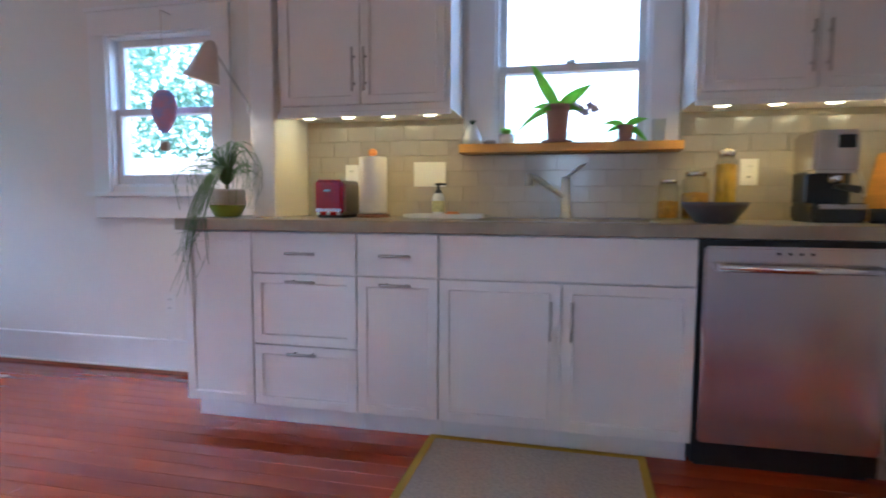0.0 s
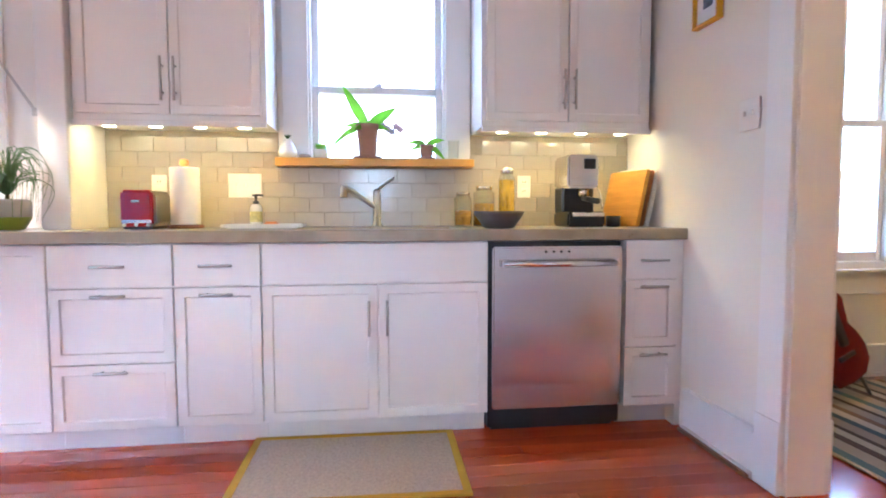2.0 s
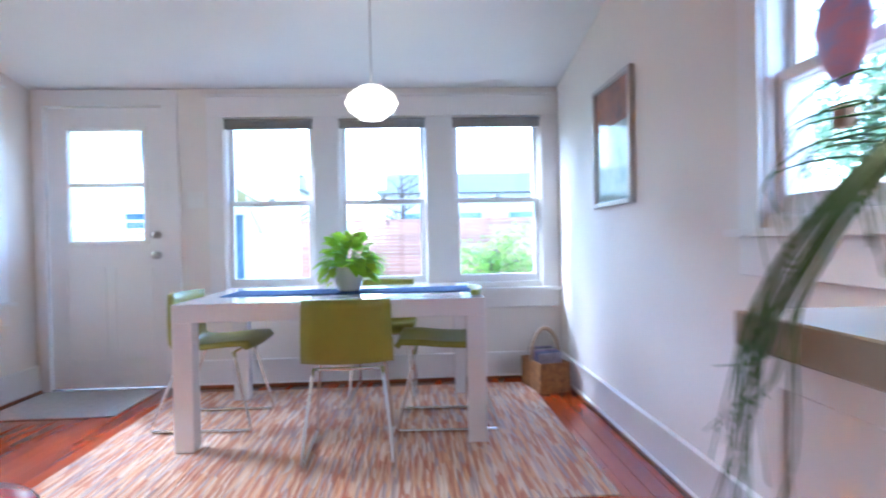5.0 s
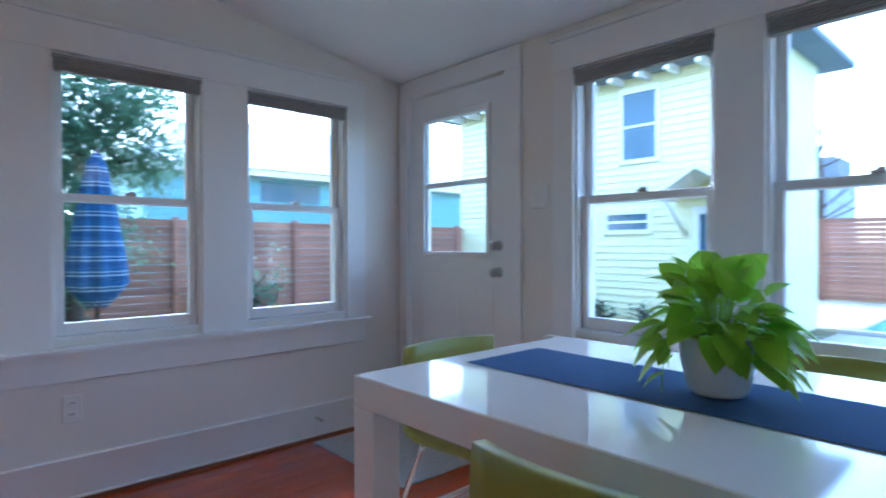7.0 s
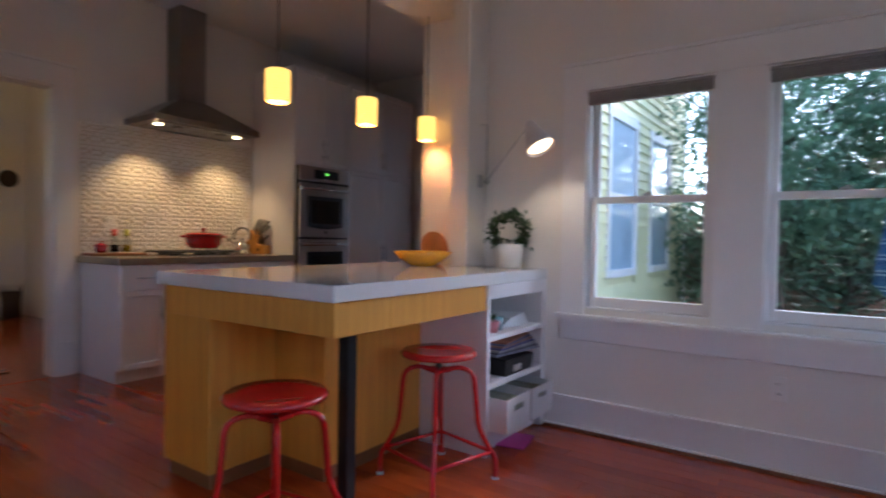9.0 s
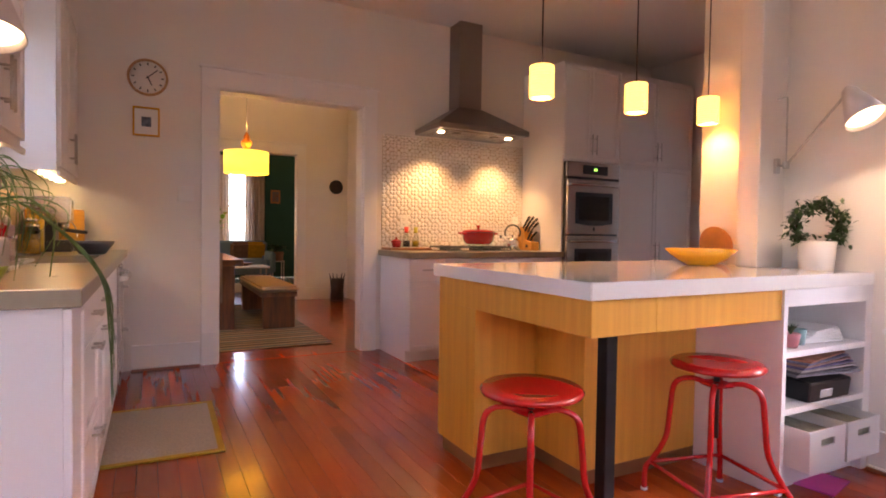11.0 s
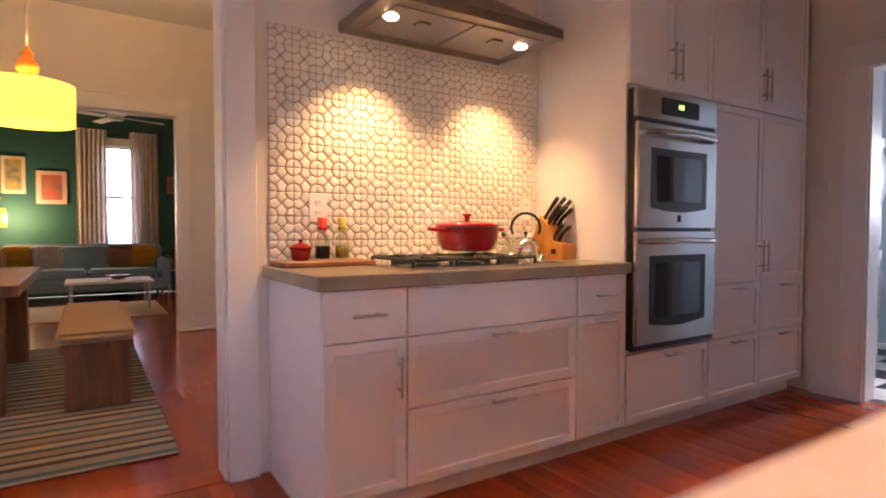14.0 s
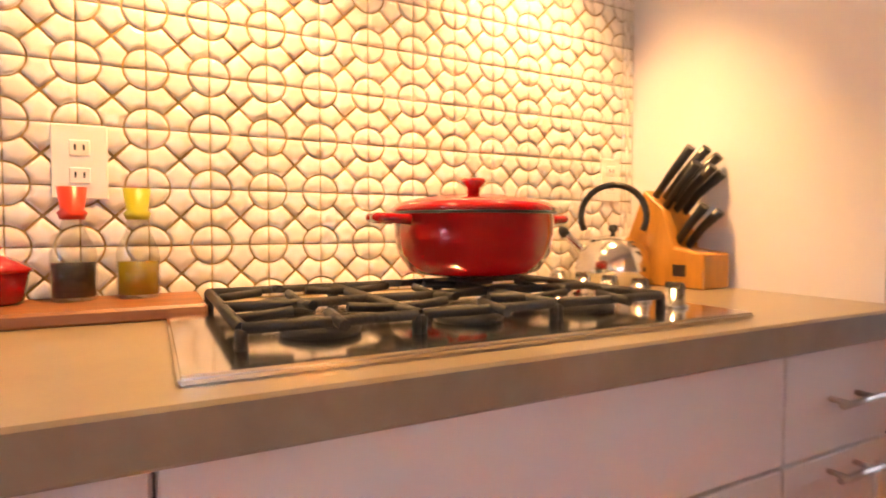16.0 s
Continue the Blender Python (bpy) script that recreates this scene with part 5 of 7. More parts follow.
part("roof", boxes((-0.1, 7.6, -0.45, 0.01, 4.36, 4.46)), M_ROOF, wing, "grey roof eave", M0)

# two-storey yellow house beyond the lawn
H0 = pose(-15.0, -4.05, 0, 0, 0, 90) @ pose(-8.0, 0, 0)
yh = thing("garden_house", "two-storey pale yellow clapboard house with a gabled porch", "house")
part("wall", boxes((0, 8.0, 0.002, 2.0, GZ, 4.75)), M_SIDING, yh, "", H0)
HH = [(4.97, 5.69, 2.90, 4.28), (4.60, 5.52, 1.43, 1.76), (6.55, 7.20, GZ, 1.72)]
siding(yh, 8.0, GZ + 0.15, 4.7, H0, M_SIDING, 0.15, [(a - 0.09, b + 0.09, c - 0.1, d + 0.1) for a, b, c, d in HH])
far_window(yh, *HH[0], H0)
far_window(yh, *HH[1], H0)
part("door", boxes((6.57, 7.18, -0.03, 0.0, GZ, 1.70), r=0.005), M_DGLASS, yh, "dark glazed door", H0)
part("door_frame", boxes((6.45, 6.57, -0.05, 0.0, GZ, 1.85), (7.18, 7.30, -0.05, 0, GZ, 1.85), (6.57, 7.18, -0.05, 0, 1.70, 1.85)), M_TRIM, yh, "", H0)
bm = bmesh.new()
v = [bm.verts.new(p) for p in ((6.10, -1.05, 2.05), (6.92, -1.05, 2.56), (7.74, -1.05, 2.05), (6.10, 0, 2.05), (6.92, 0, 2.56), (7.74, 0, 2.05), (6.10, -1.05, 1.95), (6.92, -1.05, 2.45), (7.74, -1.05, 1.95), (6.10, 0, 1.95), (6.92, 0, 2.45), (7.74, 0, 1.95))]
for f in ((0, 1, 4, 3), (1, 2, 5, 4), (6, 9, 10, 7), (7, 10, 11, 8), (0, 6, 7, 1), (1, 7, 8, 2), (0, 3, 9, 6), (2, 8, 11, 5)):
    bm.faces.new([v[i] for i in f])
part("porch_roof", bm, M_TRIM, yh, "white gabled porch roof", H0)
for x in (6.30, 7.54):
    part("porch_bracket", tube([(x, -0.95, 2.0), (x, 0.0, 1.3)], 0.05, 4), M_TRIM, yh, "", H0)
bm = bmesh.new()
v = [bm.verts.new(p) for p in ((-0.6, -0.6, 4.72), (8.5, -0.6, 4.72), (8.5, 2.6, 4.72), (-0.6, 2.6, 4.72), (1.0, 1.0, 5.6), (7.0, 1.0, 5.6), (-0.6, -0.6, 4.60), (8.5, -0.6, 4.60), (8.5, 2.6, 4.60), (-0.6, 2.6, 4.60))]
for f in ((0, 1, 5, 4), (1, 2, 5), (2, 3, 4, 5), (3, 0, 4), (6, 7, 1, 0), (7, 8, 2, 1), (8, 9, 3, 2), (9, 6, 0, 3), (6, 9, 8, 7)):
    bm.faces.new([v[i] for i in f])
part("roof", bm, M_ROOF, yh, "grey hipped roof", H0)
for k in range(14):
    part("rafter_tail", boxes((0.1 + 0.6 * k, 0.2 + 0.6 * k, -0.55, 0.0, 4.46, 4.60)), M_TRIM, yh, "", H0)
part("corner_board", boxes((7.88, 8.04, -0.04, 0.15, GZ, 4.6)), M_TRIM, yh, "", H0)


def fence(name, m, length, z1, mat, label, step=0.14):
    f = thing(name, label, "fence", m)
    bm = bmesh.new()
    box(bm, 0, 2.4, -0.012, 0.012, 0, step - 0.008)
    me = mesh("fence_board", bm, mat)
    n = int(length / 2.42)
    for k in range(n):
        z = GZ + 0.06
        while z < z1 - 0.05:
            o = new("fence_board", me)
            o.parent = f
            o.matrix_basis = pose(2.42 * k, 0, z)
            z += step
        part("fence_post", boxes((2.42 * k - 0.05, 2.42 * k + 0.05, 0.013, 0.11, GZ, z1 + 0.03)), mat, f)
    return f


fence("fence", pose(-22.0, -12.0, 0), 22.0, 1.62, M_FENCE, "red-brown horizontal board fence behind the shrubs")
fence("fence", pose(-23.6, 9.0, 0, 0, 0, -90), 17.0, 1.86, M_FENCE, "red-brown horizontal board fence behind the pool")
fence("fence", pose(-9.0, 2.6, 0), 17.0, 1.36, M_FENCEN, "tan horizontal board fence beside the house", 0.15)

# neighbour beyond the south fence
nh = thing("neighbour_house", "aqua clapboard house with a pale low roof", "house")
part("wall", boxes((-20.0, -8.2, -22.0, -17.0, GZ, 3.2)), M_TEALS, nh)
siding(nh, 11.8, GZ + 0.1, 2.6, pose(-20.0, -17.0, 0, 0, 0, 180) @ pose(-11.8, 0, 0), M_TEALS, 0.16)
part("fascia", boxes((-20.6, -7.6, -17.6, -16.5, 3.15, 3.35)), M_TRIM, nh)
bm = bmesh.new()
v = [bm.verts.new(p) for p in ((-20.6, -16.4, 3.35), (-7.6, -16.4, 3.35), (-7.6, -22.5, 3.35), (-20.6, -22.5, 3.35), (-17.0, -19.4, 5.3), (-10.4, -19.4, 5.3))]
for f in ((0, 1, 5, 4), (1, 2, 5), (2, 3, 4, 5), (3, 0, 4), (3, 2, 1, 0)):
    bm.faces.new([v[i] for i in f])
part("roof", bm, M_ROOFW, nh, "pale low-pitched roof")
part("window", boxes((-13.4, -11.4, -17.0, -16.96, 2.45, 3.05)), M_DGLASS, nh)
for x, y, w, h in ((-30, 2, 9, 3.4), (-31, 14, 8, 3.8), (-33, -12, 9, 4.0)):
    far = thing("far_house", "distant grey house behind the fence", "house")
    part("wall", boxes((x - 5, x, y - w / 2, y + w / 2, GZ, h)), material("far_siding", (0.40, 0.44, 0.48), 0.7, vary=0.05), far)
    part("roof", boxes((x - 5.4, x + 0.4, y - w / 2 - 0.4, y + w / 2 + 0.4, h, h + 0.2), (x - 4, x - 1, y - w / 2, y + w / 2, h + 0.2, h + 1.1)), M_ROOF, far)
    for k in range(3):
        part("window", boxes((x, x + 0.03, y - w / 2 + 1 + 2.6 * k, y - w / 2 + 2.2 + 2.6 * k, 1.0, 2.4)), M_DGLASS, far)


def tree(x, y, height, crown, leaves, seed, label, mat, name="tree", size=0.16, low=0.9, bare=False):
    r = random.Random(seed)
    t = thing(name, label, "tree" if name == "tree" else "shrub", pose(x, y, GZ))
    bm = bmesh.new()
    tips = []
    if low < height:
        tube(arc([(0, 0, 0), (0.08, 0.05, height * 0.3), (-0.05, 0.1, height * 0.6), (0.1, 0, height * 0.85)]), 0.035 * height ** 0.9, 8, bm, r1=0.03)
    for k in range(16 if bare else 11):
        a, z = r.uniform(0, 6.28), height * r.uniform(0.25, 0.8)
        d = Vector((math.cos(a), math.sin(a), r.uniform(0.3, 1.0)))
        e = Vector((0, 0, z)) + d * crown * r.uniform(0.5, 0.85)
        m = Vector((0, 0, z)) + d * crown * 0.35 + Vector((r.uniform(-0.2, 0.2), r.uniform(-0.2, 0.2), 0))
        tube(arc([(0, 0, z), m, e], 4), 0.035, 5, bm, r1=0.008)
        tips += [m, e]
        if bare:
            for j in range(5):
                b = m.lerp(e, r.random())
                tube([b, b + Vector((r.uniform(-0.6, 0.6), r.uniform(-0.6, 0.6), r.uniform(0.1, 0.7)))], 0.012, 4, bm, r1=0.003)
    part("trunk", bm, M_BARK, t)
    if not leaves:
        return t
    clumps = [p + Vector((r.gauss(0, 0.25 * crown), r.gauss(0, 0.25 * crown), r.gauss(0, 0.18 * crown))) for p in tips for _ in range(7)]
    bm = bmesh.new()
    for k in range(leaves):
        c = r.choice(clumps)
        p = c + Vector((r.gauss(0, 1), r.gauss(0, 1), r.gauss(0, 0.8))) * crown * 0.13
        if p.z < low * 0.4:
            p.z = low * 0.4 + r.random() * 0.3
        d = Vector((r.uniform(-1, 1), r.uniform(-1, 1), r.uniform(-0.6, 0.5)))
        leaf(bm, p, d, (0, 0, 1), size * r.uniform(0.7, 1.3), size * 0.5, 0.2, 2)
    part("crown", bm, mat, t)
    return t


M_FOL = material("garden_foliage", (0.12, 0.22, 0.13), 0.6, vary=0.5, scale=1.5, color2=(0.07, 0.15, 0.10))
leafy(M_FOL, (0.26, 0.40, 0.24), 0.4)
M_FOLB = material("bright_shrub", (0.12, 0.24, 0.04), 0.6, vary=0.4, scale=3)
leafy(M_FOLB, (0.40, 0.62, 0.08))
tree(-4.2, -10.0, 4.6, 2.3, 24000, 3, "leafy green garden tree behind the breakfast room", M_FOL, size=0.11)
tree(-5.75, -10.8, 4.4, 1.55, 15000, 8, "leafy green garden tree near the fence", M_FOL, size=0.11)
tree(-5.0, -11.2, 1.7, 1.2, 5000, 41, "dense green shrub before the fence", M_FOL, "shrub", 0.11, 0.3)
tree(-3.2, -11.2, 2.2, 1.5, 5000, 11, "dense green shrub before the fence", M_FOL, "shrub", 0.12, 0.3)
tree(-8.6, -11.2, 1.1, 0.8, 900, 12, "small green shrub before the fence", M_FOL, "shrub", 0.12, 0.3)
tree(-11.5, -11.2, 1.0, 0.7, 700, 13, "small green shrub before the fence", M_FOL, "shrub", 0.12, 0.3)
tree(-15.0, 0.75, 1.6, 1.0, 2200, 14, "bright green rounded shrub in the garden", M_FOLB, "shrub", 0.12, 0.3)
tree(-23.0, -2.6, 0.9, 0.6, 700, 15, "low green planting by the pool", M_FOLB, "shrub", 0.12, 0.2)
tree(-24.6, -1.6, 5.2, 2.2, 0, 16, "bare winter tree beyond the pool", M_FOL, bare=True)
tree(-25.0, -6.0, 6.0, 2.6, 0, 17, "bare winter tree beyond the fence", M_FOL, bare=True)
for k in range(5):
    tree(-14.2, -9.0 + 0.9 * k, 0.5, 0.35, 160, 30 + k, "low clipped planting along the yellow house", M_FOL, "shrub", 0.09, 0.15)
tree(-7.4, 6.2, 5.2, 2.3, 12000, 21, "leafy tree outside the north window", M_FOL, size=0.13)
tree(-11.0, 6.4, 5.4, 2.4, 10000, 22, "leafy tree beyond the side fence", M_FOL, size=0.14)
nb = thing("green_awning", "long dark green awning above the side fence", "awning")
part("awning", boxes((-3.2, 6.0, 5.2, 6.4, 1.75, 1.95), r=0.02), material("awning_green", (0.34, 0.42, 0.38), 0.8, vary=0.1), nb)
part("wall", boxes((-3.2, 6.0, 6.4, 6.6, GZ, 4.4)), material("white_siding", (0.80, 0.80, 0.80), 0.6, vary=0.05), nb, "white clapboard wall")

# closed garden umbrella
um = thing("garden_umbrella", "closed blue and white striped garden umbrella on a pole", "umbrella", pose(-5.46, -7.9, GZ))
M_UMB = stripes("striped_canvas", 2, [(0, (0.02, 0.07, 0.20)), (0.35, (0.30, 0.38, 0.50)), (0.45, (0.02, 0.07, 0.20)), (0.6, (0.30, 0.38, 0.50)), (0.68, (0.03, 0.10, 0.26))], 0.16)
bm = bmesh.new()
rows = []
for z, r0 in ((1.02, 0.10), (1.10, 0.19), (1.25, 0.26), (1.5, 0.24), (1.9, 0.18), (2.3, 0.12), (2.55, 0.08), (2.66, 0.03)):
    rows.append([bm.verts.new((r0 * (1 + 0.22 * math.cos(8 * a)) * math.cos(a), r0 * (1 + 0.22 * math.cos(8 * a)) * math.sin(a), z + 0.05 * math.cos(8 * a) * (z < 1.2))) for a in [2 * math.pi * k / 32 for k in range(32)]])
for a, b in zip(rows, rows[1:]):
    for k in range(32):
        bm.faces.new((a[k], a[(k + 1) % 32], b[(k + 1) % 32], b[k])).smooth = True
part("canopy", bm, M_UMB, um)
part("pole", tube([(0, 0, 0.02), (0, 0, 2.72)], 0.022, 8), M_DARKW, um)
part("base", lathe([(0.25, 0), (0.25, 0.06), (0.05, 0.09), (0.04, 0.3)], seg=20), M_IRON, um)


# ---- things on the kitchen worktop ----
ZW = 0.9155
to = thing("toaster", "glossy red toaster with a dark metal side", "toaster", pose(-2.44, -0.25, ZW))
part("body", boxes((-0.067, 0.067, -0.10, 0.13, 0.012, 0.172), r=0.018, seg=3), M_STEELH, to)
part("front_panel", boxes((-0.068, 0.068, -0.128, -0.10, 0.012, 0.174), r=0.012, seg=3), M_ENAMEL, to)
part("trim_band", boxes((-0.062, 0.062, -0.1305, -0.127, 0.028, 0.042)), M_CHROME, to)
part("lever", boxes((-0.018, 0.018, -0.142, -0.127, 0.118, 0.128), r=0.003), M_CHROME, to)
for x in (-0.05, 0.0, 0.05):
    part("knob", lathe([(0, 0.008), (0.007, 0.008), (0.008, 0), (0, 0)], seg=10), M_WHITE, to, "", pose(x, -0.128, 0.02, 90))
part("slots", boxes((-0.03, -0.012, -0.06, 0.10, 0.171, 0.1735), (0.012, 0.03, -0.06, 0.10, 0.171, 0.1735)), M_BLACK, to)
part("base", boxes((-0.06, 0.06, -0.11, 0.12, 0.0, 0.012)), M_BLACK, to)
pt = thing("paper_towel_roll", "white paper towel roll on a wooden holder", "paper towel", pose(-2.285, -0.21, ZW))
part("holder_base", lathe([(0.08, 0), (0.08, 0.012), (0.07, 0.016), (0.01, 0.017), (0.01, 0.30), (0, 0.30)], seg=28), M_RUSTIC, pt)
part("roll", lathe([(0.02, 0.018), (0.064, 0.018), (0.066, 0.03), (0.066, 0.278), (0.063, 0.285), (0.02, 0.285)], seg=32), material("paper", (0.82, 0.79, 0.74), 0.95, vary=0.03, scale=30, bump=0.2, bscale=200), pt)
part("finial", lathe([(0.010, 0.29), (0.022, 0.30), (0.02, 0.318), (0.008, 0.324), (0, 0.324)], seg=14), M_ORANGE, pt, "orange wooden knob")


def wall_plate(m, w=0.072, h=0.118, kind="outlet", label="white plastic wall outlet"):
    p = thing("wall_outlet" if kind == "outlet" else "light_switch", label, "outlet" if kind == "outlet" else "switch", m)
    part("plate", boxes((-w / 2, w / 2, -0.006, 0, -h / 2, h / 2), r=0.002), M_WHITE, p)
    if kind == "outlet":
        for z in (-0.024, 0.024):
            part("socket", boxes((-0.016, 0.016, -0.008, -0.005, z - 0.014, z + 0.014), r=0.002), M_WHITE, p)
            part("slots", boxes((-0.008, -0.005, -0.0085, -0.0075, z - 0.004, z + 0.006), (0.005, 0.008, -0.0085, -0.0075, z - 0.004, z + 0.006)), M_BLACK, p)
    else:
        n = max(1, round(w / 0.055))
        for k in range(n):
            x = (k - (n - 1) / 2) * 0.046
            part("toggle", boxes((x - 0.006, x + 0.006, -0.016, -0.005, -0.004, 0.014), r=0.001), M_WHITE, p)
    return p


wall_plate(pose(-2.47, -0.008, 1.12))
wall_plate(pose(-2.055, -0.008, 1.127), 0.165, 0.122, "switch", "white three-gang switch plate on the tiled wall")
wall_plate(pose(-0.59, -0.008, 1.127))
wall_plate(pose(-0.002, -1.03, 1.35, 0, 0, -90), 0.115, 0.118, "switch", "white two-gang switch plate beside the doorway")
wall_plate(pose(-3.594, -0.002, 0.40))
wall_plate(pose(-4.60, YS + 0.002, 0.40, 0, 0, 180))
wall_plate(pose(XW + 0.002, -2.65, 1.35, 0, 0, 90), 0.115, 0.118, "switch", "white switch plate beside the back door")
wall_plate(pose(-0.70, YK + 0.002, 1.36, 0, 0, 180), 0.115, 0.118, "switch", "white switch plate beside the laundry door")
wall_plate(pose(-0.012, -2.874, 1.173, 0, 0, -90), 0.085, 0.13)
wall_plate(pose(-0.012, -4.12, 1.19, 0, 0, -90))
wall_plate(pose(DX1 - 0.002, -3.02, 1.36, 0, 0, 90) @ pose(0, 0, 0, 0, 0, 180), 0.072, 0.118, "switch", "white switch plate on the dining room wall")

tr = solo("ceramic_tray", boxes((-0.165, 0.165, -0.07, 0.07, 0.0, 0.008), (-0.17, 0.17, -0.085, -0.068, 0.004, 0.02), (-0.17, 0.17, 0.068, 0.085, 0.004, 0.02), (-0.185, -0.163, -0.085, 0.085, 0.004, 0.02), (0.163, 0.185, -0.085, 0.085, 0.004, 0.02), r=0.004, seg=2), M_POT, "flat white ceramic tray by the sink", "tray", pose(-1.915, -0.25, ZW))
sb = thing("soap_bottle", "clear soap bottle with a black pump and yellow label", "bottle", pose(-1.955, -0.25, ZW + 0.009))
part("bottle", lathe([(0.026, 0), (0.028, 0.006), (0.028, 0.085), (0.022, 0.10), (0.012, 0.106), (0, 0.106)], seg=20), material("clear_soap", (0.75, 0.74, 0.68), 0.1, vary=0.03), sb)
part("label", lathe([(0.0287, 0.02), (0.0287, 0.07)], seg=20), material("bottle_label", (0.70, 0.64, 0.25), 0.6, vary=0.3, scale=60), sb)
part("pump", lathe([(0.014, 0.104), (0.014, 0.118), (0.006, 0.12), (0.006, 0.14), (0.016, 0.142), (0.016, 0.15), (0, 0.151)], seg=14), M_BLACK, sb)
part("spout", tube([(0, 0, 0.147), (0.035, -0.008, 0.145)], 0.005, 6), M_BLACK, sb)
solo("soap_bar", boxes((-0.032, 0.032, -0.02, 0.02, 0.0, 0.022), r=0.008, seg=2), material("orange_soap", (0.62, 0.20, 0.04), 0.4), "orange soap in a small dish on the tray", "soap", pose(-1.885, -0.26, ZW + 0.009))


def jar(x, y, r, h, fill, label, color):
    j = thing("storage_jar", label, "jar", pose(x, y, ZW), "glass jars on the worktop")
    part("jar", lathe([(r * 0.9, 0), (r, 0.006), (r, h * 0.82), (r * 0.72, h * 0.88), (r * 0.72, h * 0.9), (r * 0.68, h * 0.9), (r * 0.68, h * 0.87), (r * 0.95, h * 0.81), (r * 0.95, 0.01), (0, 0.01)], seg=24), M_JAR, j)
    part("contents", lathe([(r * 0.9, 0.011), (r * 0.93, 0.03), (r * 0.93, h * fill), (0, h * fill + 0.006)], seg=20), material("dry_pasta", color, 0.7, vary=0.4, scale=70, bump=0.8, bscale=120, stretch=(1, 1, 0.3) if h > 0.25 else (1, 1, 1)), j, "yellow dried pasta")
    part("lid", lathe([(r * 0.75, h * 0.895), (r * 0.78, h * 0.90), (r * 0.78, h * 0.965), (r * 0.7, h * 0.98), (r * 0.2, h * 0.985), (r * 0.25, h), (0, h)], seg=24), M_STEEL, j, "steel lid")


jar(-0.955, -0.20, 0.044, 0.175, 0.45, "small glass jar of dried pasta with a steel lid", (0.72, 0.36, 0.02))
jar(-0.842, -0.17, 0.055, 0.21, 0.55, "wide glass jar of dried pasta with a steel lid", (0.76, 0.40, 0.02))
jar(-0.728, -0.19, 0.042, 0.30, 0.78, "tall glass jar of spaghetti with a steel lid", (0.80, 0.48, 0.015))
solo("dark_bowl", lathe([(0.06, 0), (0.07, 0.004), (0.112, 0.062), (0.118, 0.078), (0.113, 0.078), (0.065, 0.012), (0, 0.01)], seg=36), material("slate_ceramic", (0.10, 0.085, 0.085), 0.45, vary=0.15, scale=20), "dark grey ceramic bowl by the sink", "bowl", pose(-0.835, -0.48, ZW))
cf = thing("coffee_machine", "brushed steel espresso machine on a black base", "coffee machine", pose(-0.36, -0.23, ZW) @ Matrix.Diagonal((0.74, 0.86, 1, 1)))
part("drip_base", boxes((-0.13, 0.13, -0.13, 0.13, 0.0, 0.075), r=0.012, seg=2), M_BLACK, cf)
part("drip_tray", boxes((-0.11, 0.11, -0.16, -0.12, 0.05, 0.072), r=0.004), M_STEEL, cf)
part("column", boxes((-0.125, 0.10, -0.02, 0.13, 0.07, 0.20), r=0.01), M_BLACK, cf)
part("head", boxes((-0.13, 0.085, -0.12, 0.13, 0.19, 0.355), r=0.014, seg=2), M_STEEL, cf)
part("display", boxes((-0.02, 0.06, -0.1225, -0.118, 0.285, 0.335), r=0.002), M_BLACK, cf, "black control panel")
part("group_head", lathe([(0.035, 0.15), (0.038, 0.19), (0, 0.192)], 0, -0.06, 0, 20), M_CHROME, cf)
part("portafilter", tube([(0.0, -0.06, 0.145), (0.02, -0.12, 0.135), (0.04, -0.21, 0.125)], 0.014, 8), M_BLACK, cf)
part("steam_knob", lathe([(0, 0.03), (0.02, 0.03), (0.022, 0), (0, 0)], seg=14), M_BLACK, cf, "", pose(0.085, -0.03, 0.30, 0, 90, 0))
part("steam_wand", tube(arc([(0.08, -0.10, 0.20), (0.095, -0.13, 0.15), (0.10, -0.14, 0.09)]), 0.005, 6), M_CHROME, cf)
solo("small_cup", lathe([(0.03, 0), (0.034, 0.004), (0.036, 0.055), (0.032, 0.055), (0.028, 0.008), (0, 0.006)], seg=18), M_BLACK, "small black cup beside the espresso machine", "cup", pose(-0.215, -0.32, ZW))
for k, (mat, lab, h) in enumerate(((M_ORANGE, "honey-brown wooden chopping board leaning on the wall", 0.29), (M_RUSTIC, "dark wooden chopping board leaning behind another", 0.285), (M_WHITE, "white chopping board leaning on the wall", 0.305))):
    solo("chopping_board", boxes((-0.009, 0.009, -0.17, 0.17, 0, h), r=0.007, seg=2), material("board_honey", (0.62, 0.30, 0.035), 0.5, vary=0.2, scale=5, stretch=(6, 0.6, 6)) if k == 0 else mat, lab, "chopping board", pose(-0.135 + 0.030 * k, -0.21 + 0.01 * k, ZW + 0.001, 0, 12, 8))

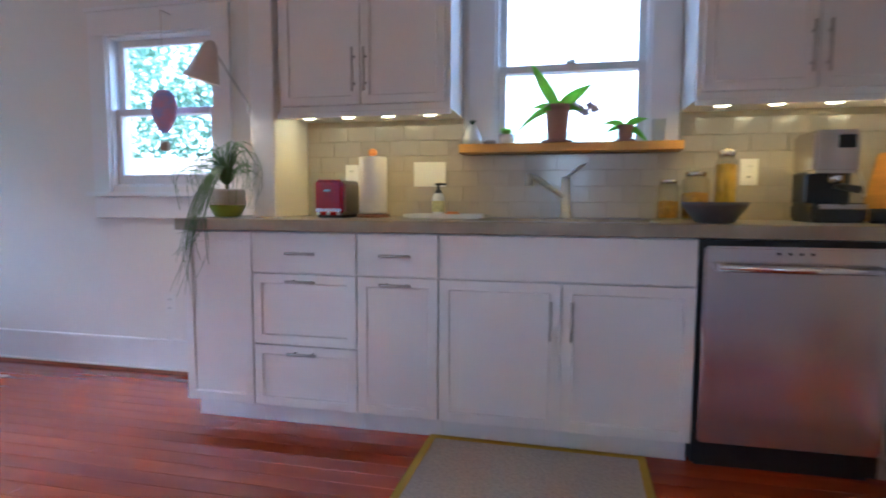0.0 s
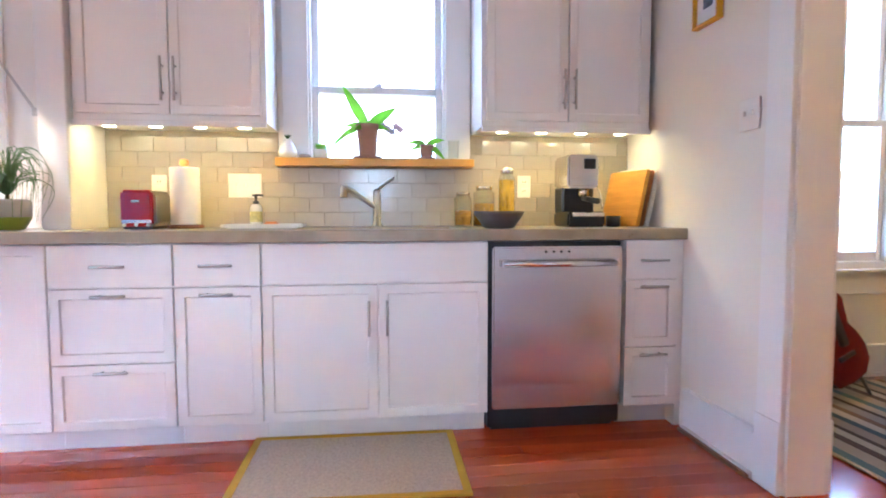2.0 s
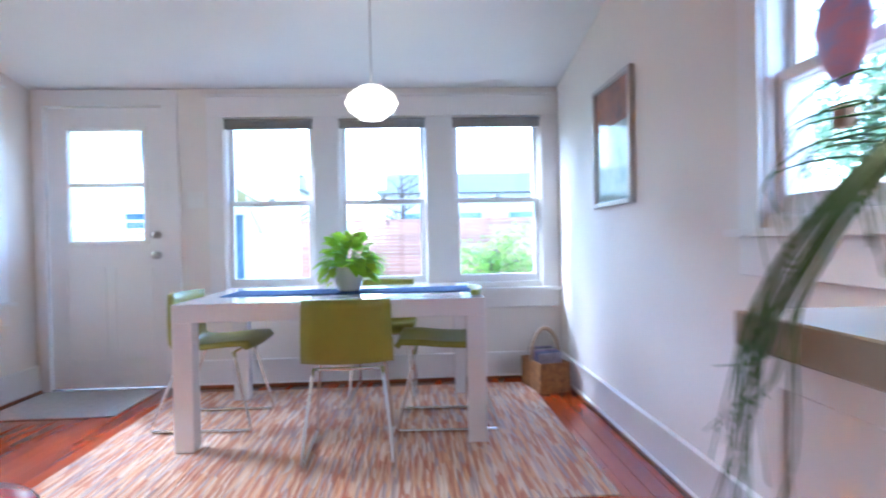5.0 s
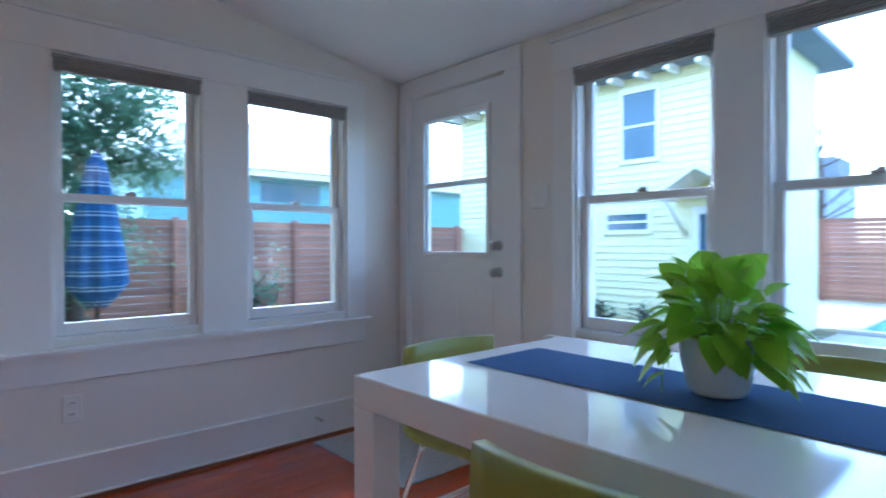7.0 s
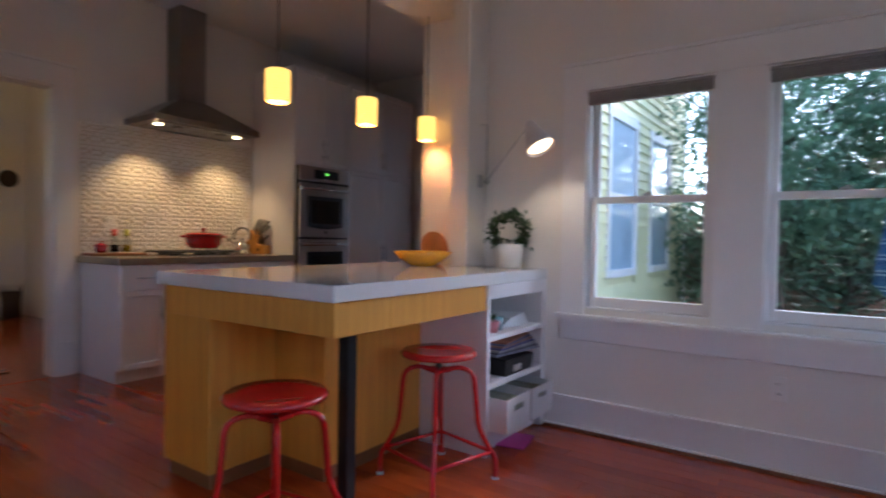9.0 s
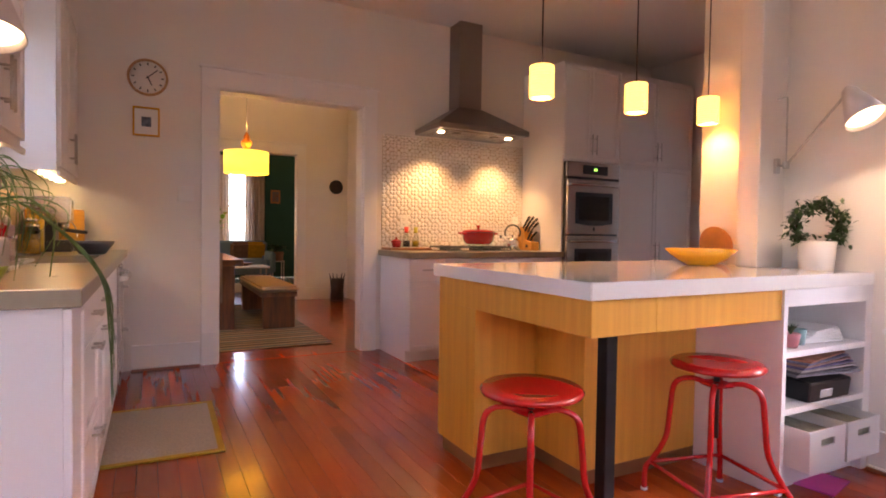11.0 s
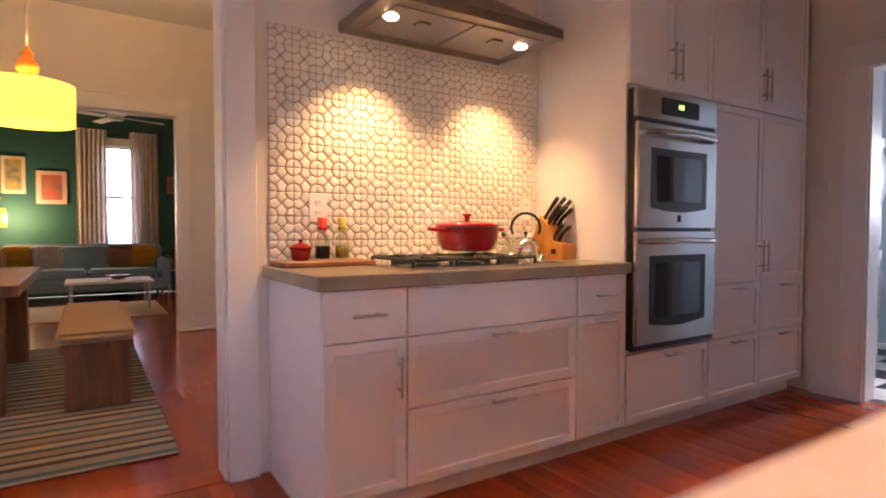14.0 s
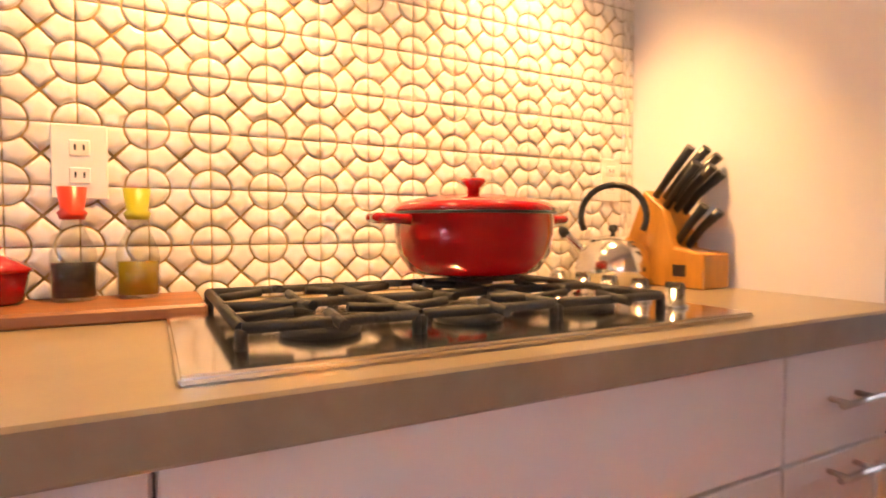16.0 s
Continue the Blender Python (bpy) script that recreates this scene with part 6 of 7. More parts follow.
# window shelf
ZS = 1.2625
va = thing("air_plant_vase", "white teardrop vase with a small air plant", "vase", pose(-1.83, -0.07, ZS))
part("vase", lathe([(0.03, 0), (0.045, 0.012), (0.048, 0.03), (0.03, 0.07), (0.016, 0.095), (0.012, 0.095), (0, 0.09)], seg=22), M_POT, va)
bm = bmesh.new()
for k in range(12):
    a = k * 2.4
    leaf(bm, (0, 0, 0.09), (math.cos(a) * 0.6, math.sin(a) * 0.6, 1), (0, 0, 1), 0.05, 0.008, 0.3, 3)
part("air_plant", bm, M_LEAFD, va)
solo("pebble", lathe([(0, 0), (0.025, 0.004), (0.032, 0.012), (0.02, 0.02), (0, 0.022)], seg=14), material("grey_pebble", (0.40, 0.36, 0.34), 0.7), "smooth grey pebble on the window shelf", "stone", pose(-1.745, -0.08, ZS))
su2 = thing("succulent_pot", "small white pot with a round green succulent", "plant", pose(-1.665, -0.07, ZS))
part("pot", lathe([(0.025, 0), (0.036, 0.01), (0.038, 0.04), (0.033, 0.045), (0, 0.04)], seg=18), M_POT, su2)
bm = bmesh.new()
for k in range(40):
    a, e = k * 2.4, 0.2 + 1.6 * (k / 40)
    leaf(bm, (0.01 * math.cos(a), 0.01 * math.sin(a), 0.045), (math.cos(a), math.sin(a), e), (0, 0, 1), 0.04, 0.016, 0.0, 2)
part("rosette", bm, M_ORCH, su2)


def orchid(x, r, h, leaves, label):
    o = thing("orchid", label, "plant", pose(x, -0.07, ZS))
    part("pot", lathe([(r * 0.72, 0), (r * 0.76, 0.004), (r * 0.97, h * 0.82), (r * 1.04, h * 0.84), (r * 1.04, h), (r * 0.95, h), (r * 0.9, h * 0.9), (0, h * 0.88)], seg=26), M_TERRA, o)
    part("saucer", lathe([(r * 0.9, 0.0), (r * 1.25, 0.004), (r * 1.3, 0.012), (r * 0.9, 0.006)], seg=26), M_TERRA, o)
    for a, e, ln, w, b in leaves:
        bm = bmesh.new()
        leaf(bm, (0, 0, h * 0.9), (math.cos(radians(a)), math.sin(radians(a)), e), (0.1, -1, 0.35), ln, w, b, 8, 0.2)
        bmesh.ops.solidify(bm, geom=bm.faces[:], thickness=0.002)
        part("leaf", bm, M_ORCH, o)
    return o


orchid(-1.43, 0.056, 0.175, [(168, 1.7, 0.26, 0.060, 0.0), (12, 0.85, 0.21, 0.058, 0.10), (176, 0.5, 0.15, 0.036, 0.45), (192, 0.1, 0.22, 0.040, 0.80), (-12, 0.3, 0.12, 0.040, 0.4), (235, 0.3, 0.12, 0.036, 0.5)], "orchid with broad bright green leaves in a clay pot")
orchid(-1.127, 0.036, 0.075, [(175, 0.7, 0.14, 0.035, 0.5), (5, 0.9, 0.13, 0.035, 0.4), (-20, -0.1, 0.11, 0.035, 0.7), (200, 0.2, 0.10, 0.03, 0.5)], "small orchid with drooping leaves in a clay pot")
fb = thing("orchid_spray", "pale pink orchid blossoms on a thin stem", "flower", pose(-1.32, -0.05, ZS))
part("stem", tube(arc([(-0.09, -0.01, 0.165), (-0.03, 0.0, 0.19), (0.04, 0.0, 0.13)]), 0.002, 5), M_LEAFD, fb)
for k in range(5):
    bm = bmesh.new()
    for j in range(5):
        a = j * 1.257
        leaf(bm, (0, 0, 0), (math.cos(a), 0.3, math.sin(a)), (0, -1, 0), 0.026, 0.02, 0.0, 2)
    part("blossom", bm, material("pale_petal", (0.66, 0.50, 0.62), 0.6, vary=0.1), fb, "", pose(-0.03 + 0.022 * k, -0.01, 0.17 - 0.014 * (k % 3), 0, 20 * k, 0))
solo("water_glass", lathe([(0.026, 0), (0.03, 0.10), (0.028, 0.10), (0.024, 0.006), (0, 0.005)], seg=20), M_JAR, "clear drinking glass on the window shelf", "glass", pose(-0.985, -0.07, ZS))

# drooping palm in a two-tone bowl at the worktop's end
pp = thing("ponytail_palm", "drooping ponytail palm in a two-tone bowl", "plant", pose(-2.955, -0.38, ZW) @ Matrix.Scale(0.9, 4))
part("bowl_base", lathe([(0.05, 0), (0.065, 0.004), (0.09, 0.05), (0.094, 0.062)], seg=28), material("olive_glaze", (0.26, 0.30, 0.03), 0.3, vary=0.1), pp, "olive glazed lower half")
part("bowl", lathe([(0.094, 0.062), (0.094, 0.13), (0.088, 0.145), (0.082, 0.145), (0.08, 0.12), (0, 0.115)], seg=28), material("grey_glaze", (0.46, 0.42, 0.38), 0.4, vary=0.08), pp)
part("stem", lathe([(0.016, 0.115), (0.010, 0.15), (0.008, 0.19), (0, 0.20)], seg=10), material("palm_stem", (0.16, 0.14, 0.06), 0.8), pp)
r4 = random.Random(9)
M_PALM = leafy(material("palm_blade", (0.09, 0.17, 0.06), 0.45, vary=0.35, scale=14), (0.20, 0.34, 0.10), 0.3)
for k in range(92):
    a = r4.uniform(0, 6.28)
    dx, dy, ln, top = math.cos(a), math.sin(a) * 0.9, r4.uniform(0.12, 0.27), r4.uniform(0.25, 0.40)
    if dx > 0.25:
        ln *= 0.75
    end, curl = r4.uniform(0.03, 0.22), r4.uniform(0.7, 1.05)
    pts = [(0.01 * dx, 0.01 * dy, 0.17), (dx * ln * 0.35, dy * ln * 0.35, top - 0.03), (dx * ln * 0.75, dy * ln * 0.75, top - 0.02), (dx * ln * 1.05, dy * ln * 1.05, top * 0.6 + end * 0.4), (dx * ln * curl, dy * ln * curl, end)]
    if k % 4 == 0:  # a bunch hangs over the front corner of the worktop
        sx, low = r4.uniform(0.0, 0.11), r4.uniform(-0.38, -0.06)
        pts = [(0, 0, 0.17), (sx * 0.5, -0.08, 0.26), (sx * 0.8, -0.21, 0.17), (sx, -0.318, 0.03), (sx + r4.uniform(-0.04, 0.04), -0.345, low * 0.5), (sx - r4.uniform(-0.06, 0.12), -0.355, low)]
    part("leaf_blade", tube(arc(pts, 4), 0.0030, 5, r1=0.0009), M_PALM, pp)


def sconce(base, tip, aim, label):
    s = thing("wall_sconce", label, "wall lamp")
    b, e, d = Vector(base), Vector(tip), Vector(aim).normalized()
    part("wall_mount", boxes((b.x - 0.016, b.x, b.y - 0.02, b.y + 0.02, b.z - 0.04, b.z + 0.04), r=0.003), M_NICKEL, s)
    k = b + Vector((-0.055, 0, 0.0))
    part("swing_arm", tube([b + Vector((-0.012, 0, 0)), k, e], 0.006, 8), M_NICKEL, s)
    part("joint", lathe([(0, -0.02), (0.016, -0.018), (0.016, 0.018), (0, 0.02)], k.x, k.y, k.z, 12), M_NICKEL, s)
    q = d.to_track_quat("Z", "Y").to_matrix().to_4x4()
    sh = part("shade", lathe([(0.012, -0.02), (0.03, 0.0), (0.082, 0.165), (0.079, 0.165), (0.027, 0.003)], seg=28), material("white_metal_shade", (0.62, 0.56, 0.54), 0.4, vary=0.02), s, "white metal cone shade", Matrix.Translation(e) @ q)
    part("bulb", lathe([(0, 0.09), (0.04, 0.10), (0.072, 0.148), (0.06, 0.156), (0, 0.160)], seg=24), M_BULB, sh, "glowing lamp inside the shade")
    return s


M_BULB = material("lit_bulb", (0.9, 0.85, 0.7), 0.5, emit=(1, 0.70, 0.34), strength=1.1)
sconce((-2.842, -0.25, 1.44), (-2.985, -0.43, 1.70), (-0.28, -0.05, -0.95), "white cone wall lamp on a nickel swing arm")
sc = sconce((-2.977, -3.70, 1.45), (-3.40, -3.53, 1.73), (-0.50, 0.13, -0.83), "white cone wall lamp on a nickel swing arm, lit")
part("upper_bracket", tube([(-2.977, -3.70, 1.80), (-3.03, -3.70, 1.80), (-3.032, -3.70, 1.45)], 0.004, 6), M_NICKEL, sc)

# hanging balloon ornament, print and basket in the breakfast room
ba = thing("balloon_ornament", "red, white and blue hot-air balloon ornament on a thread", "ornament", pose(-3.51, -0.10, 1.26) @ Matrix.Diagonal((1.22, 1.2, 1.12, 1)))
part("balloon", lathe([(0.012, 0.085), (0.03, 0.10), (0.058, 0.16), (0.066, 0.21), (0.055, 0.26), (0.03, 0.285), (0, 0.292)], seg=22, sy=0.5), material("balloon_paint", (0.78, 0.24, 0.26), 0.5, vary=0.9, scale=16, color2=(0.22, 0.36, 0.74)), ba)
part("hook", tube([(0, 0, 0.66), (0, 0.085, 0.66)], 0.003, 6), M_NICKEL, ba)
part("basket", boxes((-0.019, 0.019, -0.013, 0.013, 0.0, 0.045), r=0.003), M_LINEN, ba)
part("cords", tube([(-0.015, 0, 0.045), (-0.012, 0, 0.09)], 0.001, 4, tube([(0.015, 0, 0.045), (0.012, 0, 0.09)], 0.001, 4, tube([(0, 0, 0.29), (0, 0, 0.66)], 0.0008, 4))), M_LINEN, ba)
pc = thing("framed_print", "framed colour print of a hillside and water", "picture")
part("picture_frame", boxes((-5.50, -5.475, -0.03, -0.002, 1.19, 1.865), (-4.975, -4.95, -0.03, -0.002, 1.19, 1.865), (-5.475, -4.975, -0.03, -0.002, 1.19, 1.215), (-5.475, -4.975, -0.03, -0.002, 1.84, 1.865), r=0.002), material("grey_frame", (0.55, 0.50, 0.47), 0.35), pc)
part("print_sky", boxes((-5.475, -4.975, -0.012, -0.004, 1.62, 1.84)), material("print_red_sky", (0.48, 0.24, 0.18), 0.12, vary=0.5, scale=7, color2=(0.16, 0.14, 0.15)), pc)
part("print_water", boxes((-5.475, -4.975, -0.012, -0.004, 1.215, 1.62)), material("print_pale_water", (0.62, 0.72, 0.74), 0.1, vary=0.4, scale=5, color2=(0.28, 0.38, 0.42)), pc)
bk = thing("magazine_basket", "woven wooden basket of magazines with a bent handle", "basket", pose(-6.06, -0.20, 0, 0, 0, 12))
part("body", boxes((-0.16, 0.16, -0.11, -0.095, 0, 0.20), (-0.16, 0.16, 0.095, 0.11, 0, 0.20), (-0.16, -0.145, -0.095, 0.095, 0, 0.20), (0.145, 0.16, -0.095, 0.095, 0, 0.20), (-0.15, 0.15, -0.10, 0.10, 0.0, 0.012), r=0.004), material("wicker", (0.42, 0.19, 0.06), 0.7, vary=0.4, scale=30, bump=0.5, bscale=90), bk)
part("bent_handle", tube([(0, 0.105 * math.cos(k * math.pi / 10), 0.19 + 0.22 * math.sin(k * math.pi / 10)) for k in range(11)], 0.016, 6), material("pale_wicker", (0.48, 0.34, 0.22), 0.7), bk)
for k in range(6):
    solo("magazine", boxes((-0.006, 0.006, -0.085, 0.085, 0.0, 0.25), r=0.001), material("magazine_cover", ((0.20, 0.12, 0.28), (0.10, 0.10, 0.12), (0.45, 0.40, 0.40), (0.28, 0.18, 0.34), (0.14, 0.16, 0.30), (0.40, 0.34, 0.42))[k], 0.4, vary=0.4, scale=20), "magazine standing in the wicker basket", "magazine", pose(-6.06 + 0.035 * (k - 2.5), -0.20, 0.014, 0, 3 * k - 7, 12), "magazines in the basket")
bl = thing("globe_pendant", "lit oval white glass pendant over the table", "pendant lamp", pose(-5.15, -1.285, 1.64))
part("globe", lathe([(0, 0), (0.06, 0.008), (0.115, 0.05), (0.135, 0.09), (0.115, 0.13), (0.06, 0.17), (0, 0.178)], seg=32), material("lit_opal_glass", (0.9, 0.87, 0.8), 0.3, emit=(1, 0.80, 0.52), strength=0.30), bl)
part("rod", tube([(0, 0, 0.175), (0, 0, 0.70)], 0.004, 6), M_NICKEL, bl)
part("canopy", lathe([(0.06, 0), (0.06, 0.035), (0.04, 0.045), (0, 0.045)], seg=20), M_NICKEL, bl, "", pose(0, 0, 0.685))
solo("door_mat", boxes((-6.34, -5.72, -3.70, -2.90, 0.001, 0.010), r=0.003), material("pale_door_mat", (0.52, 0.50, 0.48), 0.95, vary=0.2, scale=60, bump=0.4), "pale grey mat inside the back door", "mat")
solo("door_stop", tube([(-5.78, YS + 0.02, 0.12), (-5.78, YS + 0.09, 0.115)], 0.008, 8), M_NICKEL, "small spring door stop on the baseboard", "door stop")

# pothos on the white table
po = thing("pothos_plant", "bushy lime-green pothos in a white ceramic pot", "plant", pose(-5.58, -1.47, 0.741) @ Matrix.Scale(0.82, 4))
part("pot", lathe([(0.065, 0), (0.075, 0.004), (0.085, 0.02), (0.105, 0.10), (0.108, 0.155), (0.104, 0.172), (0.097, 0.172), (0.096, 0.15), (0, 0.145)], seg=36), M_POT, po)
r6 = random.Random(4)
for k in range(115):
    a, e = r6.uniform(0, 6.28), math.asin(r6.uniform(-0.25, 1.0))
    q = r6.uniform(0.6, 1.0)
    o = Vector((math.cos(a) * math.cos(e), math.sin(a) * math.cos(e), math.sin(e)))
    p = Vector((0.165 * q * o.x, 0.165 * q * o.y, 0.19 + 0.20 * q * max(o.z, -0.2) ** (1 if o.z < 0 else 1.2) if o.z > 0 else 0.19 + 0.25 * o.z))
    bm = bmesh.new()
    tube(arc([(0.3 * p.x, 0.3 * p.y, 0.15), p * 0.7 + Vector((0, 0, 0.07)), p], 3), 0.002, 4, bm)
    d = Vector((o.x, o.y, 1.1 * o.z - 0.25 + r6.uniform(-0.45, 0.45))) if o.z < 0.8 else Vector((o.x + r6.uniform(-0.3, 0.3), o.y + r6.uniform(-0.3, 0.3), 0.9))
    leaf(bm, p, d, (o.x * 0.5 + r6.uniform(-0.4, 0.4), o.y * 0.5 + r6.uniform(-0.4, 0.4), 1), r6.uniform(0.085, 0.135), r6.uniform(0.060, 0.088), 0.28, 5, 0.25)
    part("leaf", bm, M_LEAF, po)
for a, drop in ((2.4, 0.13), (1.9, 0.09), (-0.5, 0.12), (4.4, 0.10)):  # trailing vines
    bm = bmesh.new()
    c, n = math.cos(a), math.sin(a)
    vine = arc([(0.06 * c, 0.06 * n, 0.17), (0.13 * c, 0.13 * n, 0.19), (0.18 * c, 0.18 * n, 0.12), (0.19 * c, 0.19 * n, 0.14 - drop)], 4)
    tube(vine, 0.002, 4, bm)
    for i, p in enumerate(vine[4::3]):
        leaf(bm, p, (c + 0.5 * (-1) ** i * n, n - 0.5 * (-1) ** i * c, -0.5), (0, 0, 1), 0.06, 0.042, 0.35, 4, 0.25)
    part("vine", bm, M_LEAF, po, "trailing stem with small leaves")

# ---- things on the island and its shelves ----
solo("fruit_dish", lathe([(0.07, 0), (0.08, 0.004), (0.15, 0.05), (0.185, 0.088), (0.18, 0.09), (0.14, 0.055), (0.07, 0.012), (0, 0.01)], seg=44), M_YELLOW, "wide yellow ceramic bowl on the island", "bowl", pose(-2.74, -3.44, 0.9205))
solo("round_board", lathe([(0, 0), (0.105, 0), (0.11, 0.008), (0.105, 0.018), (0, 0.018)], seg=32), M_ORANGE, "round orange-brown wooden board leaning on the wall", "board", pose(-2.62, -3.72, 1.027, 78, 0, 0))
wp = thing("wreath_plant", "ring-trained green plant in a white pot", "plant", pose(-3.22, -3.655, 0.9205) @ Matrix.Scale(0.9, 4))
part("pot", lathe([(0.075, 0), (0.08, 0.004), (0.092, 0.155), (0.086, 0.158), (0.082, 0.13), (0, 0.125)], seg=28), M_POT, wp)
part("ring", tube([(0.07 * math.cos(u), 0.07 * math.cos(u), 0.235 + 0.10 * math.sin(u)) for u in [math.pi * (-0.45 + 1.9 * k / 20) for k in range(21)]], 0.004, 5), M_BARK, wp)
bm = bmesh.new()
for k in range(560):
    u = r6.uniform(-0.35, 1.35) * math.pi
    p = Vector((0.078 * math.cos(u), 0.078 * math.cos(u), 0.24 + 0.105 * math.sin(u))) + Vector((r6.gauss(0, 0.022), r6.gauss(0, 0.022), r6.gauss(0, 0.022)))
    leaf(bm, p, (r6.uniform(-1, 1), r6.uniform(-1, 1), r6.uniform(-0.5, 0.8)), (0, 0, 1), 0.042, 0.022, 0.2, 2)
part("foliage", bm, M_LEAFD, wp)
bd = thing("ring_binder", "thick black ring binder lying on the shelf", "binder", pose(-3.23, -3.44, 0.361, 0, -6, 0))
part("cover", boxes((-0.16, 0.13, -0.20, 0.12, 0.0, 0.10), r=0.006), M_BLACK, bd)
part("label", boxes((-0.1635, -0.16, -0.05, 0.04, 0.03, 0.065)), M_WHITE, bd, "white label")
for k in range(7):
    solo("magazine", boxes((-0.14, 0.13, -0.28, 0.13, 0.0, 0.008), r=0.001), material("paper_cover", ((0.30, 0.30, 0.36), (0.12, 0.12, 0.14), (0.55, 0.52, 0.50), (0.16, 0.14, 0.34), (0.50, 0.30, 0.26), (0.22, 0.24, 0.40), (0.58, 0.24, 0.14))[k], 0.5, vary=0.3, scale=20), "magazine in a pile on the island shelf", "magazine", pose(-3.24, -3.42, 0.468 + 0.011 * k, 0, 0, 3 * k - 8), "magazines on the shelf")
for k in range(5):
    solo("document", boxes((-0.12, 0.11, -0.14, 0.14, 0, 0.011), r=0.001), M_WHITE, "white document lying on the upper shelf", "document", pose(-3.22, -3.53, 0.602 + 0.012 * k, 0, 0, 4 * k - 6), "papers on the shelf")
ppot = thing("pink_pot", "small pink pot with a cactus on the shelf", "plant", pose(-3.34, -3.26, 0.601))
part("pot", lathe([(0.028, 0), (0.04, 0.06), (0.036, 0.06), (0, 0.05)], seg=18), material("pink_glaze", (0.62, 0.20, 0.22), 0.4), ppot)
bm = bmesh.new()
for k in range(14):
    a = k * 2.4
    leaf(bm, (0, 0, 0.055), (math.cos(a), math.sin(a), 1.6), (0, 0, 1), 0.06, 0.014, 0.1, 2)
part("cactus", bm, M_LEAFD, ppot)
solo("teal_cup", lathe([(0.026, 0), (0.034, 0.07), (0.03, 0.07), (0, 0.01)], seg=18), material("teal_glaze", (0.25, 0.42, 0.42), 0.4), "small pale teal cup on the shelf", "cup", pose(-3.32, -3.35, 0.601))
for k, y in enumerate((-3.29, -3.57)):
    b = thing("storage_basket", "white perforated plastic basket of papers", "basket", pose(-3.29, y, 0.116), "baskets on the bottom shelf")
    bm = bmesh.new()
    for r in ((-0.20, 0.17, -0.13, -0.124, 0, 0.17), (-0.20, 0.17, 0.124, 0.13, 0, 0.17), (-0.20, -0.194, -0.124, 0.124, 0, 0.10), (-0.20, -0.194, -0.124, -0.05, 0.10, 0.17), (-0.20, -0.194, 0.05, 0.124, 0.10, 0.17), (-0.20, -0.194, -0.05, 0.05, 0.13, 0.17), (0.164, 0.17, -0.124, 0.124, 0, 0.17), (-0.194, 0.164, -0.124, 0.124, 0, 0.006)):
        box(bm, *r)
    part("tub", bm, M_WHITE, b)
    part("document", boxes((-0.18, 0.15, -0.10, 0.10, 0.006, 0.14), r=0.002), material("basket_papers", (0.50, 0.48, 0.36), 0.8, vary=0.4, scale=25, stretch=(1, 8, 1)), b)
solo("pink_folder", boxes((-0.19, 0.1, -0.11, 0.11, 0, 0.006)), material("pink_paper", (0.75, 0.08, 0.35), 0.6), "bright pink paper folder under the basket", "folder", pose(-3.30, -3.38, 0.0012, 0, 0, 12))

# clock, picture by the doorway
ck = thing("wall_clock", "round wall clock with a pale wooden rim", "clock", pose(-0.002, -0.77, 2.205, 0, 0, -90) @ pose(0, 0, 0, 90, 0, 0))
part("rim", lathe([(0.118, 0), (0.136, 0), (0.138, 0.02), (0.128, 0.034), (0.122, 0.03), (0.118, 0.0)], seg=48), material("clock_rim", (0.56, 0.31, 0.13), 0.45, vary=0.1), ck)
part("dial", lathe([(0, 0.0), (0.12, 0.0), (0.12, 0.014), (0, 0.015)], seg=48), material("clock_dial", (0.80, 0.77, 0.72), 0.6, vary=0.02), ck)
for k in range(12):
    part("hour_mark", boxes((-0.004, 0.004, 0.09, 0.108, 0.0152, 0.017)), M_BLACK, ck, "", pose(0, 0, 0, 0, 0, -30 * k))
part("hour_hand", boxes((-0.004, 0.004, -0.01, 0.062, 0.017, 0.019)), M_BLACK, ck, "", pose(0, 0, 0, 0, 0, -155))
part("minute_hand", boxes((-0.003, 0.003, -0.014, 0.09, 0.0195, 0.0215)), M_BLACK, ck, "", pose(0, 0, 0, 0, 0, -48))
fp = thing("small_picture", "small picture in a yellow frame with a white mount", "picture", pose(-0.002, -0.76, 1.874, 0, 0, -90))
part("picture_frame", boxes((-0.09, -0.078, -0.03, 0, -0.108, 0.108), (0.078, 0.09, -0.03, 0, -0.108, 0.108), (-0.078, 0.078, -0.03, 0, -0.108, -0.096), (-0.078, 0.078, -0.03, 0, 0.096, 0.108), r=0.002), M_YELLOW, fp)
part("mount", boxes((-0.078, 0.078, -0.012, -0.002, -0.096, 0.096)), M_WHITE, fp)
part("photo", boxes((-0.032, 0.032, -0.0145, -0.0115, -0.036, 0.036)), material("blue_photo", (0.16, 0.20, 0.28), 0.3, vary=0.6, scale=25), fp, "dark blue photograph")

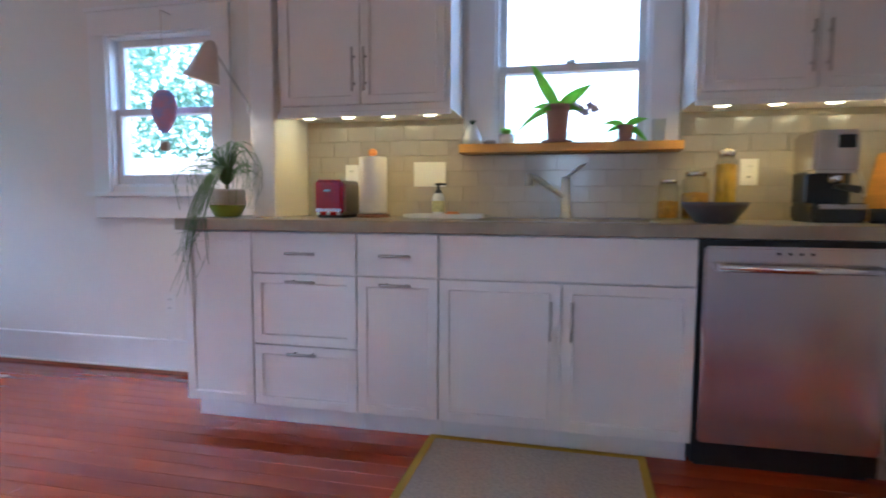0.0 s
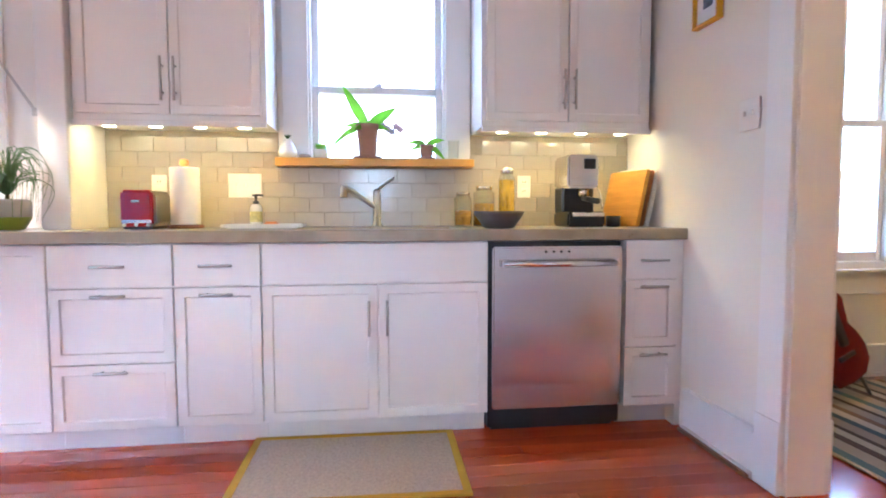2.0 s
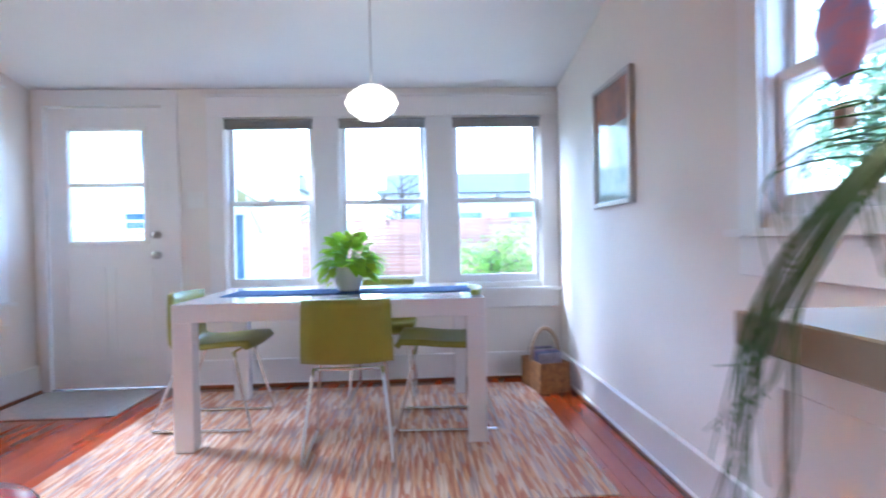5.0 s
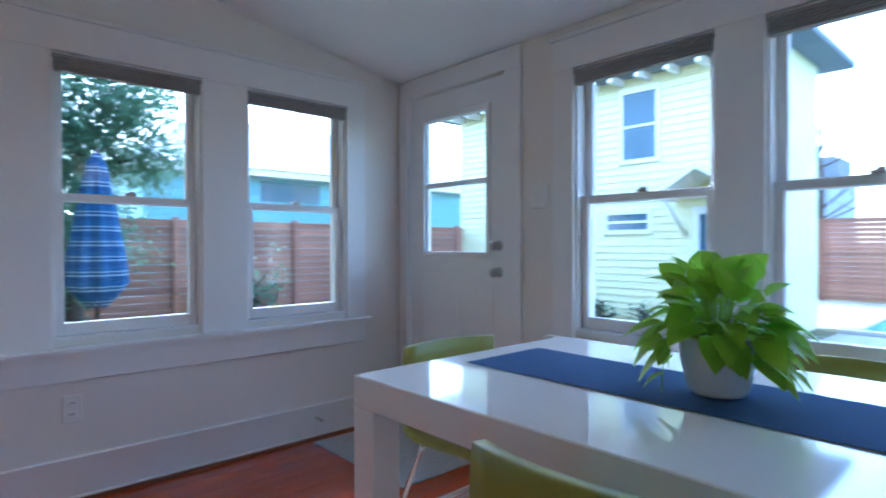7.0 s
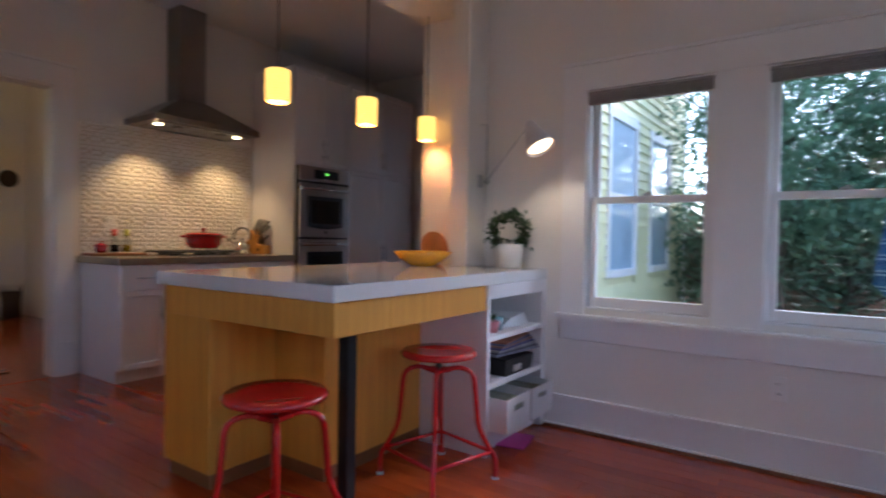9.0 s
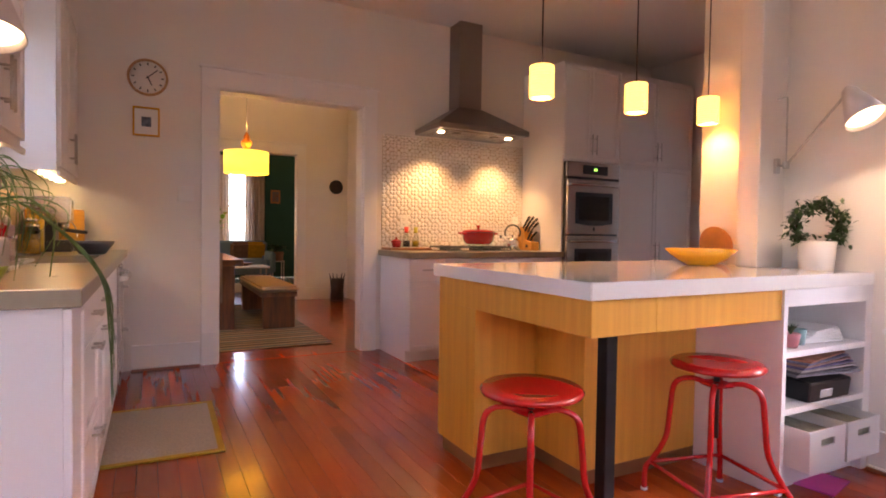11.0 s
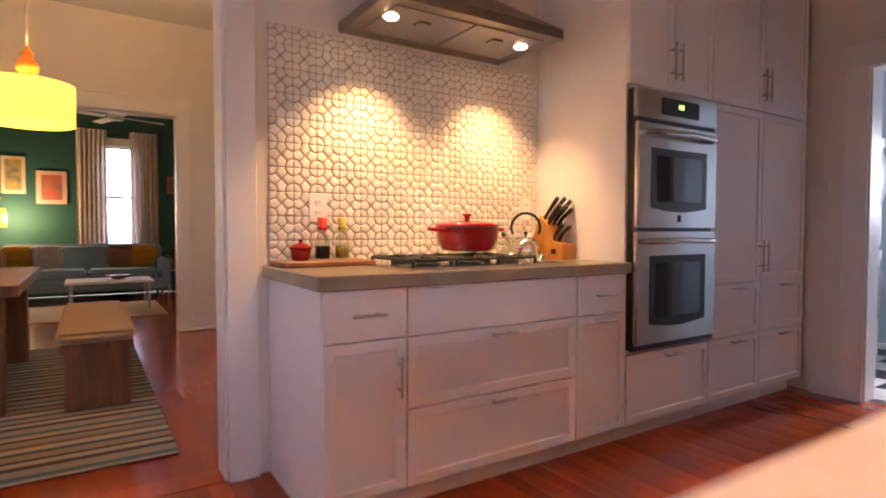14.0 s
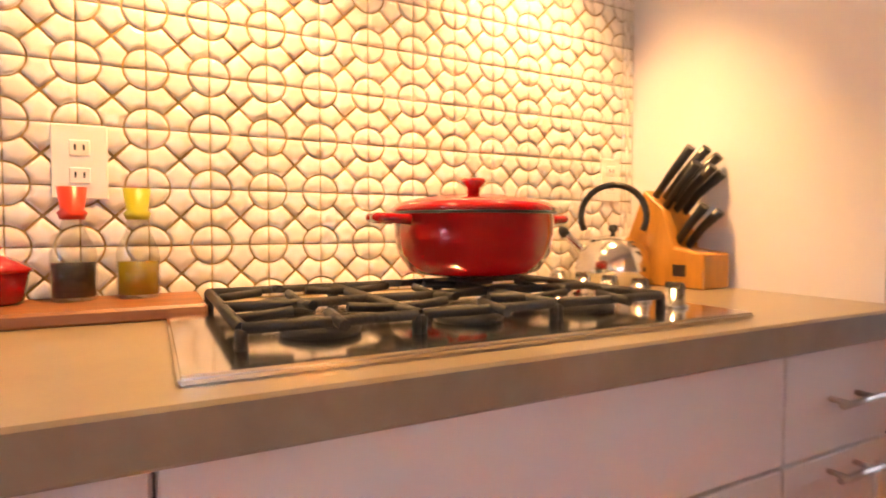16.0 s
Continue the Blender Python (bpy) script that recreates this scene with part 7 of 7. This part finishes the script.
# ---- cooktop and what stands there ----
ck2 = thing("gas_cooktop", "stainless steel gas cooktop with black iron grates", "cooktop", pose(-0.38, -3.41, 0.9155, 0, 0, -90))
part("tray", boxes((-0.41, 0.41, -0.26, 0.25, 0.0, 0.010), r=0.004, seg=2), material("polished_tray", (0.82, 0.80, 0.77), 0.14, 1.0, vary=0.03), ck2)
for cx in (-0.24, -0.025, 0.19):
    bm = bmesh.new()
    x0, x1 = cx - 0.104, cx + 0.104
    for y in (-0.175, 0.20):
        tube([(x0, y, 0.034), (x1, y, 0.034)], 0.0075, 6, bm)
    for x in (x0, x1):
        tube([(x, -0.175, 0.034), (x, 0.20, 0.034)], 0.0075, 6, bm)
    tube([(x0, 0, 0.034), (x1, 0, 0.034)], 0.008, 6, bm)
    for y in (-0.11, 0.11):
        tube([(cx, y - 0.10, 0.034), (cx, y - 0.035, 0.040)], 0.007, 6, bm)
        tube([(cx, y + 0.10, 0.034), (cx, y + 0.035, 0.040)], 0.007, 6, bm)
        tube([(x0, y, 0.034), (cx - 0.035, y, 0.040)], 0.007, 6, bm)
        tube([(x1, y, 0.034), (cx + 0.035, y, 0.040)], 0.007, 6, bm)
    for x in (x0, x1):
        for y in (-0.175, 0.2):
            tube([(x, y, 0.010), (x, y, 0.034)], 0.0075, 6, bm)
    part("grate", bm, M_IRON, ck2)
    for y in (-0.11, 0.11):
        if cx == -0.025 and y > 0:
            continue
        part("burner", lathe([(0.05, 0.010), (0.052, 0.02), (0.036, 0.024), (0.036, 0.026), (0.03, 0.028), (0, 0.029)], cx, y, 0, 20), M_IRON, ck2)
for k in range(5):
    part("knob", lathe([(0.022, 0.010), (0.022, 0.014), (0.018, 0.016), (0.016, 0.042), (0.014, 0.034), (0, 0.034)], 0.345, -0.16 + 0.075 * k, 0, 16), M_CHROME, ck2, "chrome knob")
    part("knob_grip", boxes((0.339, 0.351, -0.178 + 0.075 * k, -0.142 + 0.075 * k, 0.03, 0.052), r=0.003, seg=2), M_CHROME, ck2, "upright chrome knob grip")
pot = thing("casserole_pot", "red enamelled casserole with lid on the cooktop", "pot", pose(-0.27, -3.525, 0.972, 0, 0, -90))
part("body", lathe([(0.105, 0), (0.124, 0.007), (0.144, 0.038), (0.150, 0.075), (0.151, 0.110), (0.154, 0.112), (0.146, 0.113), (0, 0.10)], seg=44), M_ENAMEL, pot)
part("lid", lathe([(0.155, 0.114), (0.156, 0.121), (0.146, 0.130), (0.12, 0.138), (0.115, 0.137), (0.06, 0.147), (0, 0.149)], seg=44), M_ENAMEL, pot)
part("rim", lathe([(0.155, 0.1105), (0.1575, 0.1125), (0.155, 0.1155)], seg=44), M_BLACK, pot)
part("lid_knob", lathe([(0.012, 0.147), (0.012, 0.160), (0.024, 0.172), (0.022, 0.178), (0, 0.179)], seg=18), M_ENAMEL, pot)
for s in (-1, 1):
    part("handle", tube(arc([(0.15 * s, -0.045, 0.10), (0.195 * s, -0.03, 0.103), (0.20 * s, 0.0, 0.104), (0.195 * s, 0.03, 0.103), (0.15 * s, 0.045, 0.10)]), 0.009, 8), M_ENAMEL, pot)
kt = thing("kettle", "round chrome stovetop kettle with a black loop handle", "kettle", pose(-0.15, -4.0, 0.9155, 0, 0, 220) @ Matrix.Scale(0.92, 4))
part("body", lathe([(0.08, 0), (0.096, 0.012), (0.10, 0.05), (0.085, 0.10), (0.055, 0.128), (0.04, 0.133), (0, 0.136)], seg=36), M_CHROME, kt)
part("lid_knob", lathe([(0.006, 0.134), (0.006, 0.142), (0.013, 0.148), (0.012, 0.16), (0, 0.164)], seg=12), M_BLACK, kt)
part("spout", tube(arc([(-0.07, 0, 0.085), (-0.105, 0, 0.115), (-0.125, 0, 0.135)]), 0.017, 10, r1=0.011), M_CHROME, kt)
part("whistle", lathe([(0.014, 0), (0.014, 0.018), (0.006, 0.03), (0, 0.03)], seg=10), M_BLACK, kt, "", pose(-0.125, 0, 0.132, 0, -35, 0))
part("loop_handle", tube([(0.085 * math.cos(u), 0, 0.185 + 0.085 * math.sin(u)) for u in [math.pi * (-0.15 + 1.3 * k / 16) for k in range(17)]], 0.009, 8), M_BLACK, kt)
kb = thing("knife_block", "orange-brown wooden knife block with black-handled knives", "knife block", pose(-0.225, -4.13, ZW, 0, 0, 187) @ Matrix.Scale(1.1, 4))
M_BLOCK = material("knife_block_wood", (0.64, 0.28, 0.035), 0.4, vary=0.2, scale=6, stretch=(6, 6, 1))
bm = bmesh.new()
sh = [(-0.11, 0.0), (0.10, 0.0), (0.10, 0.075), (0.03, 0.085), (0.005, 0.17), (-0.045, 0.215), (-0.11, 0.05)]
fa = [bm.verts.new((x, -0.05, z)) for x, z in sh]
bb = [bm.verts.new((x, 0.05, z)) for x, z in sh]
bm.faces.new(fa)
bm.faces.new(bb[::-1])
for k in range(len(sh)):
    j = (k + 1) % len(sh)
    bm.faces.new((fa[k], bb[k], bb[j], fa[j]))
part("block", soft(bm, 0.003), M_BLOCK, kb)
for k, (x, y, z, ln) in enumerate(((-0.035, -0.03, 0.205, 0.13), (-0.03, 0.0, 0.205, 0.13), (-0.025, 0.03, 0.20, 0.12), (-0.005, -0.03, 0.185, 0.11), (0.0, 0.0, 0.18, 0.11), (0.0, 0.03, 0.175, 0.10), (0.02, -0.02, 0.11, 0.09), (0.025, 0.01, 0.10, 0.09))):
    part("knife", tube([(x, y, z - 0.015), (x + ln * 0.35, y * 1.15, z + ln * 0.30), (x + ln * (0.75 + 0.05 * (k % 3)), y * 1.4, z + ln * 0.72)], 0.009, 6, r1=0.012), M_BLACK, kb, "black knife handle")
part("badge", boxes((0.03, 0.06, -0.0515, -0.0495, 0.025, 0.05)), M_DARKW, kb)
wb = solo("serving_board", boxes((-0.10, 0.10, -0.205, 0.205, 0.0, 0.022), r=0.004), material("striped_board", (0.36, 0.13, 0.04), 0.45, vary=0.35, scale=5, stretch=(9, 0.5, 1)), "dark striped wooden board on the worktop", "board", pose(-0.13, -2.855, ZW))
cr = thing("small_cocotte", "small red enamelled lidded pot on the board", "pot", pose(-0.095, -2.765, ZW + 0.0225))
part("body", lathe([(0.03, 0), (0.038, 0.006), (0.046, 0.05), (0, 0.05)], seg=26), M_ENAMEL, cr)
part("lid", lathe([(0.05, 0.05), (0.05, 0.056), (0.025, 0.072), (0.008, 0.077), (0.008, 0.084), (0.012, 0.09), (0, 0.094)], seg=26), M_ENAMEL, cr)
for y, liquid, cap, lab in ((-2.868, (0.012, 0.010, 0.014), (0.75, 0.06, 0.03), "oil bottle with dark vinegar and a red stopper"), (-2.962, (0.36, 0.26, 0.015), (0.50, 0.48, 0.03), "oil bottle with olive oil and a green stopper")):
    o = thing("oil_bottle", lab, "bottle", pose(-0.085, y, ZW + 0.0225) @ Matrix.Diagonal((1, 1, 1.13, 1)))
    part("bottle", lathe([(0.032, 0), (0.034, 0.004), (0.034, 0.07), (0.02, 0.10), (0.015, 0.12), (0.013, 0.12), (0.018, 0.10), (0.032, 0.07), (0.032, 0.006), (0, 0.005)], seg=20), M_JAR, o)
    part("liquid", lathe([(0.031, 0.0055), (0.0315, 0.055), (0, 0.055)], seg=20), material("liquid", liquid, 0.1), o)
    part("stopper", lathe([(0.018, 0.118), (0.022, 0.128), (0.017, 0.132), (0.022, 0.165), (0, 0.163)], seg=14), material("stopper_plastic", cap, 0.35), o, "bright plastic stopper")

# ---- laid pieces: wall tiles and floorboards ----
setting("tile_backing_north", boxes((-2.72, -1.885, -0.004, -0.001, 0.915, 1.40), (-1.885, -0.885, -0.004, -0.001, 0.915, 1.225), (-0.885, 0.0, -0.004, -0.001, 0.915, 1.40)), M_GROUT)
TW, TH = 0.152, 0.076
bm = boxes((0, TW - 0.002, -0.010, -0.002, 0, TH - 0.002), r=0.0012)
full = mesh("tile", bm, M_TILE)
holder = tagged(new("backsplash_north"), "greige glossy subway tiles in running bond", "tiled wall", kind="structure")
for row in range(6):
    x = -2.72 - (TW / 2 if row % 2 else 0)
    while x < -0.001:
        a, b = max(x, -2.719), min(x + TW - 0.002, -0.001)
        z = 0.916 + row * TH
        top = min(z + TH - 0.002, 1.399)
        under = not (-1.885 < (a + b) / 2 < -0.885 and z > 1.21)
        if b - a > 0.01 and under:
            if b - a > TW - 0.004 and top - z > TH - 0.004:
                o = new("tile", full)
                o.matrix_basis = pose(a, 0, z)
            else:
                o = new("tile", mesh("tile", boxes((a, b, -0.010, -0.002, z, top)), M_TILE))
            o.parent = holder
        x += TW

setting("tile_backing_east", boxes((-0.006, -0.001, -4.208, -2.655, 0.915, 1.968)), M_GROOVE)
S = 0.108


def pattern_tile():
    """A square glazed tile: quarter rounds in the corners and four petals, raised and pillowed above dark grooves."""
    bm = bmesh.new()
    h, R, e, g = S / 2, S * 0.345, 0.0011, 0.0016

    def pad(pts):
        n = len(pts)
        cx, cy = sum(p[0] for p in pts) / n, sum(p[1] for p in pts) / n
        rings = []
        for k, (f, z) in enumerate(((1.0, 0.0), (0.985, 0.0028), (0.80, 0.0060), (0.45, 0.0070))):
            rings.append([bm.verts.new((-z, cx + (x - cx) * f, cy + (y - cy) * f)) for x, y in pts])
        for a, b in zip(rings, rings[1:]):
            for k in range(n):
                bm.faces.new((a[k], a[(k + 1) % n], b[(k + 1) % n], b[k])).smooth = True
        bm.faces.new(rings[-1]).smooth = True
    rc, nn = R - g, 6
    for sx in (-1, 1):
        for sy in (-1, 1):
            pad([(sx * (h - e), sy * (h - e))] + [(sx * (h - e - (rc - e) * math.cos(u)), sy * (h - e - (rc - e) * math.sin(u))) for u in [math.pi / 2 * k / nn for k in range(nn + 1)]])
    for q in range(4):
        c, s = (1, 0, -1, 0)[q], (0, 1, 0, -1)[q]
        ro = R + g
        # the petal that opens to +x: from the centre along the diagonal, round the corner arc, down the edge, and back
        up = [(x, y) for x, y in [(h - ro * math.cos(u), h - ro * math.sin(u)) for u in [math.pi / 4 + math.pi / 4 * k / nn for k in range(nn + 1)]]]
        up = [(min(x, h - e), max(y, 0.0005)) for x, y in up]
        up[0] = (up[0][0], up[0][1] - 1.6 * g)
        petal = [(2.2 * g, 0.0)] + up + [(x, -y) for x, y in up[::-1]]
        pad([(c * x - s * y, s * x + c * y) for x, y in petal])
    bmesh.ops.recalc_face_normals(bm, faces=bm.faces[:])
    return bm


tile_mesh = mesh("tile", pattern_tile(), M_GLAZE)
holder = tagged(new("backsplash_east"), "white glazed relief tiles with round and petal pattern", "tiled wall", kind="structure")
for row in range(10):
    for col in range(15):
        y, z = -2.655 - S / 2 - col * S, 0.916 + S / 2 + row * S
        if z - S / 2 > 1.968 - 0.04 or y - S / 2 < -4.30:
            continue
        o = new("tile", tile_mesh)
        o.parent = holder
        sy = 1.0 if y - S / 2 > -4.209 else (y + S / 2 + 4.208) / S
        if sy < 0.2:
            continue
        sz = 1.0 if z + S / 2 < 1.969 else (1.968 - z + S / 2) / S
        o.matrix_basis = Matrix.LocRotScale((-0.006, y + (1 - sy) * S / 2, z - (1 - sz) * S / 2), None, (1, sy, sz))

BW = 0.0825
floor = bpy.data.objects["floor"]
kinds = {}
rb = random.Random(21)


def board(x0, x1, y):
    key = round(x1 - x0, 2)
    if key not in kinds:
        kinds[key] = mesh("floorboard", boxes((0, key - 0.0015, 0.0006, BW - 0.0006, -0.006, 0.0), r=0.0008), M_FLOOR)
    o = new("floorboard", kinds[key])
    o.parent = floor
    o.matrix_basis = pose(x0, y, 0)


def lay(x0, x1, y0, y1):
    y = y0
    while y < y1 - 0.01:
        x = x0
        while x < x1 - 0.05:
            ln = round(rb.uniform(1.6, 3.4), 1)
            e = min(x + ln, x1)
            if x1 - e < 0.6:
                e = x1
            board(round(x, 2), round(e, 2), y)
            x = e
        y += BW


lay(XW, 0.0, YS, 0.0)
lay(-2.46, 0.0, YS - BW * math.ceil((YS - YK) / BW), YS)
bm = bmesh.new()
box(bm, 0.0, T, DOOR_E[0] + 0.012, DOOR_E[1] - 0.012, -0.005, 0.003)
setting("threshold", soft(bm, 0.002), M_FLOOR, "wooden threshold board in the doorway")
for a in range(8):
    for b in range(7):
        o = new("floor_tile", CHECK[(a + b) % 2])
        o.parent = lf
        o.matrix_basis = pose(-2.40 + 0.305 * a, -8.34 + 0.305 * b, 0)
